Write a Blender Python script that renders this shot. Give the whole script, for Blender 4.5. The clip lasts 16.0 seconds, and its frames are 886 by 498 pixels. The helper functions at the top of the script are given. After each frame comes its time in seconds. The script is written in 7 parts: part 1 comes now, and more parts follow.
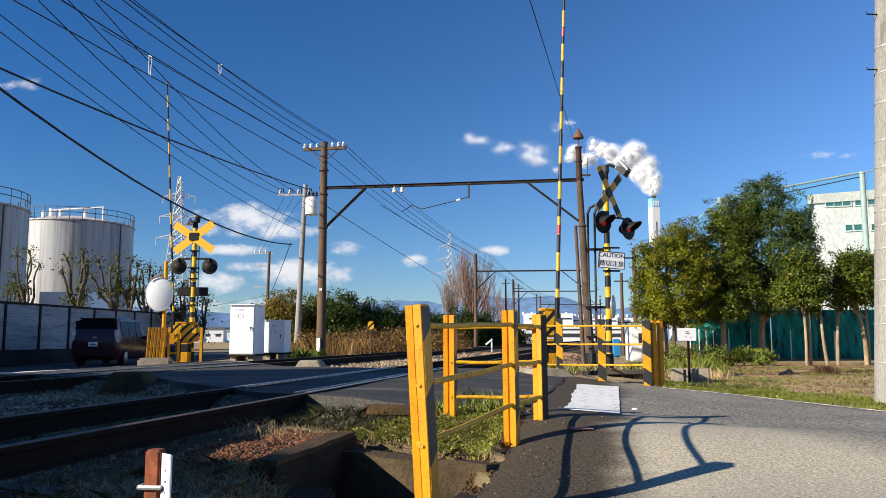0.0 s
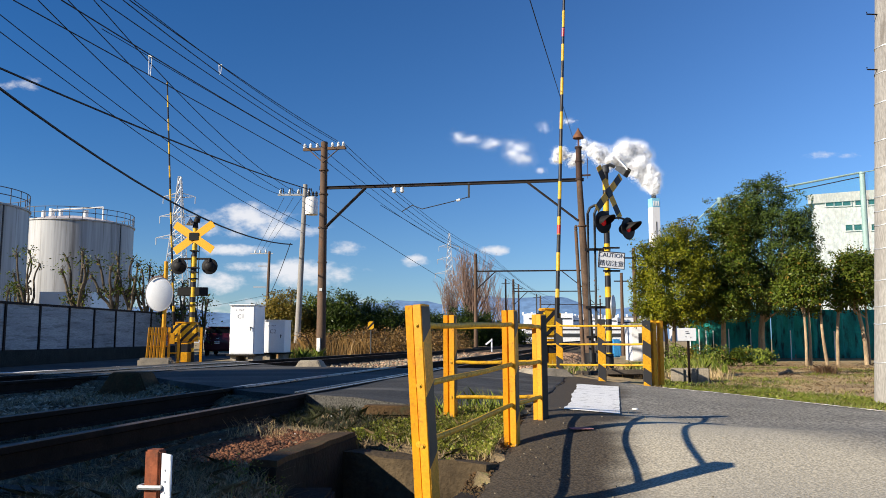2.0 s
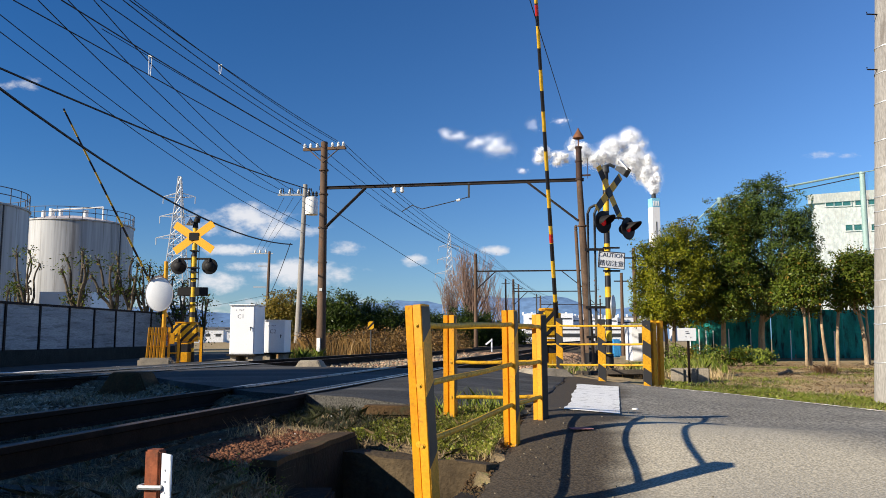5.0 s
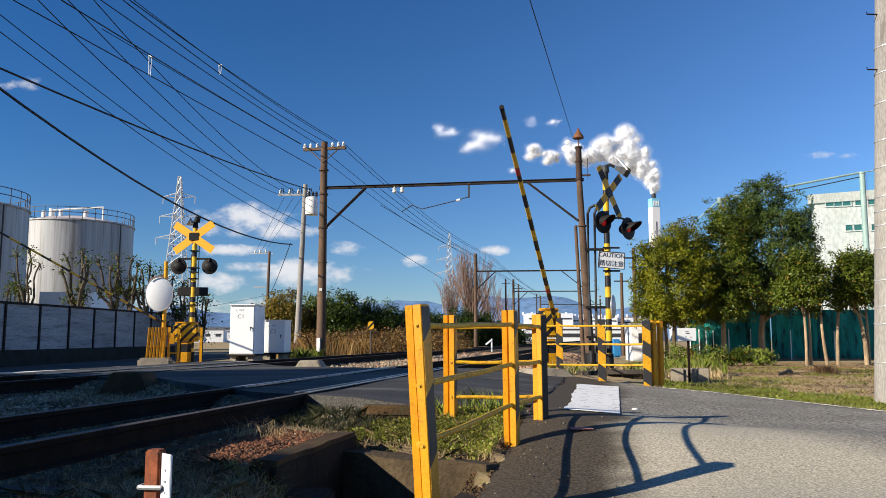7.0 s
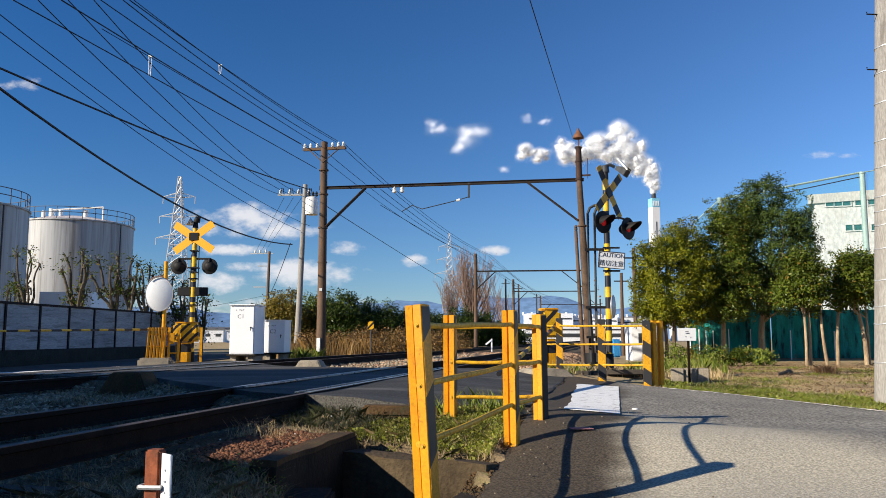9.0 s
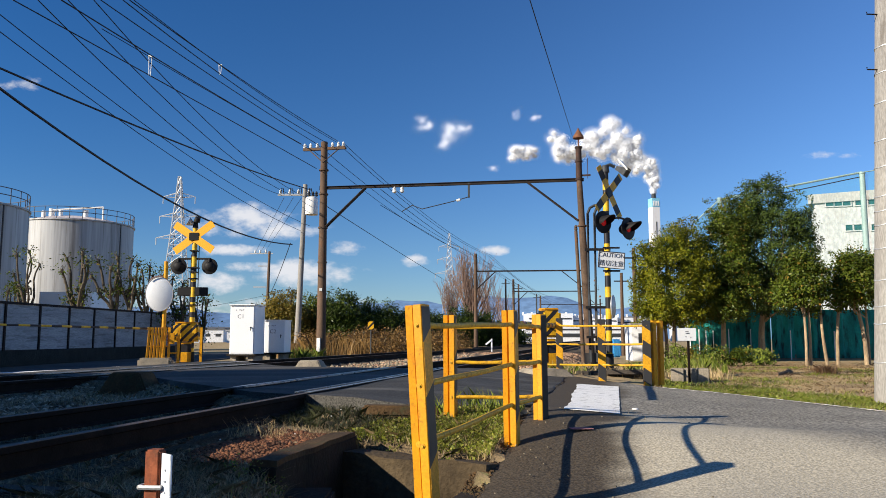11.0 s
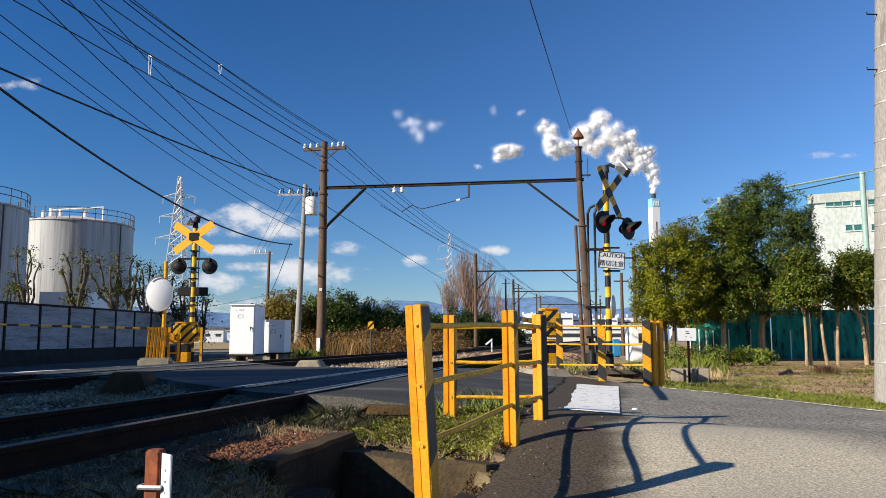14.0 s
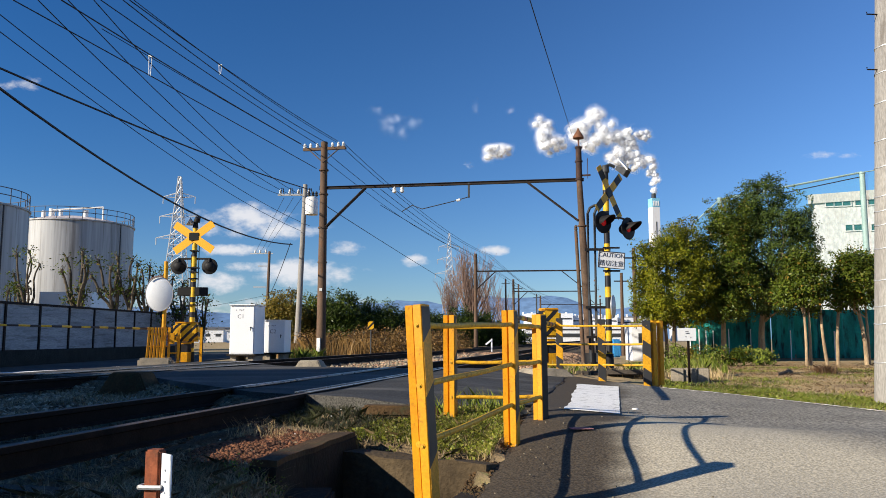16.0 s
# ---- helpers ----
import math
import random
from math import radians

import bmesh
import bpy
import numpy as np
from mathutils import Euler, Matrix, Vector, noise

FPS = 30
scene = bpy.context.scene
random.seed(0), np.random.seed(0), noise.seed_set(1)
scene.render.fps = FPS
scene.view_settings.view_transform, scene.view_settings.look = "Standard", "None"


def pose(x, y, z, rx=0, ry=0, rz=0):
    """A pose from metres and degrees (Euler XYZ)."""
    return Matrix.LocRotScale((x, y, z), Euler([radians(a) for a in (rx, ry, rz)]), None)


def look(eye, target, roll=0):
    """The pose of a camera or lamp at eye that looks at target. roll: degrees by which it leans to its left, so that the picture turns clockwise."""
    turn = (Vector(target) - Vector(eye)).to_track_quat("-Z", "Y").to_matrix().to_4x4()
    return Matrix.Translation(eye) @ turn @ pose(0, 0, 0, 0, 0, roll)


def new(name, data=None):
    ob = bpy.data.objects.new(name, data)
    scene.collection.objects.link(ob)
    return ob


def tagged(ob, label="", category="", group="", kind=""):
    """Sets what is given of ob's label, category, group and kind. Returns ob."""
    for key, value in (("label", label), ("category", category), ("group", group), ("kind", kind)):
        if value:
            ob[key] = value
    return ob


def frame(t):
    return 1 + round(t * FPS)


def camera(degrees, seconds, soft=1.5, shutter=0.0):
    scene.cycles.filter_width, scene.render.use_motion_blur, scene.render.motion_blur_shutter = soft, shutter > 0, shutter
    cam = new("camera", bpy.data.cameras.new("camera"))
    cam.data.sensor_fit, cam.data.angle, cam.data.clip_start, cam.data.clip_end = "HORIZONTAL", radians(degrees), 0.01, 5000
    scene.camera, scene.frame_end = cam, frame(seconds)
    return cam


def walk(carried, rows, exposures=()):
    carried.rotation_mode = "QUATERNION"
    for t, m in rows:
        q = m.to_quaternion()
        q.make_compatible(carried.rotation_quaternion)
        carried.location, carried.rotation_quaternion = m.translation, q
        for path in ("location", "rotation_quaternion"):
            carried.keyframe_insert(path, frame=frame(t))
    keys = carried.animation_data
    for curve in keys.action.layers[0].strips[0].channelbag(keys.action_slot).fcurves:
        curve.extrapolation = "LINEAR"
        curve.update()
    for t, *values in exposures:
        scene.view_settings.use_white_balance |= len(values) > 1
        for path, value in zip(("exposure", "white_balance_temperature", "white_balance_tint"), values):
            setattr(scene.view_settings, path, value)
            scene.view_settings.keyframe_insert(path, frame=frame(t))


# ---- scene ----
PHI = radians(12.0)                      # heading of the tracks, clockwise from +y


def track(a, n, z=0.0):
    """A place a metres along the tracks and n metres to their right, z above the rail tops."""
    return Vector((n * math.cos(PHI) + a * math.sin(PHI), -n * math.sin(PHI) + a * math.cos(PHI), z))


def along(x, y):
    return x * math.cos(PHI) - y * math.sin(PHI), x * math.sin(PHI) + y * math.cos(PHI)


# camera: stands still on the roadside
cam = camera(58.5, 16.0, soft=0.65)
STAND = pose(0, 0, 0.515, 96.48, 0, 0)
walk(cam, [(0.0, STAND), (16.0, STAND)], exposures=((0.0, 0.76), (2.0, 0.75), (6.5, 0.67), (16.0, 0.67)))

# sun and sky
SUN_AZ, SUN_EL = radians(240.0), radians(23.3)
sun = new("sun", bpy.data.lights.new("sun", "SUN"))
sun.data.energy, sun.data.angle, sun.data.color = 5.0, radians(0.5), (1.0, 0.90, 0.74)
sun.matrix_world = look((0, 0, 60), (-math.sin(SUN_AZ) * math.cos(SUN_EL) * 10, -math.cos(SUN_AZ) * math.cos(SUN_EL) * 10,
                                     60 - math.sin(SUN_EL) * 10))


def build_world():
    w = bpy.data.worlds.new("sky")
    scene.world = w
    w.use_nodes = True
    nt = w.node_tree
    nt.nodes.clear()
    N = nt.nodes.new
    out, bg = N("ShaderNodeOutputWorld"), N("ShaderNodeBackground")
    sky = N("ShaderNodeTexSky")
    sky.sky_type, sky.sun_disc = "NISHITA", False
    sky.sun_elevation, sky.sun_rotation = SUN_EL, SUN_AZ
    sky.air_density, sky.dust_density, sky.ozone_density, sky.altitude = 1.0, 0.0, 2.0, 0
    bg.inputs["Strength"].default_value = 0.05
    hue = N("ShaderNodeHueSaturation")
    tint = N("ShaderNodeMix")
    tint.data_type, tint.blend_type = "RGBA", "MULTIPLY"
    tint.inputs["Factor"].default_value = 1.0
    tint.inputs["B"].default_value = (0.775, 1.0, 1.41, 1)
    nt.links.new(sky.outputs[0], tint.inputs["A"])
    nt.links.new(tint.outputs["Result"], hue.inputs["Color"])
    # fair-weather clouds low over the horizon
    co, sep = N("ShaderNodeTexCoord"), N("ShaderNodeSeparateXYZ")
    nt.links.new(co.outputs["Generated"], sep.inputs[0])

    def m(op, a, b=None, c=None):
        node = N("ShaderNodeMath")
        node.operation = op
        for i, v in enumerate((a, b, c)):
            if v is None:
                continue
            if isinstance(v, (int, float)):
                node.inputs[i].default_value = v
            else:
                nt.links.new(v, node.inputs[i])
        return node.outputs[0]
    ahead = m("MAXIMUM", sep.outputs["Y"], 0.05)
    u, v = m("DIVIDE", sep.outputs["X"], ahead), m("DIVIDE", sep.outputs["Z"], ahead)
    comb = N("ShaderNodeCombineXYZ")
    nt.links.new(u, comb.inputs[0])
    nt.links.new(m("MULTIPLY", v, 1.7), comb.inputs[1])
    tex = N("ShaderNodeTexNoise")
    tex.inputs["Scale"].default_value, tex.inputs["Detail"].default_value, tex.inputs["Roughness"].default_value = 22, 7, 0.58
    nt.links.new(comb.outputs[0], tex.inputs["Vector"])
    # brightness painted into the sky: deeper blue left, paler right, lifted at both sides
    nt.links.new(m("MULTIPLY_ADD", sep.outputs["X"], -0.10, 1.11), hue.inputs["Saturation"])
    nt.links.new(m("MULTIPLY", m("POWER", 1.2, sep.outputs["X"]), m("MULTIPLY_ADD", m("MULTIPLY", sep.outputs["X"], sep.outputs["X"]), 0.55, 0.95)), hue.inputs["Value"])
    mask = 0.0
    for cu, cv, ru, rv in ((-0.262, 0.150, 0.095, 0.024), (-0.215, 0.140, 0.075, 0.017), (-0.262, 0.112, 0.05, 0.009),
                           (-0.285, 0.071, 0.05, 0.018), (-0.175, 0.082, 0.085, 0.022), (-0.245, 0.090, 0.06, 0.009),
                           (-0.124, 0.115, 0.026, 0.012), (-0.036, 0.098, 0.02, 0.010), (0.066, 0.112, 0.022, 0.008),
                           (-0.30, 0.035, 0.30, 0.018), (0.50, 0.235, 0.05, 0.006), (-0.57, 0.33, 0.06, 0.012)):
        du, dv = m("DIVIDE", m("SUBTRACT", u, cu), ru), m("DIVIDE", m("SUBTRACT", v, cv), rv)
        weight = 0.45 if cu > 0.4 or cu < -0.5 or ru > 0.2 else 1.0
        blob = m("MULTIPLY", m("SUBTRACT", 1.0, m("ADD", m("MULTIPLY", du, du), m("MULTIPLY", dv, dv))), weight)
        mask = blob if mask == 0.0 else m("MAXIMUM", mask, blob)
    edge = m("ADD", m("MAXIMUM", mask, -2.0), m("MULTIPLY", m("SUBTRACT", tex.outputs["Fac"], 0.5), 3.6))
    ramp = N("ShaderNodeMapRange")
    ramp.interpolation_type = "SMOOTHSTEP"
    for k, val in (("From Min", 0.14), ("From Max", 1.3), ("To Min", 0.0), ("To Max", 0.94)):
        ramp.inputs[k].default_value = val
    nt.links.new(edge, ramp.inputs["Value"])
    gate = m("MULTIPLY", ramp.outputs[0], m("GREATER_THAN", sep.outputs["Y"], 0.06))
    mix = N("ShaderNodeMix")
    mix.data_type = "RGBA"
    nt.links.new(gate, mix.inputs["Factor"])
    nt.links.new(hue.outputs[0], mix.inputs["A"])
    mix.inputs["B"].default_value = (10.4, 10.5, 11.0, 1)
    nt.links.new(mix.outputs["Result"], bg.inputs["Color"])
    nt.links.new(bg.outputs[0], out.inputs[0])


build_world()


# ---- building helpers ----
def finish(bm, name, smooth=35):
    bmesh.ops.recalc_face_normals(bm, faces=bm.faces)
    me = bpy.data.meshes.new(name)
    bm.to_mesh(me)
    bm.free()
    if smooth:
        me.polygons.foreach_set("use_smooth", [True] * len(me.polygons))
        me.set_sharp_from_angle(angle=radians(smooth))
    return me


def part(name, bm, material, parent, label="", m=None, kind=""):
    ob = new(name, finish(bm, name))
    ob.data.materials.append(material)
    ob.parent = parent
    if m is not None:
        ob.matrix_basis = m
    return tagged(ob, label, kind=kind)


def thing(name, m, label, category, group="", kind=""):
    ob = new(name)
    ob.empty_display_size = 0.2
    ob.matrix_basis = m
    return tagged(ob, label, category, group, kind)


def solid(name, bm, material, label, category, group="", kind="", m=None):
    ob = new(name, finish(bm, name))
    ob.data.materials.append(material)
    if m is not None:
        ob.matrix_basis = m
    return tagged(ob, label, category, group, kind)


def raw(name, verts, faces, material, smooth=False):
    """A mesh object from numpy vertices and faces of one size."""
    me = bpy.data.meshes.new(name)
    verts, faces = np.asarray(verts, dtype=np.float32), np.asarray(faces, dtype=np.int32)
    me.vertices.add(len(verts))
    me.vertices.foreach_set("co", verts.ravel())
    k = faces.shape[1]
    me.loops.add(faces.size)
    me.loops.foreach_set("vertex_index", faces.ravel())
    me.polygons.add(len(faces))
    me.polygons.foreach_set("loop_start", np.arange(0, faces.size, k, dtype=np.int32))
    me.update(calc_edges=True)
    if smooth:
        me.polygons.foreach_set("use_smooth", [True] * len(faces))
    me.materials.append(material)
    return new(name, me)


def box(bm, c, s, rz=0.0, bev=0.0, rx=0.0, ry=0.0):
    r = bmesh.ops.create_cube(bm, size=1.0)
    vs = r["verts"]
    bmesh.ops.scale(bm, vec=s, verts=vs)
    if bev:
        es = list({e for v in vs for e in v.link_edges})
        out = bmesh.ops.bevel(bm, geom=es, offset=bev, segments=2, affect="EDGES", clamp_overlap=True)
        vs = list({v for f in out["faces"] for v in f.verts} | {v for v in vs if v.is_valid})
    bmesh.ops.transform(bm, matrix=pose(*c, rx, ry, rz), verts=vs)
    return vs


def rod(bm, p0, p1, r0, r1=None, seg=10, caps=True):
    p0, p1 = Vector(p0), Vector(p1)
    d = p1 - p0
    m = Matrix.Translation((p0 + p1) / 2) @ d.to_track_quat("Z", "Y").to_matrix().to_4x4()
    bmesh.ops.create_cone(bm, cap_ends=caps, segments=seg, radius1=r0, radius2=r0 if r1 is None else r1, depth=d.length, matrix=m)


def tube(bm, pts, r, seg=6):
    """A bent bar of one radius along the points."""
    rings = []
    pts = [Vector(p) for p in pts]
    for i, p in enumerate(pts):
        d = (pts[min(i + 1, len(pts) - 1)] - pts[max(i - 1, 0)]).normalized()
        q = d.to_track_quat("Z", "Y")
        rings.append([bm.verts.new(p + q @ Vector((r * math.cos(k * math.tau / seg), r * math.sin(k * math.tau / seg), 0))) for k in range(seg)])
    for a, b in zip(rings, rings[1:]):
        for k in range(seg):
            bm.faces.new((a[k], a[(k + 1) % seg], b[(k + 1) % seg], b[k]))
    bm.faces.new(rings[0][::-1])
    bm.faces.new(rings[-1])


def lathe(bm, profile, seg=24, m=None):
    """A turned body from (radius, height) pairs."""
    m = m or Matrix()
    rings = [[bm.verts.new(m @ Vector((r * math.cos(k * math.tau / seg), r * math.sin(k * math.tau / seg), z))) for k in range(seg)] for r, z in profile]
    for a, b in zip(rings, rings[1:]):
        for k in range(seg):
            bm.faces.new((a[k], a[(k + 1) % seg], b[(k + 1) % seg], b[k]))
    bm.faces.new(rings[0][::-1])
    bm.faces.new(rings[-1])


def B():
    return bmesh.new()


# ---- materials ----
def mat(name, c1, c2=None, rough=0.7, metal=0.0, scale=4.0, bump=0.2, fine=40.0, stain=None, stain_amount=0.5, emit=None, spec=0.3,
        stretch=(1, 1, 1), tone=0.0, grain=0.5, island=0.0):
    """Paint, stone, metal or earth: two tones at a coarse scale, grain at a fine one, stains with a shape of their own."""
    M = bpy.data.materials.new(name)
    M.use_nodes = True
    nt = M.node_tree
    N, ln = nt.nodes.new, nt.links.new
    bs = nt.nodes["Principled BSDF"]
    co, mp = N("ShaderNodeTexCoord"), N("ShaderNodeMapping")
    mp.inputs["Scale"].default_value = stretch
    ln(co.outputs["Object"], mp.inputs["Vector"])
    n1, n2 = N("ShaderNodeTexNoise"), N("ShaderNodeTexNoise")
    for n, s, d in ((n1, scale, 5), (n2, fine, 3)):
        n.inputs["Scale"].default_value, n.inputs["Detail"].default_value, n.inputs["Roughness"].default_value = s, d, 0.62
        ln(mp.outputs[0], n.inputs["Vector"])
    c2 = c2 or tuple(x * 0.72 for x in c1)
    mix = N("ShaderNodeMix")
    mix.data_type = "RGBA"
    rm = N("ShaderNodeMapRange")
    rm.inputs["From Min"].default_value, rm.inputs["From Max"].default_value = 0.35, 0.68
    ln(n1.outputs["Fac"], rm.inputs["Value"])
    ln(rm.outputs[0], mix.inputs["Factor"])
    mix.inputs["A"].default_value, mix.inputs["B"].default_value = (*c1, 1), (*c2, 1)
    g = N("ShaderNodeMix")
    g.data_type, g.blend_type = "RGBA", "MULTIPLY"
    g.inputs["Factor"].default_value = grain
    gr = N("ShaderNodeMapRange")
    strong = max(0.0, grain - 0.5)
    for k, v in (("From Min", 0.38), ("From Max", 0.62), ("To Min", 0.55 - 0.5 * strong), ("To Max", 1.2 + 0.6 * strong)):
        gr.inputs[k].default_value = v
    ln(n2.outputs["Fac"], gr.inputs["Value"])
    ln(mix.outputs["Result"], g.inputs["A"])
    ln(gr.outputs[0], g.inputs["B"])
    last = g.outputs["Result"]
    if stain:
        n3 = N("ShaderNodeTexNoise")
        n3.inputs["Scale"].default_value, n3.inputs["Detail"].default_value = scale * 2.3, 8
        n3.inputs["Roughness"].default_value = 0.7
        ln(mp.outputs[0], n3.inputs["Vector"])
        r3 = N("ShaderNodeMapRange")
        r3.inputs["From Min"].default_value, r3.inputs["From Max"].default_value = 0.62 - 0.14 * stain_amount, 0.76 - 0.14 * stain_amount
        ln(n3.outputs["Fac"], r3.inputs["Value"])
        s3 = N("ShaderNodeMix")
        s3.data_type = "RGBA"
        ln(r3.outputs[0], s3.inputs["Factor"])
        ln(last, s3.inputs["A"])
        s3.inputs["B"].default_value = (*stain, 1)
        last = s3.outputs["Result"]
    if tone or island:
        oi, tv = N("ShaderNodeNewGeometry") if island else N("ShaderNodeObjectInfo"), N("ShaderNodeHueSaturation")
        tr = N("ShaderNodeMapRange")
        tr.inputs["To Min"].default_value, tr.inputs["To Max"].default_value = 1 - tone - island, 1 + tone + island
        ln(oi.outputs["Random Per Island" if island else "Random"], tr.inputs["Value"])
        ln(tr.outputs[0], tv.inputs["Value"])
        ln(last, tv.inputs["Color"])
        last = tv.outputs["Color"]
    ln(last, bs.inputs["Base Color"])
    rr = N("ShaderNodeMapRange")
    rr.inputs["To Min"].default_value, rr.inputs["To Max"].default_value = max(0.03, rough - 0.15), min(1, rough + 0.15)
    ln(n1.outputs["Fac"], rr.inputs["Value"])
    ln(rr.outputs[0], bs.inputs["Roughness"])
    bs.inputs["Metallic"].default_value = metal
    bs.inputs["Specular IOR Level"].default_value = spec
    if bump:
        bp = N("ShaderNodeBump")
        bp.inputs["Strength"].default_value, bp.inputs["Distance"].default_value = bump, 0.5 / fine
        ln(n2.outputs["Fac"], bp.inputs["Height"])
        ln(bp.outputs[0], bs.inputs["Normal"])
    if emit:
        bs.inputs["Emission Color"].default_value = (*emit[:3], 1)
        bs.inputs["Emission Strength"].default_value = emit[3]
    return M


def striped(name, axis, period, c1, c2, duty=0.5, rough=0.5, shift=0.0):
    """Two paints in bands across the axis, with chips and grime."""
    M = mat(name, c1, rough=rough, scale=9, fine=60, bump=0.08, stain=(0.09, 0.05, 0.03), stain_amount=0.1)
    nt = M.node_tree
    N, ln = nt.nodes.new, nt.links.new
    co, dot, md, lt = N("ShaderNodeTexCoord"), N("ShaderNodeVectorMath"), N("ShaderNodeMath"), N("ShaderNodeMath")
    dot.operation = "DOT_PRODUCT"
    dot.inputs[1].default_value = Vector(axis) / period
    ln(co.outputs["Object"], dot.inputs[0])
    ad = N("ShaderNodeMath")
    ad.operation = "ADD"
    ad.inputs[1].default_value = 50.0 + shift
    ln(dot.outputs["Value"], ad.inputs[0])
    md.operation, lt.operation = "FRACT", "LESS_THAN"
    ln(ad.outputs[0], md.inputs[0])
    ln(md.outputs[0], lt.inputs[0])
    lt.inputs[1].default_value = duty
    bs = nt.nodes["Principled BSDF"]
    src = bs.inputs["Base Color"].links[0].from_socket
    mx = N("ShaderNodeMix")
    mx.data_type = "RGBA"
    ln(lt.outputs[0], mx.inputs["Factor"])
    ln(src, mx.inputs["A"])
    mx.inputs["B"].default_value = (*c2, 1)
    ln(mx.outputs["Result"], bs.inputs["Base Color"])
    return M


def leafy(name, c1, c2, c3=None, rough=0.42):
    """Leaves: each one its own tone."""
    M = bpy.data.materials.new(name)
    M.use_nodes = True
    nt = M.node_tree
    N, ln = nt.nodes.new, nt.links.new
    bs = nt.nodes["Principled BSDF"]
    ge, ramp = N("ShaderNodeNewGeometry"), N("ShaderNodeValToRGB")
    ln(ge.outputs["Random Per Island"], ramp.inputs["Fac"])
    ramp.color_ramp.elements[0].color, ramp.color_ramp.elements[1].color = (*c1, 1), (*c2, 1)
    if c3:
        e = ramp.color_ramp.elements.new(0.93)
        e.color = (*c2, 1)
        ramp.color_ramp.elements[2].color = (*c3, 1)
    co, no = N("ShaderNodeTexCoord"), N("ShaderNodeTexNoise")
    no.inputs["Scale"].default_value = 0.9
    ln(co.outputs["Object"], no.inputs["Vector"])
    hv, mr = N("ShaderNodeHueSaturation"), N("ShaderNodeMapRange")
    mr.inputs["From Min"].default_value, mr.inputs["From Max"].default_value = 0.3, 0.7
    mr.inputs["To Min"].default_value, mr.inputs["To Max"].default_value = 0.50, 1.25
    ln(no.outputs["Fac"], mr.inputs["Value"])
    ln(mr.outputs[0], hv.inputs["Value"])
    ln(ramp.outputs[0], hv.inputs["Color"])
    ln(hv.outputs[0], bs.inputs["Base Color"])
    bs.inputs["Roughness"].default_value = rough
    bs.inputs["Specular IOR Level"].default_value = 0.18
    tr, add = N("ShaderNodeBsdfTranslucent"), N("ShaderNodeMixShader")
    add.inputs[0].default_value = 0.15
    ln(hv.outputs[0], tr.inputs["Color"])
    ln(bs.outputs[0], add.inputs[1])
    ln(tr.outputs[0], add.inputs[2])
    ln(add.outputs[0], nt.nodes["Material Output"].inputs["Surface"])
    return M


YEL, BLK = (0.70, 0.335, 0.008), (0.016, 0.016, 0.020)
ASPHALT = mat("asphalt", (0.068, 0.064, 0.056), (0.036, 0.034, 0.030), 0.75, grain=1.0, scale=0.5, fine=80, bump=0.5, stain=(0.12, 0.114, 0.102), stain_amount=0.7, stretch=(0.35, 1.6, 1))
SOIL = mat("soil", (0.48, 0.345, 0.18), (0.29, 0.205, 0.098), 0.95, scale=0.9, fine=38, bump=0.8, stain=(0.22, 0.21, 0.07), stain_amount=0.7)
OLDSTONE = mat("dirty_ballast", (0.30, 0.215, 0.125), (0.055, 0.038, 0.021), 0.95, scale=2, fine=60, island=0.55, bump=0.5, grain=0.8)
STONE = mat("ballast", (0.52, 0.33, 0.20), (0.27, 0.155, 0.09), 0.9, scale=3, fine=60, island=0.55, bump=0.5)
GREYSTONE = mat("grey_ballast", (0.36, 0.30, 0.21), (0.17, 0.14, 0.095), 0.9, scale=3, fine=60, island=0.55, bump=0.5)
CONC = mat("concrete", (0.34, 0.295, 0.225), (0.21, 0.18, 0.14), 0.9, scale=2.2, fine=45, bump=0.5, stain=(0.12, 0.11, 0.085), stain_amount=0.5)
# near-black, so that the ditch's shade is held in the colour
SHADECONC = mat("shade_dark_concrete", (0.026, 0.018, 0.010), (0.009, 0.007, 0.004), 0.95, scale=2.5, fine=35, bump=0.8, stain=(0.025, 0.026, 0.012), stain_amount=0.6)
POLECONC = mat("pole_concrete", (0.31, 0.295, 0.27), (0.22, 0.205, 0.19), 0.85, scale=2.6, fine=60, bump=0.4, stain=(0.13, 0.115, 0.10), stain_amount=0.35, stretch=(1, 1, 0.2))
RUST = mat("rail_steel", (0.015, 0.008, 0.005), (0.007, 0.005, 0.003), 0.9, spec=0.2, scale=6, fine=80, bump=0.5)
# bright copy of the rail steel, for the light streaks in the paving
GLINTSTEEL = mat("glint_steel", (0.60, 0.58, 0.55), (0.42, 0.40, 0.37), 0.30, metal=0.8, scale=3, fine=30, bump=0.05)
SHINE = mat("rail_head", (0.13, 0.10, 0.08), (0.08, 0.062, 0.050), 0.55, spec=0.25, metal=0.1, scale=3, fine=30, bump=0.05, stretch=(1, 1, 1))
POLE = mat("pole_steel", (0.15, 0.098, 0.066), (0.080, 0.054, 0.038), 0.85, spec=0.2, scale=2.5, fine=50, bump=0.3, stain=(0.16, 0.075, 0.035), stain_amount=0.6, stretch=(1, 1, 0.3))
BEAM = mat("beam_steel", (0.030, 0.023, 0.020), (0.018, 0.015, 0.014), 0.8, spec=0.15, scale=4, fine=60, bump=0.3, stain=(0.12, 0.055, 0.03), stain_amount=0.3)
YELLOW = mat("yellow_paint", YEL, (0.58, 0.24, 0.006), 0.5, grain=0.25, scale=5, fine=60, bump=0.12, stain=(0.14, 0.06, 0.018), stain_amount=0.42)
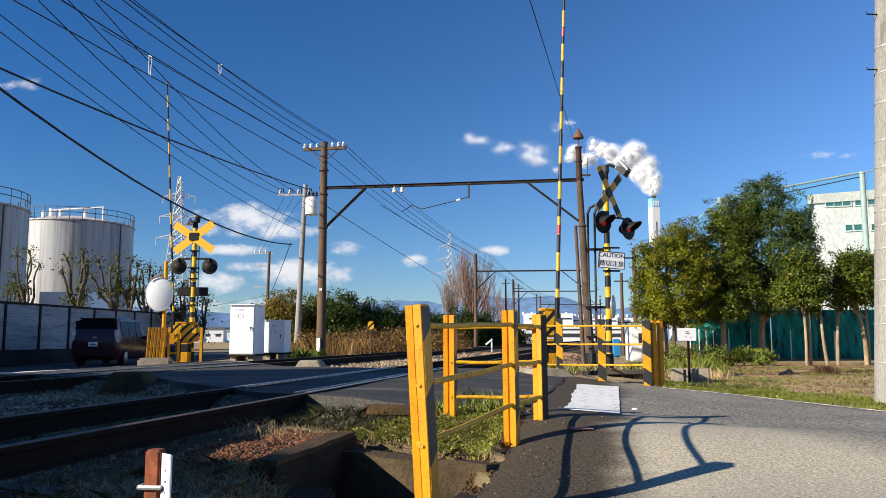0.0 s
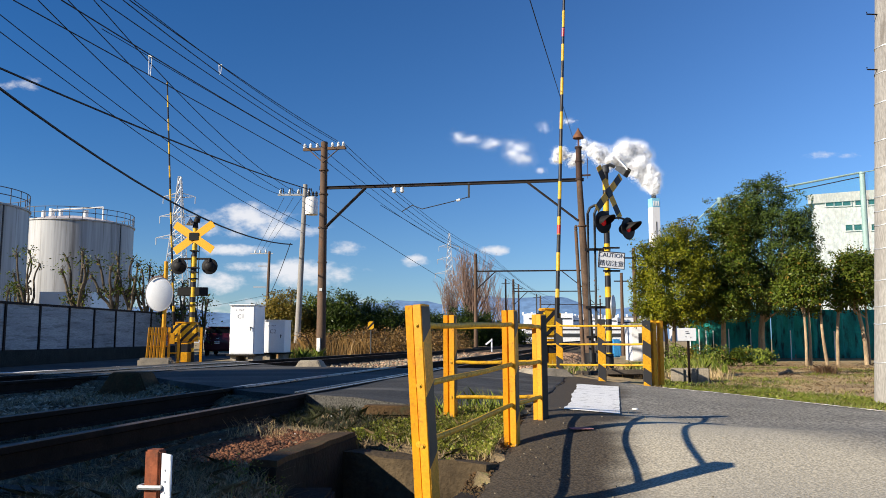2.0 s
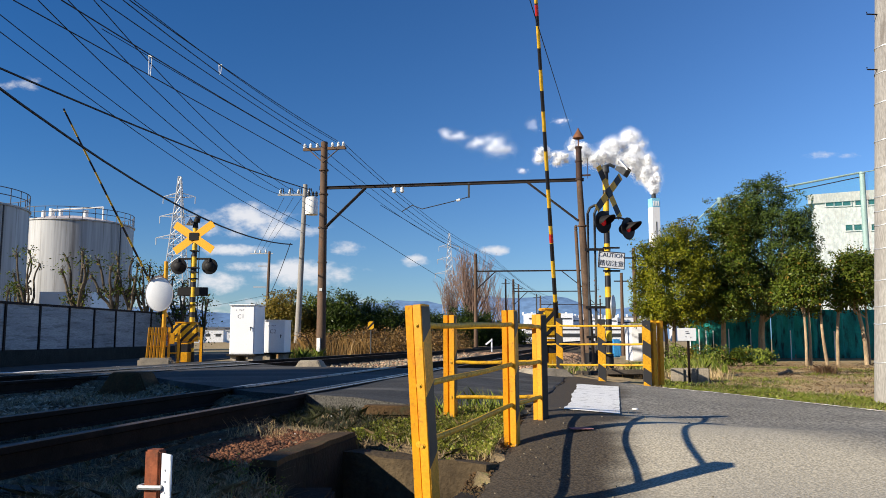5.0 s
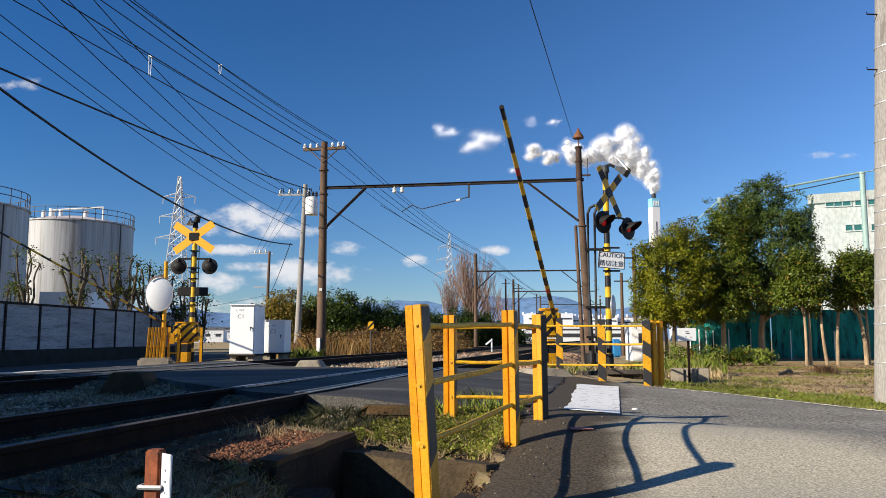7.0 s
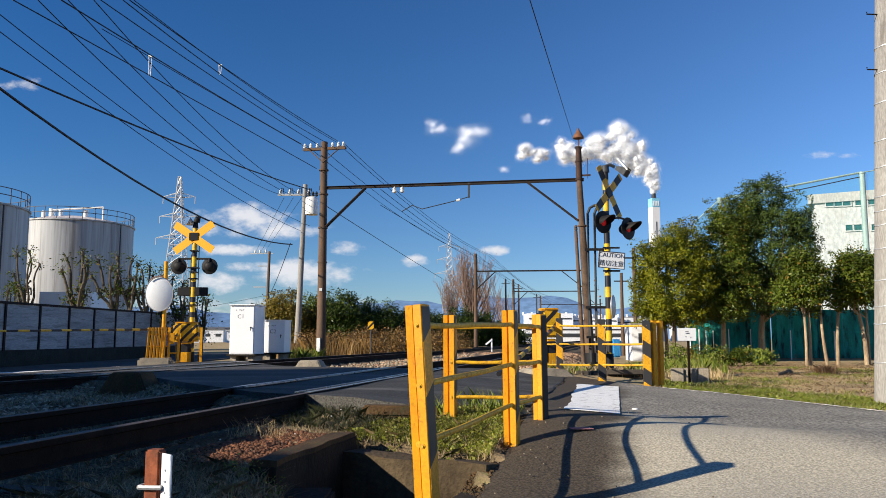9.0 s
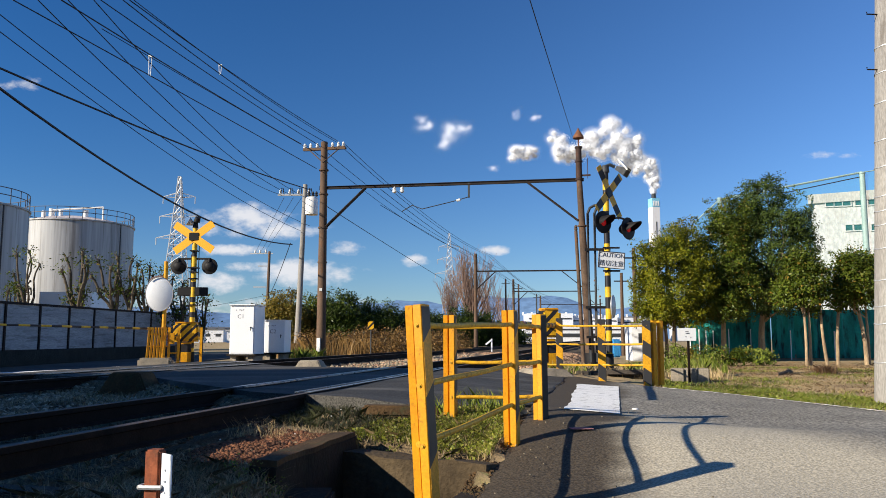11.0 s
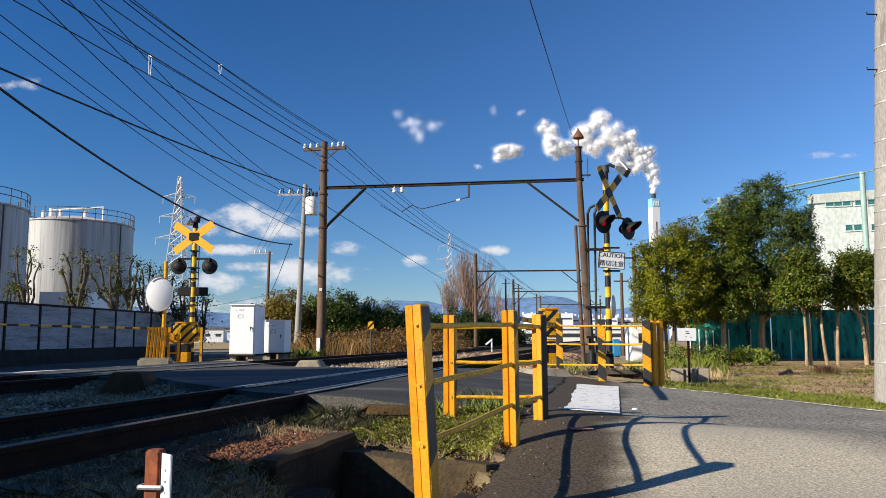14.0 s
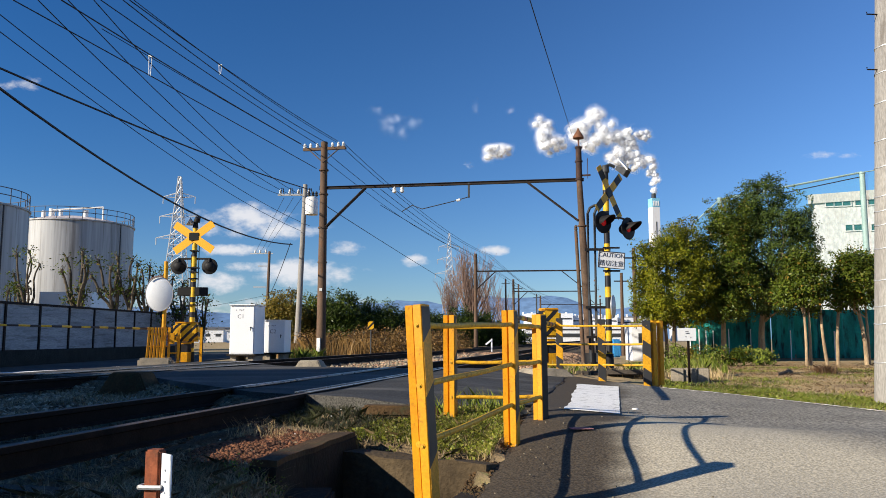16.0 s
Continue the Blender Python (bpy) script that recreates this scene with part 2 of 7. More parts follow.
RAILYEL = mat("worn_yellow_rail", (0.72, 0.40, 0.018), (0.56, 0.29, 0.020), 0.55, scale=11, fine=60, bump=0.2, stain=(0.10, 0.055, 0.025), stain_amount=0.6)
SIGNYEL = mat("sign_yellow", (0.78, 0.36, 0.006), (0.72, 0.32, 0.006), 0.4, grain=0.1, scale=3, fine=40, bump=0.03)
BLACK = mat("black_paint", (0.010, 0.010, 0.012), (0.016, 0.015, 0.015), 0.6, spec=0.2, scale=5, fine=60, bump=0.08)
DKSTEEL = mat("dark_steel", (0.045, 0.05, 0.056), (0.028, 0.03, 0.034), 0.6, spec=0.25, scale=5, fine=60, bump=0.1)
GALV = mat("galvanised_steel", (0.50, 0.51, 0.52), (0.38, 0.39, 0.40), 0.5, metal=0.4, scale=3, fine=60, bump=0.08)
WHITE = mat("white_paint", (0.80, 0.81, 0.82), (0.76, 0.77, 0.78), 0.45, grain=0.08, scale=2.5, fine=40, bump=0.04, stain=(0.5, 0.47, 0.42), stain_amount=0.0)
CERAMIC = mat("white_ceramic", (0.80, 0.79, 0.75), (0.7, 0.69, 0.66), 0.25, grain=0.15, scale=6, fine=30, bump=0.02)
ROADWHITE = mat("road_marking", (0.88, 0.87, 0.83), (0.80, 0.79, 0.75), 0.8, grain=0.3, scale=3, fine=60, bump=0.3, stain=(0.20, 0.19, 0.18), stain_amount=0.55)
MOSSWALL = mat("mossy_wall", (0.105, 0.060, 0.024), (0.036, 0.022, 0.010), 0.95, scale=2.5, fine=35, bump=0.9, stain=(0.045, 0.05, 0.022), stain_amount=0.5)
WOOD = mat("bark", (0.17, 0.115, 0.07), (0.10, 0.068, 0.045), 0.9, scale=5, fine=30, bump=0.8, stretch=(1, 1, 0.25))
PALEBARK = mat("pale_bark", (0.44, 0.33, 0.20), (0.24, 0.17, 0.105), 0.9, scale=5, fine=30, bump=0.6, stretch=(1, 1, 0.3))
WIRE = mat("wire_sheath", (0.012, 0.012, 0.014), (0.02, 0.02, 0.022), 0.6, scale=3, fine=20, bump=0)
COPPER = mat("wire_metal", (0.022, 0.023, 0.027), (0.015, 0.016, 0.019), 0.7, spec=0.2, scale=3, fine=20, bump=0)


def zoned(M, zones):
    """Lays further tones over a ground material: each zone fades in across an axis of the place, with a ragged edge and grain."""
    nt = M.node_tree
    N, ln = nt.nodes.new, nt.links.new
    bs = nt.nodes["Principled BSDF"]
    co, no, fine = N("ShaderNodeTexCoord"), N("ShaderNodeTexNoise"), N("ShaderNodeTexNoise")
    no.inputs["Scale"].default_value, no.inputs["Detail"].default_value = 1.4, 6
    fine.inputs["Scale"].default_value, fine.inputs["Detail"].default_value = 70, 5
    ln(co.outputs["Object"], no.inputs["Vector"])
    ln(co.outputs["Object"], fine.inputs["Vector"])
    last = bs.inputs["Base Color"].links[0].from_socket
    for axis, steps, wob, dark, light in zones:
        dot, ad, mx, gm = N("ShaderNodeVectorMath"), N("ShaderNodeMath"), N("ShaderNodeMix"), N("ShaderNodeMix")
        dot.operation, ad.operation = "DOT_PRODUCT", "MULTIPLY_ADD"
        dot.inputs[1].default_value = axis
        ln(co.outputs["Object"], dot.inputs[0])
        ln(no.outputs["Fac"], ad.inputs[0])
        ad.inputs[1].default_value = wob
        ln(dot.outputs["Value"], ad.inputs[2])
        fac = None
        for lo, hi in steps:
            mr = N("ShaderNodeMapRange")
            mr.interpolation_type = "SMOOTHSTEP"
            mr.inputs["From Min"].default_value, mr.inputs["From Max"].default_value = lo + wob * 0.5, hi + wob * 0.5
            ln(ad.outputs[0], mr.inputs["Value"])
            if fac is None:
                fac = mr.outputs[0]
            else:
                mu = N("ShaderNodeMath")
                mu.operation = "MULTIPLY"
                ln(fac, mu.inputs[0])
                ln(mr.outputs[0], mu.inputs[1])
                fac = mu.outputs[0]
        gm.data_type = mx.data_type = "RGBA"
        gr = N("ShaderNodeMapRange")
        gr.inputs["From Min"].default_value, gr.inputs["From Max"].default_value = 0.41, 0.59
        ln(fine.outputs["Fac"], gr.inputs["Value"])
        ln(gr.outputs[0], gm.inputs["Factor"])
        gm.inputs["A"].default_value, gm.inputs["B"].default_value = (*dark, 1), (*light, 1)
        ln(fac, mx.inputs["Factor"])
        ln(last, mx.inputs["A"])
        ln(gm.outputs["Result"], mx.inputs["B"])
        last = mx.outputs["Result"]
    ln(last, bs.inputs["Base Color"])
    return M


ACROSS = (0.978, -0.208, 0.0)
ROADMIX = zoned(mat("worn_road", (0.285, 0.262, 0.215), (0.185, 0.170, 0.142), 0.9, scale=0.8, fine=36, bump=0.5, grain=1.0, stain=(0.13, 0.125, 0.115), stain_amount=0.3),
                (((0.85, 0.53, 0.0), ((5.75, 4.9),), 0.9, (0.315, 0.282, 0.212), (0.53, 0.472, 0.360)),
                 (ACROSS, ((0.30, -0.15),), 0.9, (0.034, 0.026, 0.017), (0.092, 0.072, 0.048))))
# dark band over the track bed: dirt, with its shade put into the colour
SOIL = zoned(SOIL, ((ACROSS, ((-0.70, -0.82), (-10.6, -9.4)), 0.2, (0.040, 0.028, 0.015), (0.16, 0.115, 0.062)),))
LEMON = (0.76, 0.46, 0.02)
BANDED = striped("black_yellow_pole", (0, 0, 1), 0.44, LEMON, BLK, 0.52)
BANDED_FAR = striped("yellow_black_pole", (0, 0, 1), 0.46, LEMON, BLK, 0.34)
ROADFACE = striped("black_yellow_road_face", (0, -0.62, 0.78), 0.46, (0.62, 0.28, 0.010), (0.020, 0.018, 0.018), 0.56, shift=0.62)
ARMBAND = striped("barrier_bands", (0, 0, 1), 0.72, (0.76, 0.45, 0.03), BLK, 0.5)
DIAG = striped("black_yellow_diagonal", (0.72, 0.0, -0.70), 0.19, (0.76, 0.42, 0.012), BLK, 0.40)
DIAG2 = striped("black_yellow_slant", (0.55, 0.55, 0.80), 0.34, (0.72, 0.36, 0.015), (0.03, 0.03, 0.032), 0.5)
CROSSBAND = striped("crossbuck_bands", (1, 0, 0), 0.40, (0.70, 0.40, 0.03), BLK, 0.5, shift=0.25)


# ---- the ground ----
def smooth01(x, lo, hi):
    k = np.clip((x - lo) / (hi - lo), 0, 1)
    return k * k * (3 - 2 * k)


def road_level(n, a):
    """Height of the paved surface: level over the tracks, falling away on both sides."""
    z = np.interp(n, [-400, -40, -19, -15, -12.4, -9.6, -8.9, -2.3, -1.0, 0, 1, 3.2, 10, 60],
                  [-0.6, -0.6, -0.5, -0.38, -0.2, -0.03, 0, 0, -0.11, -0.17, -0.21, -0.26, -0.28, -0.25])
    x, y = n * math.cos(PHI) + a * math.sin(PHI), -n * math.sin(PHI) + a * math.cos(PHI)
    z = z + 0.070 * np.exp(-((y - 5.65) / 0.80) ** 2) * smooth01(x, 0.3, 2.1) - (0.085 - 0.025 * smooth01(x, 0.8, 1.8)) * smooth01(-y, -5.5, -4.3)
    z = z + 0.035 * np.exp(-((y - 7.0) / 0.6) ** 2) * smooth01(x, 0.3, 0.9) * (1 - smooth01(x, 1.2, 2.2))
    return z - 0.10 * smooth01(-a, -6.7, -5.0) * smooth01(n, -1.7, -1.0) * (1 - 0.6 * smooth01(n, -0.5, 0.6))


NEAR_N, NEAR_A = [-30, -12, -9.5, -7, -6.0, -5.2, -4.4, -3.4, -1.8, -0.76], [12.0, 10.5, 10.1, 9.95, 9.75, 8.95, 8.2, 7.25, 6.75, 7.9]
FAR_N, FAR_A = [-30, -12.6, -11, -9.9, -6.4, -3.8, -0.9, 0.5, 1.3, 2.6, 4, 6, 12, 30], [24, 20.9, 20.3, 18.8, 14.6, 13.7, 14.4, 12.4, 11.7, 9.7, 7.7, 5.2, -1, -20]


def on_road(n, a):
    near = np.where(n < -0.76, np.interp(n, NEAR_N, NEAR_A), -60)
    far = np.interp(n, FAR_N, FAR_A)
    return (a > near) & (a < far)


def soil_level(n, a):
    """Height of the unpaved ground: track bed, ditch, verges."""
    z = road_level(n, a) - 0.03
    bed = smooth01(n, -10.2, -9.4) * (1 - smooth01(n, -2.05, -1.1))
    z = z - 0.16 * bed
    beyond = smooth01(a, 15.5, 20.0)
    z = z - 0.28 * beyond * smooth01(n, -1.9, -1.2) * (1 - smooth01(n, 0.6, 3.0))
    lip = -1.86 + 0.85 * (1 - smooth01(a, 4.05, 4.55))
    ditch = smooth01((n + 1.98) / (lip + 1.98), 0, 1) * (1 - smooth01(n, -1.25, -0.8)) * (1 - smooth01(a + (n + 0.7) * 0.35, 5.22, 5.34))
    z = z - 0.75 * ditch - 0.13 * smooth01(n, -1.9, -1.8) * (1 - smooth01(n, -0.95, -0.8)) * (1 - smooth01(a, 5.0, 6.3)) * smooth01(a, 4.0, 4.9)
    gap = np.interp(n, NEAR_N, NEAR_A) - a
    z = z + 0.13 * (1 - smooth01(gap, 0.0, 0.75)) * (gap > -0.5) * smooth01(n, -9.6, -9.0) * (1 - 0.45 * smooth01(n, -3.0, -2.75)) * (1 - smooth01(n, -2.2, -1.8))
    west = (n < -10.5) & (a > 21)
    return np.where(west, np.minimum(z, -0.12), z)


def wavy(x, y, f, amp):
    return amp * (np.sin(x * f + 1.3 * np.sin(y * f * 0.7)) * np.cos(y * f * 1.13 + 0.8 * np.sin(x * f * 0.6)))


def level(x, y):
    """Height of the ground or the paving at a place, for setting things down."""
    n, a = along(x, y)
    return float(road_level(n, a)) if on_road(np.array(n), np.array(a)) else float(soil_level(n, a))


def build_ground():
    def grades(lo, hi, step, reach):
        core = list(np.arange(lo, hi + 1e-6, step))
        up, d, v = [], step, hi
        while v < reach:
            d *= 1.28
            v += d
            up.append(v)
        down, d, v = [], step, lo
        while v > -reach:
            d *= 1.28
            v -= d
            down.append(v)
        return np.array(down[::-1] + core + up)
    xs, ys = grades(-15.0, 9.0, 0.13, 3200), grades(1.0, 27.0, 0.13, 3200)
    X, Y = np.meshgrid(xs, ys)
    n, a = along(X, Y)
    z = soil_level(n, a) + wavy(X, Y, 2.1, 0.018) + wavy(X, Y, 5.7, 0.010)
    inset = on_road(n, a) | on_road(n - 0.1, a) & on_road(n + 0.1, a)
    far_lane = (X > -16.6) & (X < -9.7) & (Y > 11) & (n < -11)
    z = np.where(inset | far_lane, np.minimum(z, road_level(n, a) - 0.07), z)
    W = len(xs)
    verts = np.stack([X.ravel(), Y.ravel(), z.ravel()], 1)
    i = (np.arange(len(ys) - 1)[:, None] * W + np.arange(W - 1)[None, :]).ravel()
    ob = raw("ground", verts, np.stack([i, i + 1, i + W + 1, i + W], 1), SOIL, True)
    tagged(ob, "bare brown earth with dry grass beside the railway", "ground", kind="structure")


def sheet(name, rows, material, label, category, skirt=0.25):
    """A paved surface from rows of points, with its edges turned down."""
    bm = B()
    vs = [[bm.verts.new(p) for p in row] for row in rows]
    for r0, r1 in zip(vs, vs[1:]):
        for k in range(len(r0) - 1):
            bm.faces.new((r0[k], r0[k + 1], r1[k + 1], r1[k]))
    rim = [v for v in vs[0]] + [r[-1] for r in vs[1:]] + vs[-1][-2::-1] + [r[0] for r in vs[-2:0:-1]]
    low = [bm.verts.new(v.co - Vector((0, 0, skirt))) for v in rim]
    for k in range(len(rim)):
        j = (k + 1) % len(rim)
        bm.faces.new((rim[k], rim[j], low[j], low[k]))
    return solid(name, bm, material, label, category, kind="structure")


def build_roads():
    ns = np.concatenate([np.arange(-14.5, -0.8, 0.25), [-0.76]])
    rows = []
    for n in ns:
        a0, a1 = float(np.interp(n, NEAR_N, NEAR_A)), float(np.interp(n, FAR_N, FAR_A))
        rows.append([track(a, n, float(road_level(n, a)) - 0.004 + 0.006 * math.sin(a * 1.7 + n)) for a in np.linspace(a0, a1, 26)])
    sheet("road_crossing", rows, ASPHALT, "grey asphalt road over the level crossing", "road")
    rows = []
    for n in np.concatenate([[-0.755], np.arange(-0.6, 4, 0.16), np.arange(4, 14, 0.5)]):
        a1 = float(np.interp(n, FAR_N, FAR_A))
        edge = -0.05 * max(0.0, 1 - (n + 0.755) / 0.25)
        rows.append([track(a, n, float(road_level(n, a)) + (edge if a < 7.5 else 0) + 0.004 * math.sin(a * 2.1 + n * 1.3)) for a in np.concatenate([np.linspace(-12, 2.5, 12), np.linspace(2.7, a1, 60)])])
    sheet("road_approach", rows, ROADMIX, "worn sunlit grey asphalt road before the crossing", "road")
    rows = []
    for y in np.concatenate([np.arange(11.0, 60, 1.0), np.arange(60, 260, 10.0)]):
        rows.append([Vector((x, y, float(road_level(*along(x, y))) - 0.01)) for x in np.linspace(-15.35 - 0.03 * y, -10.3 - 0.03 * y, 9)])
    sheet("road_far", rows, ASPHALT, "asphalt lane along the panel fence", "road")
    # stop line and edge line
    rnd = random.Random(3)
    rows = []
    for a in np.linspace(7.18, 11.8, 70):
        n0, n1 = -0.43 - 0.015 * (a - 7) + 0.010 * math.sin(a * 3.1) + 0.006 * math.sin(a * 9.7) + rnd.uniform(-0.003, 0.003), 0.05 + 0.005 * (a - 7) + rnd.uniform(-0.005, 0.005)
        rows.append([track(a, n, float(road_level(n, a)) + 0.009 + 0.004 * math.sin(a * 2.1 + n * 1.3)) for n in np.linspace(n0, n1, 6)])
    sheet("stop_line", rows, ROADWHITE, "worn white stop line painted across the road", "road marking", 0.004)
    rows = []
    for n in np.arange(0.7, 6, 0.2):
        a1 = float(np.interp(n, FAR_N, FAR_A)) - 0.12
        rows.append([track(a1 - w, n, float(road_level(n, a1)) + 0.012) for w in (0.055, 0.0)])
    sheet("edge_line", rows, mat("worn_marking", (0.62, 0.61, 0.58), (0.45, 0.44, 0.42), 0.85, scale=4, fine=60, bump=0.6, stain=(0.17, 0.16, 0.15), stain_amount=1.3), "faded white edge line along the verge", "road marking", 0.004)
    # open joint between the crossing slab and the approach
    rows = []
    for a in np.arange(8.0, 13.4, 0.15):
        w = 0.008 + 0.006 * math.sin(a * 7.3)
        rows.append([track(a, -0.757 + 0.02 * math.sin(a * 3.3) + d, float(road_level(-0.757, a)) + 0.010) for d in (-w, w)])
    sheet("road_joint", rows, BLACK, "dark open joint across the road", "road joint", 0.003)
    rows = []
    for k in range(16):
        x, y = -12.6 + 0.20 * k, 19.6 + 0.30 * k
        rows.append([Vector((x + dx, y + dy, float(road_level(*along(x, y))) + 0.014)) for dx, dy in ((0.0, 0.0), (-0.35, 0.5))])
    sheet("edge_line_far", rows, ROADWHITE, "sunlit white line on the far lane", "road marking", 0.004)


def rail_profile():
    h = [(-0.061, -0.142), (0.061, -0.142), (0.061, -0.132), (0.009, -0.118), (0.009, -0.04), (0.032, -0.03), (0.032, 0.0), (-0.032, 0.0), (-0.032, -0.03), (-0.009, -0.04), (-0.009, -0.118), (-0.061, -0.132)]
    return h


def build_tracks():
    prof = rail_profile()
    for n in (-2.84, -3.907, -7.1, -8.167):
        rail = thing("rail", Matrix.Translation(track(0, n)) @ pose(0, 0, 0.006, 0, 0, -12), "rusty steel rail with a worn bright top", "rail", "rails of the two tracks")
        bm = B()
        stops = list(np.arange(-6, 60, 6.0)) + [90, 140, 220]
        rings = [[bm.verts.new((x, y, z)) for x, z in prof] for y in stops]
        for r0, r1 in zip(rings, rings[1:]):
            for k in range(len(prof)):
                j = (k + 1) % len(prof)
                bm.faces.new((r0[k], r0[j], r1[j], r1[k]))
        part("rail_body", bm, RUST, rail)
        bm = B()
        box(bm, (0, 107, 0.0015), (0.062, 226, 0.003))
        part("running_surface", bm, SHINE, rail, "polished bright rail top")
    # flangeways through the paving
    for n in (-2.84 - 0.065, -3.907 + 0.065, -7.1 - 0.065, -8.167 + 0.065):
        a0, a1 = float(np.interp(n, NEAR_N, NEAR_A)), float(np.interp(n, FAR_N, FAR_A))
        bm = B()
        box(bm, (0, 0, 0), (0.062, a1 - a0, 0.02))
        solid("flangeway", bm, BLACK, "dark flangeway slot beside the rail in the crossing", "flangeway", kind="structure",
              m=Matrix.Translation(track((a0 + a1) / 2, n)) @ pose(0, 0, -0.004, 0, 0, -12))
    # brighter rail tops and check rails, added to carry the crossing's glint and sheen
    for n, check in ((-2.84, -0.115), (-3.907, 0.115), (-7.1, -0.115), (-8.167, 0.115)):
        a0, a1 = float(np.interp(n, NEAR_N, NEAR_A)) + 0.1, float(np.interp(n, FAR_N, FAR_A))
        g = thing("crossing_rail", Matrix.Translation(track((a0 + a1) / 2, n)) @ pose(0, 0, 0.010, 0, 0, -12), "steel check rail and bright rail top that carry the glints in the crossing", "rail", "rails through the crossing")
        bm = B()
        box(bm, (0, 0, 0.002), (0.060, a1 - a0, 0.004))
        part("glint_top", bm, GLINTSTEEL, g)
        bm = B()
        box(bm, (check, 0, 0.0), (0.034, a1 - a0, 0.012))
        part("check_rail", bm, GLINTSTEEL, g)
    # sleepers
    me = None
    for n0 in (-3.373, -7.634):
        for a in np.concatenate([np.arange(1.2, 9, 0.62), np.arange(13.9, 34, 0.62)]):
            if on_road(np.array([n0 - 1, n0 + 1, n0]), np.array([a, a, a])).any():
                continue
            if me is None:
                bm = B()
                box(bm, (0, 0, -0.07), (2.0, 0.21, 0.14), bev=0.012)
                me = finish(bm, "sleeper")
                me.materials.append(mat("sleeper_timber", (0.10, 0.078, 0.06), (0.055, 0.045, 0.036), 0.9, scale=3, fine=30, bump=0.8, stretch=(0.3, 2, 1), tone=0.2))
            ob = new("sleeper", me)
            ob.matrix_basis = Matrix.Translation(track(a, n0)) @ pose(0, 0, -0.137 if a > 10 else -0.26, 0, 0, -12 + random.uniform(-1, 1))
            tagged(ob, "weathered dark timber sleeper bedded in ballast", "sleeper", "sleepers of the tracks")


ICO_V = np.array([(0, 0, 1), (0.894, 0, 0.447), (0.276, 0.851, 0.447), (-0.724, 0.526, 0.447), (-0.724, -0.526, 0.447), (0.276, -0.851, 0.447),
                  (0.724, 0.526, -0.447), (-0.276, 0.851, -0.447), (-0.894, 0, -0.447), (-0.276, -0.851, -0.447), (0.724, -0.526, -0.447), (0, 0, -1)])
ICO_F = np.array([(0, 1, 2), (0, 2, 3), (0, 3, 4), (0, 4, 5), (0, 5, 1), (1, 6, 2), (2, 7, 3), (3, 8, 4), (4, 9, 5), (5, 10, 1),
                  (6, 7, 2), (7, 8, 3), (8, 9, 4), (9, 10, 5), (10, 6, 1), (11, 7, 6), (11, 8, 7), (11, 9, 8), (11, 10, 9), (11, 6, 10)])


def stones(name, places, sizes, material, label, category="ballast"):
    rng = np.random.default_rng(len(places))
    k = len(places)
    v = ICO_V[None] * (1 + rng.uniform(-0.35, 0.35, (k, 12, 1)))
    v = v * np.asarray(sizes)[:, None, None] * rng.uniform(0.6, 1.25, (k, 1, 3)) * np.array([1, 1, 0.75])
    v = v + np.asarray(places)[:, None, :]
    f = ICO_F[None] + (np.arange(k) * 12)[:, None, None]
    ob = raw(name, v.reshape(-1, 3), f.reshape(-1, 3), material)
    return tagged(ob, label, category, kind="stuff")


def scatter(k, n0, n1, a0, a1, seed, keep=None, lift=0.0):
    rng = np.random.default_rng(seed)
    n, a = rng.uniform(n0, n1, k), rng.uniform(a0, a1, k)
    ok = ~(on_road(n, a) | on_road(n, a + 0.15) | on_road(n, a - 0.12))
    if keep is not None:
        ok &= keep(n, a)
    n, a = n[ok], a[ok]
    x = n * math.cos(PHI) + a * math.sin(PHI)
    y = -n * math.sin(PHI) + a * math.cos(PHI)
    z = soil_level(n, a) + wavy(x, y, 2.1, 0.018) + wavy(x, y, 5.7, 0.010) + lift
    return np.stack([x, y, z], 1)


def off_rails(n, a):
    ok = np.ones_like(n, bool)
    for r in (-2.84, -3.907, -7.1, -8.167):
        ok &= abs(n - r) > 0.09
    return ok


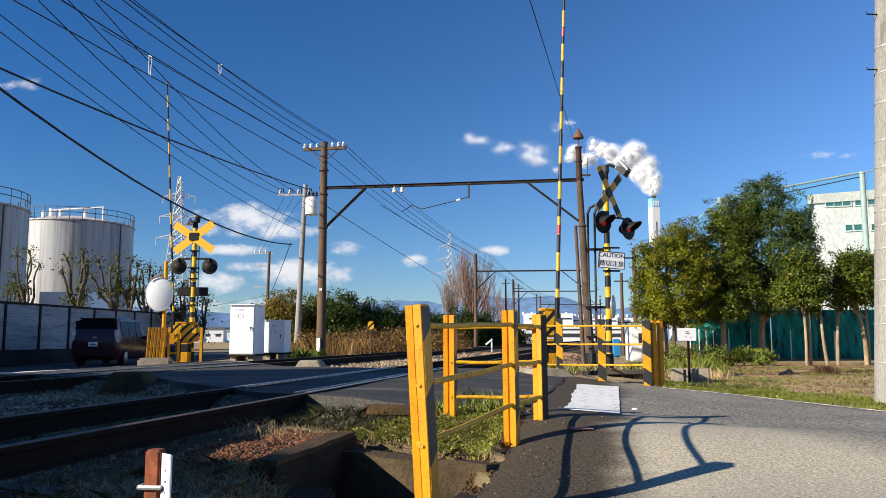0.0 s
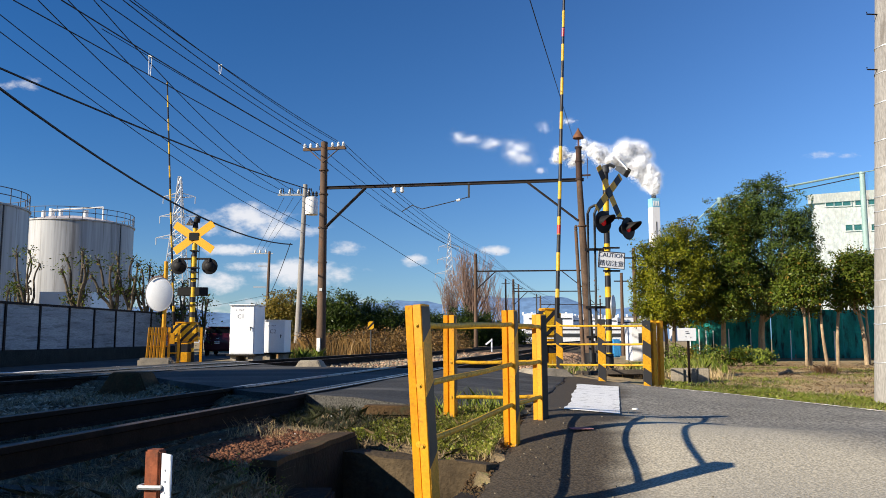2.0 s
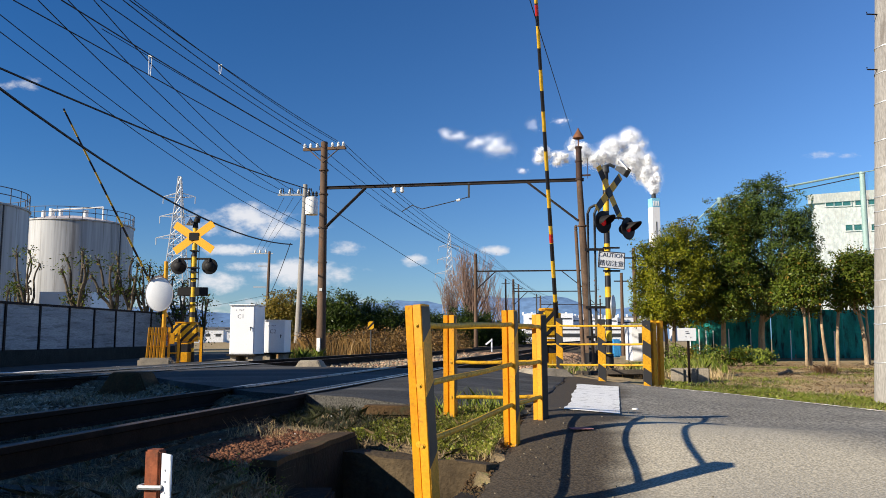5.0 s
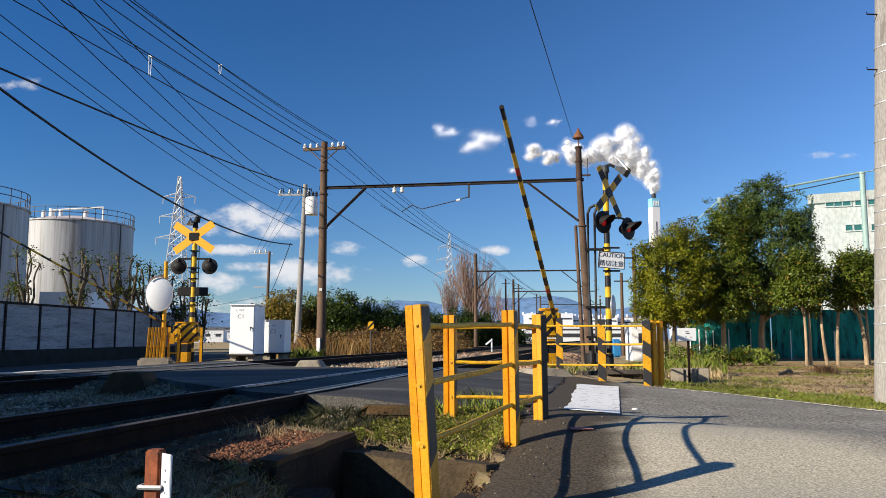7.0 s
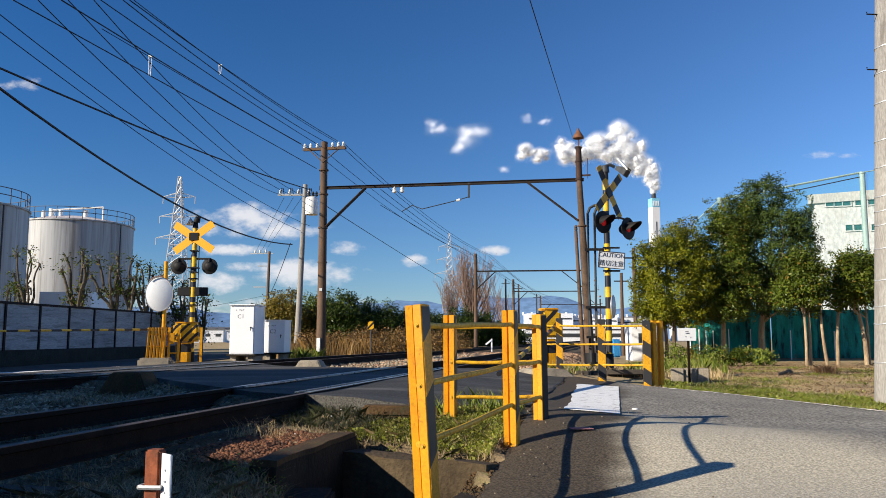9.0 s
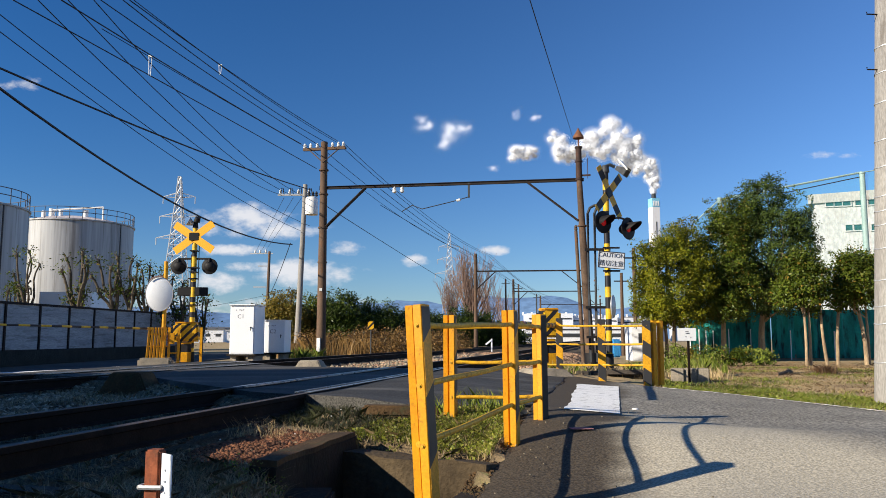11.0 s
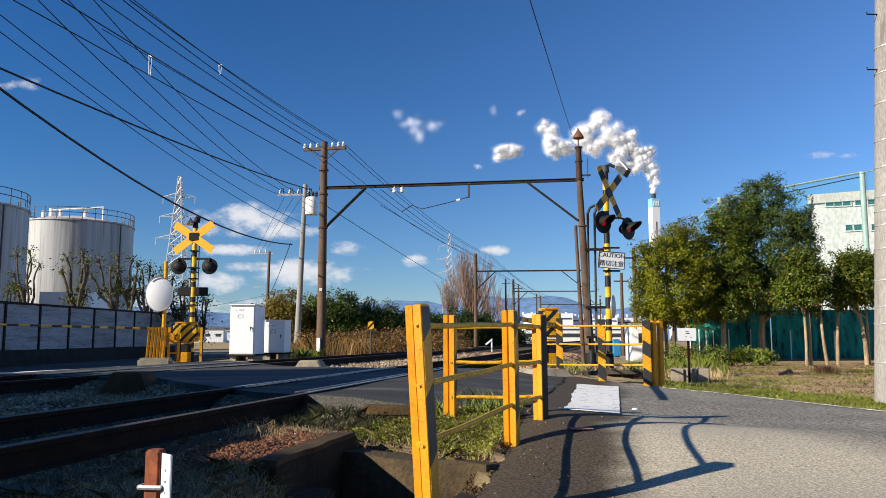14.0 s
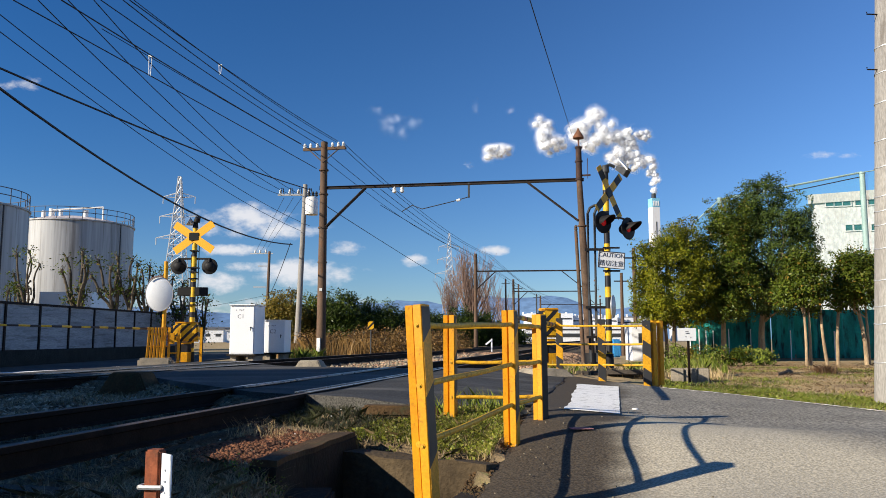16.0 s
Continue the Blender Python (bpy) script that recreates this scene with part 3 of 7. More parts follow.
def build_ballast():
    rng = np.random.default_rng(4)
    p = scatter(22000, -9.7, -1.3, 13.0, 40, 11, off_rails, -0.005)
    stones("ballast_bed", p, rng.uniform(0.03, 0.065, len(p)), STONE, "rust-brown crushed stone ballast under the tracks")
    p = scatter(1500, -7.0, -4.1, 15.5, 34, 17, off_rails, 0.02)
    stones("grey_ballast_bed", p, rng.uniform(0.03, 0.055, len(p)), GREYSTONE, "grey crushed stone ballast between the tracks")
    p = scatter(30000, -9.7, -1.9, 1.6, 9.5, 12, off_rails, -0.008)
    stones("old_ballast_bed", p, rng.uniform(0.016, 0.04, len(p)), OLDSTONE, "dirty old ballast between rails and weeds")
    p = scatter(2200, -7.0, -4.2, 6.0, 10, 13, off_rails, 0.0)
    stones("loose_ballast", p, rng.uniform(0.02, 0.04, len(p)), GREYSTONE, "loose grey ballast stones between the tracks")
    p = scatter(4200, -2.62, -2.04, 4.4, 5.75, 19, off_rails, 0.012)
    stones("red_stones", p, rng.uniform(0.006, 0.022, len(p)), mat("red_ballast", (0.21, 0.085, 0.039), (0.085, 0.040, 0.022), 0.9, scale=4, fine=60, island=0.6, bump=0.4),
           "heap of reddish broken stones by the ditch wall")
    n, a = rng.uniform(-0.88, -0.73, 2600), rng.uniform(2.2, 7.4, 2600)
    p = np.array([track(q, m, float(road_level(m, q)) - 0.045 - 0.25 * max(0.0, -0.76 - m)) for m, q in zip(n, a)])
    stones("edge_clods", p, rng.uniform(0.003, 0.013, len(p)), MOSSWALL, "brown clods of earth along the road's broken edge", "earth")
    p = scatter(6500, -2.7, -1.2, 1.8, 4.5, 23, off_rails, 0.0)
    stones("bank_rubble", p, rng.uniform(0.008, 0.030, len(p)), OLDSTONE, "dark rubble and clods on the bank of the ditch")


build_ground()
build_roads()
build_tracks()
build_ballast()

# unseen wall added behind the camera on its left, to shade the tracks
bm = B()
box(bm, (0, -10.0, 3.0), (0.4, 30, 6.9))
box(bm, (-2.2, -17.0, 3.45), (4.0, 20, 7.6))
solid("shade_wall_west", bm, CONC, "plain grey unseen wall that shades the tracks", "wall", kind="structure", m=Matrix.Translation(track(0, -14.2)) @ pose(0, 0, 0, 0, 0, -12))


# unseen block added beyond the fence, to shade the lane and the van
bm = B()
box(bm, (-26.5, 24.0, 3.3), (4.0, 12.0, 8.0))
solid("shade_block_lane", bm, CONC, "plain grey unseen block that shades the lane", "wall", kind="structure")


# ---- railway things ----
def gantry_insulator(bm, x, y, z, s=1.0):
    lathe(bm, [(0.02 * s, 0), (0.05 * s, 0.02 * s), (0.06 * s, 0.06 * s), (0.035 * s, 0.08 * s), (0.055 * s, 0.11 * s), (0.03 * s, 0.16 * s), (0.012 * s, 0.18 * s)], 10, Matrix.Translation((x, y, z)))


def build_gantry(a, nl, nr, zl, zr, top_l, top_r, beam, full=True, lean=0.0):
    """Two tubular masts and a beam over both tracks."""
    base = track(a, nl)
    g = thing("catenary_gantry", Matrix.Translation(base) @ pose(0, 0, 0, 0, 0, -12), "rusty brown steel railway gantry spanning both tracks", "gantry", "gantries over the tracks")
    w = nr - nl
    bm = B()
    rod(bm, (0, 0, zl - 0.3), (0, 0, top_l), 0.165, 0.115, 16)
    for z in (1.6, 3.1, 4.3, beam - 0.25, beam + 0.6):
        rod(bm, (0, 0, z), (0, 0, z + 0.05), 0.165, seg=16)
    part("mast", bm, POLE, g, "rusty brown tubular mast")
    bm = B()
    cut = beam + 0.05
    rod(bm, (w + lean, 0, zr - 0.3), (w, 0, cut), 0.155, 0.092, 16)
    rod(bm, (w + lean * 0.25, 0, 4.1), (w + lean * 0.25, 0, 4.15), 0.15, seg=16)
    part("mast", bm, POLE, g, "rusty brown tubular mast")
    bm = B()
    rod(bm, (w, 0, cut - 0.1), (w, 0, top_r - 0.62), 0.104, 0.092, 16)
    for z in (beam - 0.1, beam + 0.5, top_r - 0.67):
        rod(bm, (w, 0, z), (w, 0, z + 0.05), 0.125, seg=16)
    rod(bm, (w + 0.28, 0, beam - 0.05), (w + 0.28, 0, beam + 0.62), 0.012, seg=6)
    box(bm, (w + 0.16, 0, beam + 0.06), (0.42, 0.06, 0.05))
    part("upper_mast", bm, mat("dark_rust", (0.060, 0.033, 0.026), (0.034, 0.022, 0.019), 0.85, scale=4, fine=50, bump=0.4, stain=(0.14, 0.06, 0.035), stain_amount=0.4), g, "dark rusty upper mast section")
    bm = B()
    lathe(bm, [(0.02, 0), (0.18, 0.02), (0.17, 0.09), (0.10, 0.2), (0.05, 0.28), (0.02, 0.36), (0.0, 0.38)], 14, Matrix.Translation((w, 0, top_r - 0.36)))
    rod(bm, (w, 0, top_r - 0.66), (w, 0, top_r - 0.3), 0.024)
    part("cap", bm, mat("rust_red", (0.23, 0.10, 0.05), (0.13, 0.06, 0.035), 0.9, scale=6, fine=50, bump=0.4), g, "rusty bell-shaped mast cap")
    bm = B()
    for dz in (-0.045, 0.045):
        box(bm, (w / 2, 0, beam - 0.04 + dz), (w + 0.3, 0.10, 0.012), 0, 0, 0, 0.5)
    box(bm, (w / 2, 0, beam - 0.04), (w + 0.3, 0.012, 0.085), 0, 0, 0, 0.5)
    part("beam", bm, BEAM, g, "dark steel cross beam")
    for x0, x1 in ((0.05, 1.52), (w - 0.05, w - 1.72)):
        bm = B()
        for dy in (-0.05, 0.05):
            tube(bm, [(x0, dy, beam - 1.42), (x1, dy, beam - 0.06)], 0.035, 6)
        part("brace", bm, BEAM, g, "rusty diagonal brace")
    if full:
        bm = B()
        box(bm, (0, 0, top_l - 0.24), (1.55, 0.08, 0.09))
        box(bm, (0, 0.1, top_l - 0.24), (1.55, 0.04, 0.06))
        tube(bm, [(-0.55, 0, top_l - 0.26), (0, -0.12, top_l - 0.75)], 0.018)
        tube(bm, [(0.55, 0, top_l - 0.26), (0, -0.12, top_l - 0.75)], 0.018)
        part("cross_arm", bm, POLE, g, "rusty steel cross arm")
        for x in (-0.72, -0.5, -0.26, 0.30, 0.52, 0.70):
            bm = B()
            gantry_insulator(bm, x, 0, top_l - 0.2)
            part("insulator", bm, CERAMIC, g, "white porcelain insulator")
        for x in (2.55, 2.82):
            bm = B()
            gantry_insulator(bm, x, 0, beam - 0.28, 1.3)
            part("insulator", bm, CERAMIC, g, "white porcelain insulator")
        # pull-off bracket for the contact wire
        bm = B()
        box(bm, (w * 0.585, 0, beam - 0.28), (0.06, 0.06, 0.5))
        tube(bm, [(w * 0.585, 0, beam - 0.5), (w * 0.585 - 0.45, 0, beam - 0.62), (w * 0.585 - 1.6, 0, beam - 0.86), (w * 0.585 - 1.95, 0, beam - 0.72), (w * 0.585 - 2.3, 0, beam - 0.92)], 0.016)
        part("pull_off_arm", bm, DKSTEEL, g, "thin steel pull-off arm")
        bm = B()
        lathe(bm, [(0.015, 0), (0.05, 0.02), (0.05, 0.05), (0.03, 0.07), (0.05, 0.09), (0.05, 0.12), (0.015, 0.15)], 10, Matrix.Translation((w * 0.585 - 0.42, 0, beam - 0.62)) @ pose(0, 0, 0, 0, 75, 0))
        part("insulator", bm, CERAMIC, g)
        bm = B()
        box(bm, (-0.02, -0.17, 0.27), (0.13, 0.06, 0.55), bev=0.01)
        part("cable_cover", bm, CERAMIC, g, "cream cable cover at the mast foot")
        bm = B()
        box(bm, (0.02, -0.16, 2.18), (0.10, 0.02, 0.09))
        part("mast_plate", bm, GALV, g, "small metal plate on the mast")
    return g


def banded_mast(parent, z0, z1, r, material):
    """A striped signal pole in single bands."""
    bm = B()
    rod(bm, (0, 0, z0), (0, 0, z1), r, r, 20)
    part("pole", bm, material, parent, "black and yellow banded signal pole")


def lamp_head(parent, x, y, z, turn, lens_on=0.25, side=1):
    """Round black backboard with a hooded red lamp; it faces local -y turned by turn."""
    m = pose(x, y, z, 0, 0, turn)
    bm = B()
    lathe(bm, [(0.215, 0), (0.228, 0.008), (0.228, 0.02), (0.20, 0.024)], 36, m @ pose(0, 0, 0, 90, 0, 0))
    lathe(bm, [(0.13, 0), (0.12, 0.1), (0.07, 0.17), (0.0, 0.19)], 24, m @ pose(0, 0.0, 0, -90, 0, 0))
    head = part("backboard", bm, BLACK, parent, "round black lamp backboard")
    bm = B()
    seg = 22
    for i in range(seg):
        a0, a1 = radians(-25 + 230 * i / seg), radians(-25 + 230 * (i + 1) / seg)
        r = 0.125
        def L(a):
            return 0.05 + 0.27 * max(0, math.sin((a + radians(25)) / radians(230) * math.pi)) ** 0.8
        q = [m @ Vector((r * math.cos(a0), -0.02, r * math.sin(a0))), m @ Vector((r * math.cos(a1), -0.02, r * math.sin(a1))),
             m @ Vector((r * math.cos(a1) * 0.95, -L(a1), r * math.sin(a1) * 0.95)), m @ Vector((r * math.cos(a0) * 0.95, -L(a0), r * math.sin(a0) * 0.95))]
        bm.faces.new([bm.verts.new(p) for p in q])
    bmesh.ops.remove_doubles(bm, verts=bm.verts, dist=0.0005)
    bmesh.ops.solidify(bm, geom=bm.faces[:], thickness=0.006)
    hood = part("hood", bm, BLACK, head, "black lamp hood")
    bm = B()
    lathe(bm, [(0.082, -0.02), (0.078, 0.0), (0.06, 0.018), (0.03, 0.026), (0.0, 0.028)], 28, m @ pose(0, -0.022, 0, 90, 0, 0))
    part("lens", bm, LENS, head, "dim red signal lens")
    return head


LENS = mat("red_lens", (0.30, 0.006, 0.01), (0.22, 0.004, 0.008), 0.15, scale=4, fine=30, bump=0, emit=(1.0, 0.02, 0.03, 0.10))


def crossbuck(parent, z, material, arm=(0.62, 0.62), width=0.13, turn=0.0, y=-0.085, label="", spread=(40, -40)):
    for ang, half in zip(spread, arm):
        bm = B()
        box(bm, (0, 0, 0), (half * 2, 0.008, width), bev=0.002)
        part("crossbuck_arm", bm, material, parent, label, m=pose(0, 0, z, 0, 0, turn) @ pose(0, y - (0.006 if ang > 0 else -0.006), 0, 0, ang, 0))


def build_signal_near():
    s = thing("crossing_signal", pose(3.34, 16.0, -0.2), "black and yellow crossing signal with crossbuck and caution board", "crossing signal", "crossing signals")
    banded_mast(s, -0.1, 4.2, 0.060, BANDED)
    bm = B()
    rod(bm, (0, 0, -0.05), (0, 0, 0.42), 0.082, seg=18)
    box(bm, (0, 0, 0.0), (0.36, 0.36, 0.06), bev=0.01)
    part("foot", bm, BLACK, s, "black pole foot on a base plate")
    crossbuck(s, 3.69, CROSSBAND, (0.60, 0.56), 0.16, 40, label="black and yellow banded crossbuck arm", spread=(56, -44))
    bm = B()
    tube(bm, [(0.0, -0.06, 3.15), (0.25, -0.10, 3.16), (0.52, -0.05, 3.08)], 0.022)
    tube(bm, [(-0.1, -0.05, 3.02), (0.1, -0.05, 3.2)], 0.02)
    part("lamp_bracket", bm, BLACK, s)
    lamp_head(s, -0.11, -0.16, 3.06, 34)
    lamp_head(s, 0.41, -0.08, 2.94, 42)
    # horn speaker on top
    bm = B()
    rod(bm, (0, 0, 4.12), (0, 0, 4.26), 0.085, 0.07, 16)
    tube(bm, [(0, 0, 4.24), (0.1, 0, 4.28), (0.2, 0, 4.23)], 0.035, 8)
    part("top_fitting", bm, DKSTEEL, s, "dark pole-top fitting")
    bm = B()
    m = pose(0.30, -0.04, 4.16, 32, 0, 62) @ Matrix.Scale(0.78, 4)
    vs = [m @ Vector(p) for p in ((-0.06, 0.12, -0.05), (0.06, 0.12, -0.05), (0.06, 0.12, 0.05), (-0.06, 0.12, 0.05), (-0.17, -0.2, -0.10), (0.17, -0.2, -0.10), (0.17, -0.2, 0.14), (-0.17, -0.2, 0.14))]
    v = [bm.verts.new(p) for p in vs]
    for f in ((0, 1, 2, 3), (0, 4, 5, 1), (1, 5, 6, 2), (2, 6, 7, 3), (3, 7, 4, 0), (4, 7, 6, 5)):
        bm.faces.new([v[i] for i in f])
    horn = part("horn", bm, DKSTEEL, s, "grey box-shaped warning horn")
    bm = B()
    box(bm, (0, -0.03, 0.155), (0.34, 0.40, 0.035), 0, 0, 20)
    part("horn_lid", bm, CERAMIC, horn, "pale lid of the horn", m=m)
    bm = B()
    box(bm, (0, -0.21, 0.02), (0.31, 0.02, 0.21))
    part("horn_mouth", bm, BLACK, horn, "dark horn mouth", m=m)
    # caution board
    m = pose(0.05, -0.15, 2.29, 0, 0, 10) @ pose(0, 0, 0, 0, 4, 0)
    bm = B()
    box(bm, (0, 0, 0), (0.56, 0.02, 0.34), bev=0.004)
    board = part("caution_board", bm, WHITE, s, "white board with dark caution lettering in two lines", m=m)
    bm = B()
    for x, z, w, h in ((0, 0.164, 0.56, 0.014), (0, -0.164, 0.56, 0.014), (-0.274, 0, 0.014, 0.34), (0.274, 0, 0.014, 0.34)):
        box(bm, (x, -0.012, z), (w, 0.014, h))
    part("frame", bm, DKSTEEL, board, "dark frame")
    text_on(board, "CAUTION", 0.122, (0, -0.0125, 0.092), INK, 1.02)
    text_on(board, "\u8e0f\u5207\u6ce8\u610f", 0.128, (0, -0.0125, -0.075), INK, 1.05)
    # hoop of conduits beside the pole
    for k, x in enumerate((-0.36, -0.22)):
        bm = B()
        tube(bm, [(x, 0.12, 0.25), (x, 0.12, 3.28), (x + 0.05, 0.12, 3.40), (x + 0.14, 0.12, 3.45), (-0.02, 0.05, 3.46)], 0.028, 8)
        part("conduit", bm, DKSTEEL, s, "dark steel conduit")
    for z in (1.35, 2.53, 0.75):
        bm = B()
        box(bm, (-0.18, 0.07, z), (0.52, 0.05, 0.05))
        part("clamp", bm, BLACK, s)
    bm = B()
    for z in (2.55, 2.08):
        box(bm, (0.07, -0.06, z), (0.34, 0.03, 0.035))
    part("board_bracket", bm, BLACK, s)
    # side cover seen edge-on below the board
    bm = B()
    lathe(bm, [(0.0, 0), (0.225, 0.0), (0.235, 0.02), (0.22, 0.03), (0.0, 0.07)], 28, pose(0.06, -0.1, 1.36, 90, 0, 68))
    part("round_mirror", bm, GALV, s, "grey round sign seen from its edge")


def text_on(parent, words, size, at, material, squeeze=1.0):
    """Raised lettering in the built-in font, turned to a mesh, on a board that faces local -y."""
    cu = bpy.data.curves.new("lettering", "FONT")
    cu.body, cu.size, cu.align_x, cu.align_y, cu.extrude = words, size, "CENTER", "CENTER", 0.002
    cu.space_character = squeeze
    tmp = bpy.data.objects.new("lettering", cu)
    scene.collection.objects.link(tmp)
    me = bpy.data.meshes.new_from_object(tmp.evaluated_get(bpy.context.evaluated_depsgraph_get()))
    bpy.data.objects.remove(tmp)
    me.materials.append(material)
    ob = new("lettering", me)
    ob.parent = parent
    ob.matrix_basis = pose(*at, 90, 0, 0)
    return ob


INK = mat("dark_ink", (0.03, 0.035, 0.06), (0.045, 0.05, 0.07), 0.6, scale=5, fine=50, bump=0)


def build_signal_far():
    s = thing("crossing_signal", pose(-7.58, 24.0, -0.22), "crossing signal with plain yellow crossbuck seen from behind", "crossing signal", "crossing signals")
    banded_mast(s, -0.1, 4.15, 0.075, BANDED_FAR)
    crossbuck(s, 3.81, SIGNYEL, (0.74, 0.74), 0.235, -8, label="plain yellow back of a crossbuck arm", spread=(33, -35))
    bm = B()
    box(bm, (0, -0.1, 3.83), (0.3, 0.05, 0.24), bev=0.01)
    rod(bm, (0, 0, 4.1), (0, 0, 4.33), 0.09, 0.06, 14)
    rod(bm, (0.05, -0.05, 4.3), (0.1, -0.1, 4.42), 0.10, 0.08, 14)
    part("clamp_box", bm, BLACK, s, "black clamp and pole-top fitting")
    bm = B()
    lathe(bm, [(0.05, 0), (0.13, 0.16), (0.14, 0.18), (0.0, 0.15)], 18, pose(-0.06, -0.02, 4.22, 20, -60, 0))
    part("horn", bm, GALV, s, "grey horn loudspeaker")
    bm = B()
    box(bm, (0, 0, 3.16), (1.0, 0.05, 0.06))
    part("lamp_bracket", bm, BLACK, s)
    for x in (-0.47, 0.47):
        bm = B()
        lathe(bm, [(0.0, 0.0), (0.235, 0.0), (0.245, 0.012), (0.235, 0.03), (0.16, 0.05), (0.12, 0.11), (0.05, 0.14), (0.0, 0.14)], 32, pose(x, 0.02, 2.93, 90, 0, 0))
        lamp = part("lamp", bm, BLACK, s, "round black lamp seen from behind")
        bm = B()
        tube(bm, [(x, -0.02, 2.93), (x, -0.08, 3.05), (x, -0.02, 3.16)], 0.03, 8)
        part("lamp_neck", bm, BLACK, lamp)
    for z, w in ((3.4, 0.22), (2.88, 0.3), (2.55, 0.26), (2.75, 0.2), (1.75, 0.24)):
        bm = B()
        box(bm, (0, -0.03, z), (w, 0.22, 0.035))
        part("pole_clamp", bm, BLACK, s)
    bm = B()
    box(bm, (-0.02, 0.02, 2.16), (0.9, 0.14, 0.26), bev=0.01)
    part("direction_box", bm, BLACK, s, "black train direction indicator box seen from behind")
    bm = B()
    tube(bm, [(-0.12, 0.1, 0.2), (-0.12, 0.1, 3.3)], 0.02)
    tube(bm, [(0.1, 0.12, 1.2), (0.1, 0.12, 3.6)], 0.014)
    part("conduit", bm, DKSTEEL, s)
    bm = B()
    rod(bm, (0, 0, -0.05), (0, 0, 0.35), 0.1, seg=16)
    box(bm, (0, 0, -0.02), (0.4, 0.4, 0.07), bev=0.01)
    part("foot", bm, BLACK, s)


def build_barrier(name_m, label, wide, box_rz):
    """Barrier machine on a pedestal; returns the pivot thing that the arm swings on."""
    b = thing("barrier_machine", name_m, label, "barrier machine", "crossing barrier machines")
    bm = B()
    box(bm, (0.02, 0, 0.30), (wide * 0.40, 0.30, 0.62), box_rz, 0.012)
    part("pedestal", bm, BANDPED, b, "yellow pedestal with a black band")
    bm = B()
    box(bm, (0, 0, 0.9), (wide, 0.46, 0.54), box_rz, 0.05)
    part("machine_cover", bm, DIAG, b, "black and yellow diagonally striped cover")
    bm = B()
    box(bm, (0, 0, 1.195), (wide - 0.08, 0.40, 0.05), box_rz, 0.02)
    part("lid", bm, YELLOW, b)
    bm = B()
    box(bm, (-wide * 0.5 - 0.03, -0.02, 0.86), (0.10, 0.34, 0.40), box_rz, 0.02)
    box(bm, (-wide * 0.30, -0.05, 0.34), (0.14, 0.26, 0.42), box_rz, 0.015)
    part("drive_case", bm, BLACK, b, "black drive case on the machine's side")
    bm = B()
    box(bm, (0, 0, -0.05), (0.7, 0.6, 0.16), box_rz, 0.02)
    part("plinth", bm, CONC, b, "concrete plinth")
    return b


BANDPED = striped("pedestal_bands", (0, 0, 1), 0.62, YEL, BLK, 0.38, shift=0.48)


def build_arm(machine, at, length, thick, red=True):
    """A barrier arm that lies along local +z when it stands up; local x is the pivot's axle."""
    bm = B()
    rod(bm, (0, 0, 0.15), (0, 0, length), thick, thick * 0.62, 10)
    arm = part("barrier_arm", bm, ARMBAND, machine, "tapered black and yellow banded barrier arm", m=Matrix.Translation(at))
    bm = B()
    rod(bm, (0, 0, -0.15), (0, 0, 0.55), thick * 1.25, thick * 1.15, 10)
    part("arm_socket", bm, BLACK, arm, "black arm socket")
    bm = B()
    box(bm, (0, 0.0, -0.3), (0.10, 0.12, 0.3), bev=0.012)
    part("counterweight", bm, BLACK, arm, "black counterweight")
    for z in (length * 0.245, length * 0.80) if red else ():
        bm = B()
        rod(bm, (0, 0, z), (0, 0, z + 0.18), (thick * (1 - 0.38 * z / length)) * 1.04, seg=10)
        part("red_band", bm, REDBAND, arm, "red reflective band")
    bm = B()
    rod(bm, (0, 0, length - 0.01), (0, 0, length + 0.04), thick * 0.64, seg=10)
    part("end_cap", bm, BLACK, arm)
    return arm


REDBAND = mat("red_reflector", (0.50, 0.03, 0.03), (0.40, 0.02, 0.02), 0.35, scale=5, fine=40, bump=0.02)


def stepped_post(bm, h, z0=-0.35):
    """A steel post of two lapped sections, with a step down its front."""
    outline = ((-0.055, -0.006), (-0.021, 0.002), (-0.018, 0.045), (0.0, 0.045), (0.002, -0.036), (0.042, -0.036), (0.045, -0.033), (0.045, 0.06), (-0.055, 0.06))
    lo, hi = [bm.verts.new((x, y, z0)) for x, y in outline], [bm.verts.new((x, y, h)) for x, y in outline]
    bm.faces.new(lo[::-1])
    bm.faces.new(hi)
    k = len(outline)
    for i in range(k):
        bm.faces.new((lo[i], lo[(i + 1) % k], hi[(i + 1) % k], hi[i]))
    es = [e for e in bm.edges if abs(e.verts[0].co.z - e.verts[1].co.z) < 0.01 and e.verts[0].co.z > 0]
    bmesh.ops.bevel(bm, geom=es, offset=0.003, segments=1, affect="EDGES")


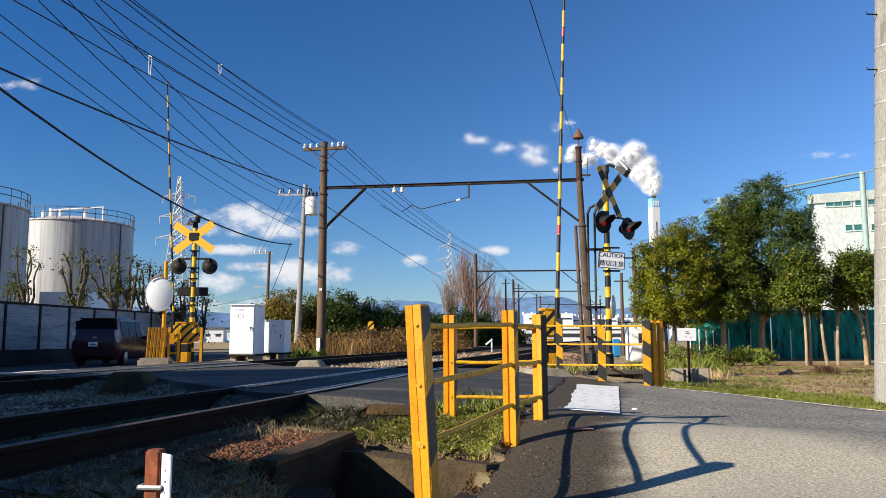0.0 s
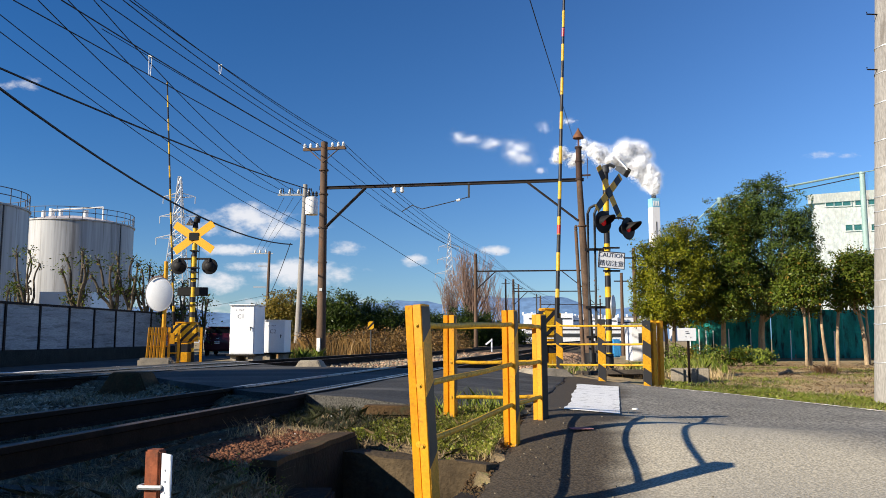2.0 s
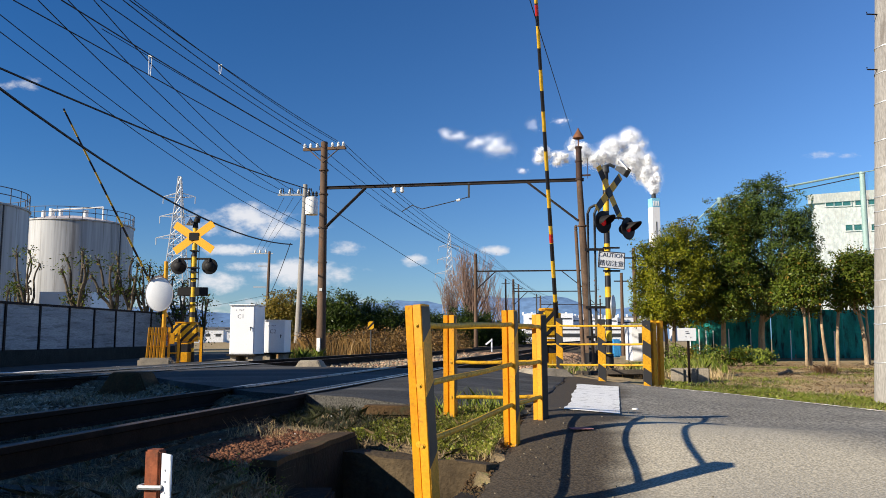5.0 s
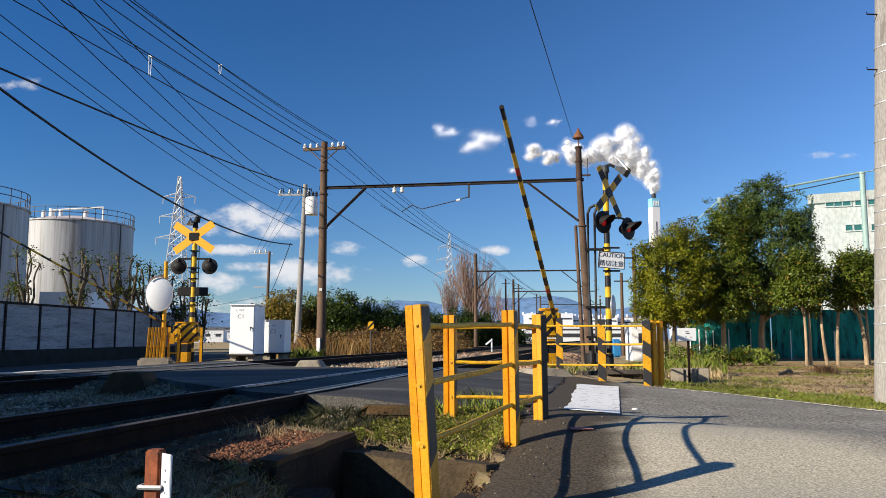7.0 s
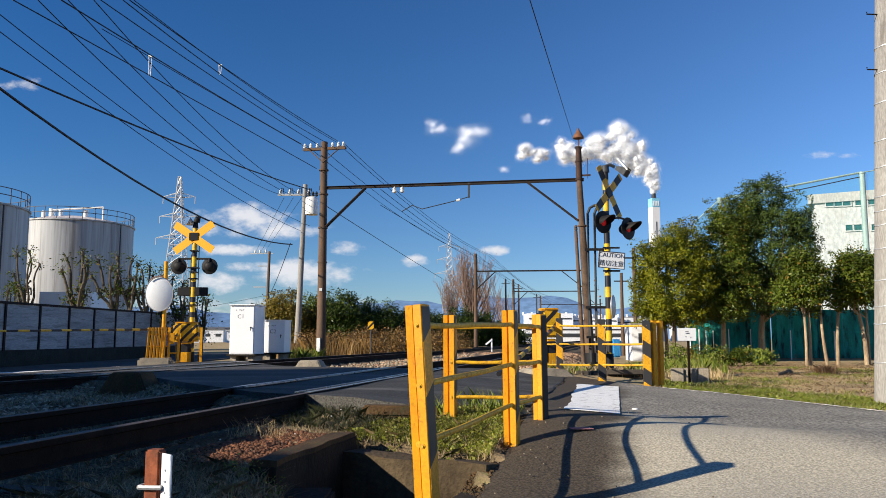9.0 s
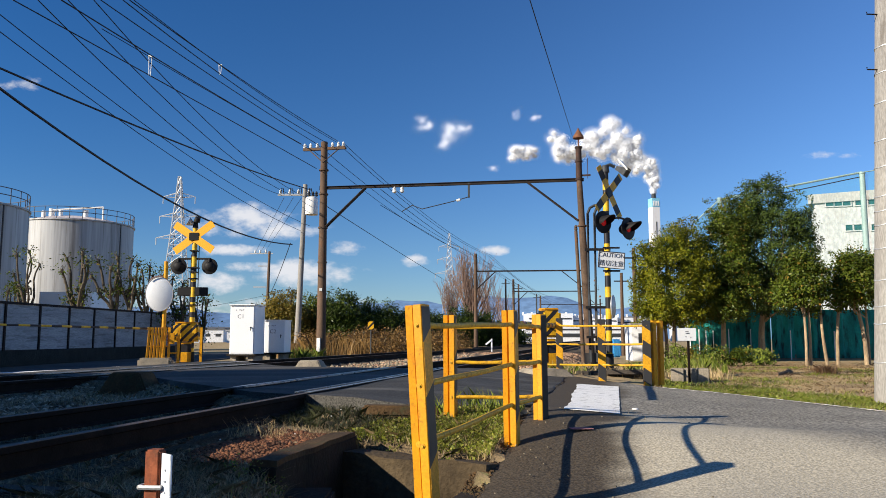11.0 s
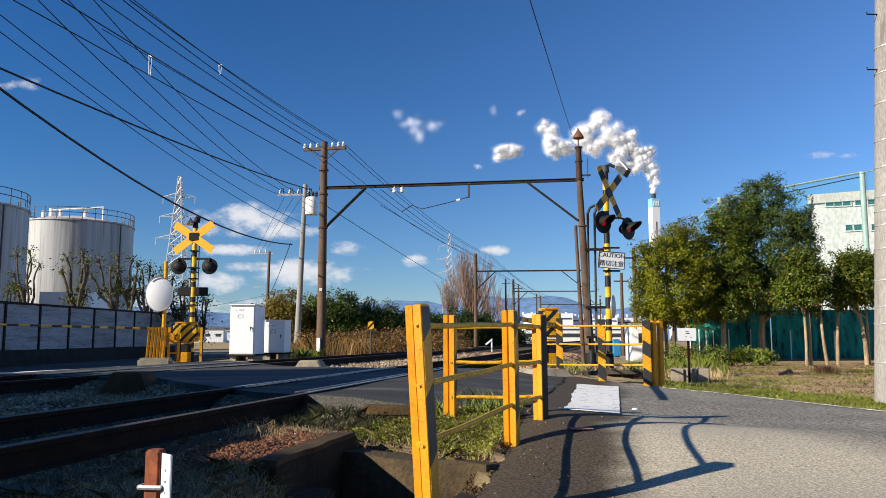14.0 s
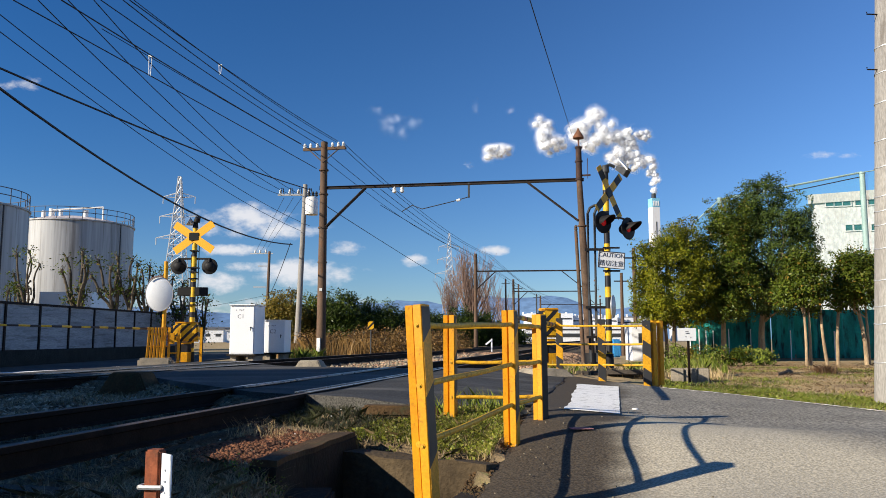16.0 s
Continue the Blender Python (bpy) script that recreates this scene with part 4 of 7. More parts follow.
def build_near_fence():
    """Yellow roadside fence of steel posts with three bent pipes."""
    f = thing("roadside_fence", pose(0, 0, 0), "yellow painted steel fence with four posts and bent pipe rails", "fence")
    posts = ((-0.078, 3.84, -0.29, 0.97, -24, -3.3), (0.485, 5.70, -0.27, 0.99, -20, -0.6), (0.785, 6.52, -0.15, 0.865, -36, -0.4), (0.06, 6.55, -0.17, 0.88, -14, -0.3))
    for x, y, z, h, rz, lean in posts:
        bm = B()
        stepped_post(bm, h)
        p = part("post", bm, YELLOW, f, "yellow stepped steel post", m=pose(x, y, z, 0, lean, 0) @ pose(0, 0, 0, 0, 0, rz))
        for zz in (h - 0.10, h - 0.385, h - 0.665):
            bm = B()
            rod(bm, (0.018, -0.046, zz), (0.018, -0.034, zz), 0.006, seg=6)
            rod(bm, (0.018, -0.040, zz), (0.018, -0.034, zz), 0.011, seg=12)
            part("bolt", bm, RAILYEL, p, "rusty yellow bolt")
        bm = B()
        box(bm, (0.0465, 0.0135, (h - 0.36) / 2), (0.003, 0.088, h + 0.34))
        part("road_face", bm, ROADFACE if x < 0.7 else BLACK, p, "black stripes on the road-facing side")
    tops = [Vector((x + math.sin(radians(lean)) * h, y, z + h)) for x, y, z, h, _, lean in posts]
    for dz in (0.10, 0.385, 0.665):
        for i, j in ((0, 1), (1, 2), (2, 3)):
            p0, p1 = tops[i] - Vector((0, 0, dz)), tops[j] - Vector((0, 0, dz))
            side = (p1 - p0).cross(Vector((0, 0, 1))).normalized()
            off = 0.02 if i < 2 else -0.02
            pts = []
            for k in range(9):
                u = k / 8
                pts.append(p0.lerp(p1, u) + side * off + Vector((0, 0, -0.004 * math.sin(u * math.pi) + 0.0025 * math.sin(u * 9 + dz * 30))))
            bm = B()
            tube(bm, pts, 0.0155, 10)
            part("pipe_rail", bm, RAILYEL, f, "bent yellow pipe rail with worn paint")


def build_striped_fence():
    f = thing("striped_fence", pose(0, 0, 0), "black and yellow striped post fence with three yellow pipes", "fence")
    posts = ((2.18, 14.9, -0.09, 0.99), (2.56, 12.85, -0.17, 1.0), (3.17, 12.4, -0.22, 1.02))
    for x, y, z, h in posts:
        bm = B()
        box(bm, (0, 0, (h - 0.35) / 2), (0.125, 0.125, h + 0.35), 0, 0.008)
        part("post", bm, DIAG2, f, "slanting black and yellow striped post", m=pose(x, y, z, 0, 0, -9))
    for dx, dy in ((0.135, 0.10), (0.255, 0.16)):
        bm = B()
        box(bm, (3.17 + dx, 12.4 + dy, 0.28), (0.075, 0.075, 1.04), 20, 0.006)
        part("post", bm, YELLOW, f, "plain yellow post")
    for heights in ((0.78, 0.76, 0.725, 0.72), (0.41, 0.42, 0.43, 0.435), (0.01, 0.04, 0.10, 0.115)):
        spots = [Vector((2.0, 16.1, 0))] + [Vector((x, y, 0)) for x, y, _, _ in posts]
        for p0, p1, z0, z1 in zip(spots, spots[1:], heights, heights[1:]):
            bm = B()
            mid = (p0 + p1) / 2
            tube(bm, [(p0.x, p0.y - 0.05, z0), (mid.x, mid.y - 0.05, (z0 + z1) / 2 - 0.008), (p1.x, p1.y - 0.05, z1)], 0.017, 8)
            part("pipe_rail", bm, RAILYEL, f)


def build_far_enclosure():
    """Yellow slatted guard, posts and the road mirror on the far side."""
    g = thing("slatted_guard", pose(-8.55, 23.1, -0.2), "yellow slatted steel guard beside the barrier", "guard fence")
    for k in range(6):
        bm = B()
        box(bm, (0.085 * k, 0.03 * k, 0.55), (0.062, 0.03, 1.0), 35, 0.003, 0, 3)
        part("slat", bm, YELLOW, g)
    for z in (0.15, 0.5, 0.85):
        bm = B()
        box(bm, (0.22, 0.12, z), (0.55, 0.02, 0.04), 20)
        part("cross_rail", bm, YELLOW, g)
    for x, y in ((0.5, 0.3), (0.74, 0.42), (1.38, 0.50)):
        bm = B()
        box(bm, (x, y, 0.5), (0.075, 0.075, 1.1), 15, 0.005)
        part("post", bm, YELLOW, g)
    for z in (0.3, 0.78):
        bm = B()
        tube(bm, [(0.5, 0.3, z), (0.74, 0.42, z)], 0.02)
        part("pipe_rail", bm, YELLOW, g)
    bm = B()
    box(bm, (0.28, -0.1, 0.02), (0.92, 0.55, 0.30), 8, 0.06)
    part("plinth", bm, CONC, g, "rounded concrete plinth")
    bm = B()
    box(bm, (0.62, 0.2, 0.72), (0.14, 0.1, 0.32), 15, 0.01)
    part("control_box", bm, YELLOW, g, "small yellow control box")
    m = thing("road_mirror", pose(-8.22, 23.4, -0.2), "round road safety mirror on a yellow pole", "road mirror")
    bm = B()
    rod(bm, (0, 0, -0.1), (0, 0, 3.0), 0.06, seg=16)
    part("pole", bm, YELLOW, m, "yellow mirror pole")
    tilt = pose(-0.11, -0.18, 2.02, 90, 0, 0) @ pose(0, 0, 0, 6, 10, 0)
    bm = B()
    k = 40
    rings = []
    for i in range(9):
        r = i / 8
        rings.append([tilt @ Vector((0.385 * r * math.cos(t * math.tau / k), 0.50 * r * math.sin(t * math.tau / k), 0.07 * (1 - r * r))) for t in range(k)])
    vs = [[bm.verts.new(p) for p in ring] for ring in rings[1:]]
    c = bm.verts.new(rings[0][0])
    for t in range(k):
        bm.faces.new((c, vs[0][t], vs[0][(t + 1) % k]))
    for r0, r1 in zip(vs, vs[1:]):
        for t in range(k):
            bm.faces.new((r0[t], r0[(t + 1) % k], r1[(t + 1) % k], r1[t]))
    part("back_plate", bm, WHITE, m, "white painted back of the mirror")
    bm = B()
    tube(bm, [tilt @ Vector((0.39 * math.cos(t * math.tau / k), 0.505 * math.sin(t * math.tau / k), 0)) for t in range(k + 1)], 0.011)
    part("rim", bm, mat("mirror_rim", (0.40, 0.38, 0.36), (0.30, 0.26, 0.23), 0.6, scale=5, fine=40, bump=0.05), m, "faded orange rim")
    bm = B()
    tube(bm, [tilt @ Vector((0.41 * math.cos(radians(t)), 0.53 * math.sin(radians(t)), 0.05)) for t in range(75, 135, 8)], 0.016)
    part("visor", bm, mat("faded_visor", (0.30, 0.16, 0.13), (0.22, 0.12, 0.10), 0.7, bump=0), m, "faded red visor")


def build_relay_box(m, w, d, h, code, label):
    b = thing("relay_box", m, label, "relay box", "white relay boxes")
    bm = B()
    box(bm, (w / 2, d / 2, h / 2 + 0.2), (w, d, h), 0, 0.015)
    part("cabinet", bm, WHITE, b, "white painted steel cabinet")
    bm = B()
    box(bm, (w / 2, d / 2 - 0.02, h + 0.21), (w + 0.05, d + 0.08, 0.03), 0, 0.008)
    part("roof", bm, WHITE, b)
    bm = B()
    box(bm, (w / 2, -0.004, h / 2 + 0.2), (w - 0.05, 0.012, h - 0.08), 0, 0.004)
    door = part("door", bm, WHITE, b)
    bm = B()
    rod(bm, (w - 0.10, -0.05, h * 0.55 + 0.2), (w - 0.10, -0.01, h * 0.55 + 0.2), 0.02, seg=10)
    box(bm, (w - 0.10, -0.05, h * 0.55 + 0.16), (0.02, 0.015, 0.1), 0, 0.003)
    part("handle", bm, DKSTEEL, door, "dark door handle")
    text_on(door, code, 0.16, (w * 0.44, -0.012, h * (0.77 if h > 1 else 0.66) + 0.2), mat("faded_stencil", (0.22, 0.22, 0.24), (0.32, 0.32, 0.34), 0.7, scale=20, bump=0))
    bm = B()
    for k, x in enumerate((-0.13, -0.03, 0.02, 0.07)):
        box(bm, (w * 0.44 + x, -0.012, h * (0.90 if h > 1 else 0.84) + 0.2 + 0.01 * (k % 2)), (0.03, 0.003, 0.035))
    part("faded_marks", bm, mat("faded_ink", (0.5, 0.5, 0.52), None, 0.7, bump=0), door, "faded grey stencil marks", kind="stuff")
    for x in (0.1, w - 0.1):
        bm = B()
        box(bm, (x, d / 2, 0.06), (0.16, d * 0.9, 0.30), 0, 0.01)
        part("plinth_block", bm, CONC, b, "concrete plinth block")
    bm = B()
    box(bm, (w / 2, d / 2, 0.19), (w + 0.12, d + 0.1, 0.05))
    part("base_frame", bm, SHADECONC, b)


build_gantry(25.6, -9.68, -0.93, -0.02, -0.5, 7.35, 7.35, 5.72, True, 0.27)
build_gantry(59.5, -10.1, -1.9, -0.1, -0.5, 7.0, 8.4, 5.65, False)
build_gantry(85.0, -10.3, -1.6, -0.1, -0.4, 6.9, 6.9, 5.6, False)
build_gantry(118.0, -10.3, -1.6, -0.1, -0.4, 6.9, 6.9, 5.6, False)
build_signal_near()
build_signal_far()
PIVOT_NEAR, PIVOT_FAR = Vector((2.22, 15.5, 0.77)), Vector((-8.29, 24.5, 0.81))
MACHINE_NEAR, MACHINE_FAR = Vector((2.13, 16.05, -0.09)), Vector((-7.72, 23.95, -0.2))
arm_near = build_arm(build_barrier(Matrix.Translation(MACHINE_NEAR), "yellow barrier machine with striped cover beside the track", 0.40, 12), PIVOT_NEAR - MACHINE_NEAR, 7.4, 0.042)
arm_far = build_arm(build_barrier(Matrix.Translation(MACHINE_FAR), "yellow barrier machine with black diagonal stripes", 0.72, 8), PIVOT_FAR - MACHINE_FAR, 7.6, 0.036, False)
build_near_fence()
build_striped_fence()
build_far_enclosure()
build_relay_box(pose(-5.90, 22.0, -0.12, 0, 0, -2), 0.69, 1.08, 1.36, "C1", "tall white relay box on concrete blocks")
build_relay_box(pose(-5.28, 23.5, -0.10, 0, 0, -2), 0.60, 0.85, 0.95, "C2", "low white relay box on concrete blocks")


# ---- leaves, blades and limbs ----
def leaves(places, size, seed, droop=0.3, ratio=0.55, out=None):
    """Quads, one a leaf, folded out at random round the places; given outward directions, they turn their faces that way and up."""
    rng = np.random.default_rng(seed)
    k = len(places)
    p = np.asarray(places)
    if out is None:
        d = rng.normal(size=(k, 3))
        d[:, 2] -= droop
        d /= np.linalg.norm(d, axis=1)[:, None]
        e = np.cross(d, rng.normal(size=(k, 3)))
    else:
        face = np.asarray(out) * 0.75 + np.array([0, 0, 0.55]) + rng.normal(size=(k, 3)) * 0.55
        face /= np.linalg.norm(face, axis=1)[:, None]
        d = np.cross(face, rng.normal(size=(k, 3)))
        d /= np.linalg.norm(d, axis=1)[:, None]
        e = np.cross(face, d)
    e /= np.linalg.norm(e, axis=1)[:, None]
    s = (size * rng.uniform(0.6, 1.4, k))[:, None]
    q = np.stack([p, p + d * s * 0.5 + e * s * ratio * 0.5, p + d * s, p + d * s * 0.5 - e * s * ratio * 0.5], 1)
    return q.reshape(-1, 3), np.arange(k * 4).reshape(-1, 4)


def clumps(blobs, count, spread, seed, shell=0.55, each=26):
    """Leaf places in clumps inside ellipsoids, denser towards their outside, with gaps, and the way out of the crown at each."""
    rng = np.random.default_rng(seed)
    vol = np.array([b[3] * b[4] * b[5] for b in blobs])
    out, ways = [], []
    for b, w in zip(blobs, vol / vol.sum()):
        m = max(6, int(count * w / each))
        d = rng.normal(size=(m, 3))
        d /= np.linalg.norm(d, axis=1)[:, None]
        r = rng.uniform(shell, 1.0, m) ** 0.6 * (1 + 0.30 * rng.uniform(0, 1, m) ** 4)
        bumpy = 1 + 0.16 * np.sin(d[:, 0] * 5 + seed) * np.cos(d[:, 2] * 4) + 0.10 * np.sin(d[:, 1] * 9 + d[:, 2] * 7)
        c = d * (r * bumpy)[:, None] * np.array(b[3:6]) + np.array(b[:3])
        loc = rng.normal(size=(m, each, 3))
        loc /= np.linalg.norm(loc, axis=2)[:, :, None]
        loc *= rng.uniform(0.35, 1.0, (m, each, 1)) ** 0.5
        pts = c[:, None, :] + loc * np.array([1.2, 1.2, 0.8]) * 1.7 * spread * rng.uniform(0.6, 1.5, (m, 1, 1))
        out.append(pts.reshape(-1, 3))
        ways.append((loc * 0.8 + d[:, None, :] * 0.5).reshape(-1, 3))
    return np.concatenate(out), np.concatenate(ways)


def foliage(name, blobs, count, spread, seed, leaf, material, shell=0.55, each=26):
    p, w = clumps(blobs, count, spread, seed, shell, each)
    v, f = leaves(p, leaf, seed + 5, out=w)
    return raw(name, v, f, material)


def limb(bm, p0, p1, r0, r1, bend=0.1, seg=6, steps=4, rnd=random):
    p0, p1 = Vector(p0), Vector(p1)
    off = Vector((rnd.uniform(-bend, bend), rnd.uniform(-bend, bend), 0)) * (p1 - p0).length
    last, lr = p0, r0
    for i in range(1, steps + 1):
        u = i / steps
        p = p0.lerp(p1, u) + off * math.sin(u * math.pi)
        r = r0 + (r1 - r0) * u
        rod(bm, last, p, lr, r, seg, caps=False)
        last, lr = p, r


def build_tree(at, trunks, blobs, count, leaf, leafmat, barkmat, label, group="", spread=0.16, seed=1, limbs=14):
    """A tree: tapered trunks and limbs as one part, leaves as the crown."""
    rnd = random.Random(seed)
    t = thing("tree", Matrix.Translation(at), label, "tree", group)
    bm = B()
    for (x0, y0), (x1, y1, z1), r in trunks:
        limb(bm, (x0, y0, -0.25), (x1, y1, z1), r, r * 0.6, 0.05, 10, 5, rnd)
        for _ in range(limbs // len(trunks)):
            b = rnd.choice(blobs)
            d = Vector((rnd.gauss(0, 1), rnd.gauss(0, 1), rnd.gauss(0.3, 0.8))).normalized() * 0.75
            limb(bm, (x1, y1, z1 * rnd.uniform(0.7, 1.0)), (b[0] + d.x * b[3], b[1] + d.y * b[4], b[2] + d.z * b[5]), r * 0.42, 0.012, 0.12, 5, 3, rnd)
    part("trunk", bm, barkmat, t)
    ob = foliage("crown", blobs, count, spread, seed, leaf, leafmat, 0.5, 48)
    ob.parent = t
    tagged(ob, "crown of many small leaves")
    return t


def blades(name, places, height, width, material, label, category, seed, lean=0.35, kind="stuff"):
    """Grass: narrow bent blades of two quads' outline, one triangle pair each."""
    rng = np.random.default_rng(seed)
    p = np.asarray(places)
    k = len(p)
    a = rng.uniform(0, math.tau, k)
    side = np.stack([np.cos(a), np.sin(a), np.zeros(k)], 1) * (width * rng.uniform(0.6, 1.4, k))[:, None]
    tip = rng.normal(size=(k, 3)) * lean
    tip[:, 2] = 1
    h = (height * rng.uniform(0.35, 1.25, k))[:, None]
    mid = p + tip * np.array([0.35, 0.35, 1]) * h * 0.55
    v = np.stack([p - side, p + side, mid + side * 0.7, p + tip * h, mid - side * 0.7], 1).reshape(-1, 3)
    f = np.arange(k * 5).reshape(-1, 5)
    return tagged(raw(name, v, f, material), label, category, kind=kind)


OLIVE = leafy("olive_leaves", (0.26, 0.245, 0.013), (0.09, 0.12, 0.008), (0.42, 0.34, 0.03))
GREEN = leafy("dark_green_leaves", (0.020, 0.038, 0.005), (0.055, 0.082, 0.010), (0.13, 0.15, 0.028))
DEEPGREEN = leafy("deep_green_leaves", (0.036, 0.062, 0.013), (0.088, 0.126, 0.023), (0.17, 0.20, 0.04))
MIDGREEN = leafy("green_leaves", (0.046, 0.078, 0.008), (0.125, 0.155, 0.016), (0.30, 0.15, 0.028))
YELLEAF = leafy("yellow_leaves", (0.26, 0.17, 0.02), (0.13, 0.12, 0.025))
GRASS = leafy("grass_blades", (0.13, 0.185, 0.020), (0.26, 0.29, 0.05), (0.48, 0.39, 0.14))
STRAW = leafy("dry_grass", (0.62, 0.48, 0.26), (0.42, 0.29, 0.14), (0.66, 0.56, 0.36))
REED = leafy("dry_reeds", (0.33, 0.19, 0.065), (0.17, 0.10, 0.034), (0.42, 0.31, 0.15))
GREYSTRAW = leafy("grey_straw", (0.52, 0.41, 0.25), (0.17, 0.13, 0.07), (0.16, 0.20, 0.05))
DEADGRASS = leafy("dead_grass", (0.20, 0.11, 0.06), (0.10, 0.06, 0.035), (0.30, 0.20, 0.11))
# leaf tones kept dark in place of the shade over this bank
WEED = leafy("shade_dark_weeds", (0.035, 0.045, 0.018), (0.065, 0.070, 0.035), (0.14, 0.115, 0.07))
CLOVER = leafy("clover_leaves", (0.15, 0.20, 0.020), (0.36, 0.36, 0.06), (0.56, 0.45, 0.20))


def build_right_trees():
    g = "trees before the green net"
    build_tree((8.11, 28.3, -0.25), (((0.15, 0.00), (0.15, 0.00, 1.57), 0.085), ((-0.17, 0.10), (-0.22, 0.10, 1.57), 0.075),),
               ((-0.05, -0.24, 2.94, 1.09, 1.23, 1.58), (-0.72, 0.00, 2.27, 0.64, 0.72, 0.90), (0.62, 0.24, 4.06, 0.71, 0.81, 0.94), (-0.88, -0.12, 3.55, 0.41, 0.47, 0.64), (0.07, 0.12, 1.73, 1.13, 1.27, 0.45), (0.88, -0.24, 2.78, 0.64, 0.72, 1.32)),
               64000, 0.075, OLIVE, WOOD, "broad olive-green tree with a dense rounded crown", g, 0.10, 3, 16)
    build_tree((10.19, 28.9, -0.25), (((-0.02, 0.00), (0.05, 0.00, 1.89), 0.115),),
               ((-0.01, -0.24, 3.65, 0.81, 0.91, 1.77), (0.49, 0.00, 5.08, 0.65, 0.74, 0.88), (-0.33, 0.24, 2.41, 0.69, 0.78, 0.88), (0.48, -0.12, 2.82, 0.84, 0.95, 1.15), (-0.15, -0.75, 1.95, 0.75, 0.6, 0.62)),
               56000, 0.075, MIDGREEN, PALEBARK, "tall green tree with an uneven crown", g, 0.10, 12, 16)
    build_tree((11.91, 29.6, -0.25), (((-0.02, 0.00), (0.08, 0.00, 2.02), 0.140),),
               ((0.39, -0.24, 4.15, 1.46, 1.50, 1.81), (0.22, 0.00, 5.98, 0.87, 0.98, 0.87), (1.54, 0.24, 4.58, 0.65, 0.73, 1.10), (-0.62, -0.12, 5.33, 0.71, 0.80, 0.83), (1.03, 0.12, 2.87, 0.90, 1.02, 0.98), (0.04, -0.24, 2.13, 1.18, 1.33, 0.51), (0.29, 0.00, 6.63, 0.31, 0.36, 0.39)),
               70000, 0.075, DEEPGREEN, PALEBARK, "tall dark-green tree with a dense crown and pale trunk", g, 0.10, 21, 16)
    build_tree((11.06, 24.3, -0.25), (((-0.00, 0.00), (-0.02, 0.00, 1.97), 0.050), ((0.17, 0.10), (0.18, 0.10, 1.97), 0.050), ((0.76, 0.20), (0.60, 0.20, 1.97), 0.055),),
               ((-0.08, -0.24, 2.58, 0.65, 0.73, 0.68), (-0.50, 0.00, 2.14, 0.42, 0.47, 0.45), (0.33, 0.24, 2.14, 0.42, 0.47, 0.52), (-0.10, -0.12, 3.16, 0.42, 0.47, 0.32)),
               17000, 0.085, MIDGREEN, PALEBARK, "small multi-stemmed tree with reddish-tinged leaves", g, 0.10, 30, 12)
    build_tree((12.59, 24.6, -0.25), (((-0.42, 0.00), (-0.25, 0.00, 2.16), 0.060), ((0.52, 0.10), (0.25, 0.10, 1.99), 0.075), ((0.64, 0.20), (0.62, 0.20, 1.99), 0.050),),
               ((0.16, -0.24, 2.66, 0.59, 0.66, 0.69), (-0.29, 0.00, 2.16, 0.39, 0.44, 0.49), (0.62, 0.24, 2.43, 0.42, 0.48, 0.72), (0.32, -0.12, 3.22, 0.42, 0.48, 0.36)),
               19000, 0.085, MIDGREEN, PALEBARK, "small multi-stemmed tree with pale slanting stems", g, 0.10, 39, 12)
    build_tree((14.48, 25.0, -0.25), (((-0.02, 0.00), (0.09, 0.00, 2.18), 0.060),),
               ((0.12, -0.24, 2.63, 0.70, 0.79, 0.83), (0.54, 0.00, 2.18, 0.50, 0.56, 0.66)),
               8000, 0.085, MIDGREEN, PALEBARK, "small multi-stemmed tree at the end of the row", g, 0.10, 48, 12)
    for k, (a, n, mat_) in enumerate(((24.6, 2.6, GRASS), (24.9, 3.3, MIDGREEN), (25.3, 4.1, GRASS), (25.0, 1.9, GRASS))):
        b = track(a, n, -0.2)
        ob = foliage("shrub", ((0, 0, 0.22, 0.55, 0.35, 0.26), (0.3, 0, 0.16, 0.4, 0.3, 0.2)), 1800, 0.06, 40 + k, 0.07, mat_)
        ob.matrix_basis = Matrix.Translation(b)
        tagged(ob, "low green shrub with a few yellow leaves", "shrub", "shrubs under the trees")
    ob = foliage("yellow_shrub", ((0, 0, 0.3, 0.3, 0.25, 0.2),), 350, 0.05, 47, 0.06, YELLEAF)
    ob.matrix_basis = Matrix.Translation(track(24.5, 2.4, -0.15))
    tagged(ob, "small shrub turning yellow", "shrub")


def build_net_fence():
    """Green windbreak net on white posts behind the trees."""
    NET = mat("green_net", (0.04, 0.44, 0.37), (0.02, 0.22, 0.20), 0.8, scale=1.6, fine=60, bump=0.4, stain=(0.02, 0.05, 0.05), stain_amount=0.8, stretch=(1, 1, 0.3))
    f = thing("net_fence", pose(9.6, 31.0, -0.25), "dark green netting fence on white posts", "fence")
    for k in range(5):
        bm = B()
        vs = [[bm.verts.new((1.6 * k + 1.6 * i / 10, 0.05 * math.sin(i * 2.1 + k) + 0.08 * math.sin(k * 2 + i * 0.6), z)) for i in range(11)] for z in (0.02, 0.6, 1.2, 1.9)]
        for r0, r1 in zip(vs, vs[1:]):
            for i in range(10):
                bm.faces.new((r0[i], r0[i + 1], r1[i + 1], r1[i]))
        bmesh.ops.solidify(bm, geom=bm.faces[:], thickness=0.01)
        part("net_panel", bm, NET, f)
    for x in (0.0, 0.35, 0.62, 0.9, 1.5, 2.35, 3.9, 5.6, 7.2):
        bm = B()
        rod(bm, (x, -0.09, -0.1), (x, -0.09, 1.0 + 0.3 * ((x * 7) % 1)), 0.022, seg=8)
        part("post", bm, WHITE, f, "thin white post")
    bm = B()
    box(bm, (4, 0.2, 0.06), (8.2, 0.18, 0.2))
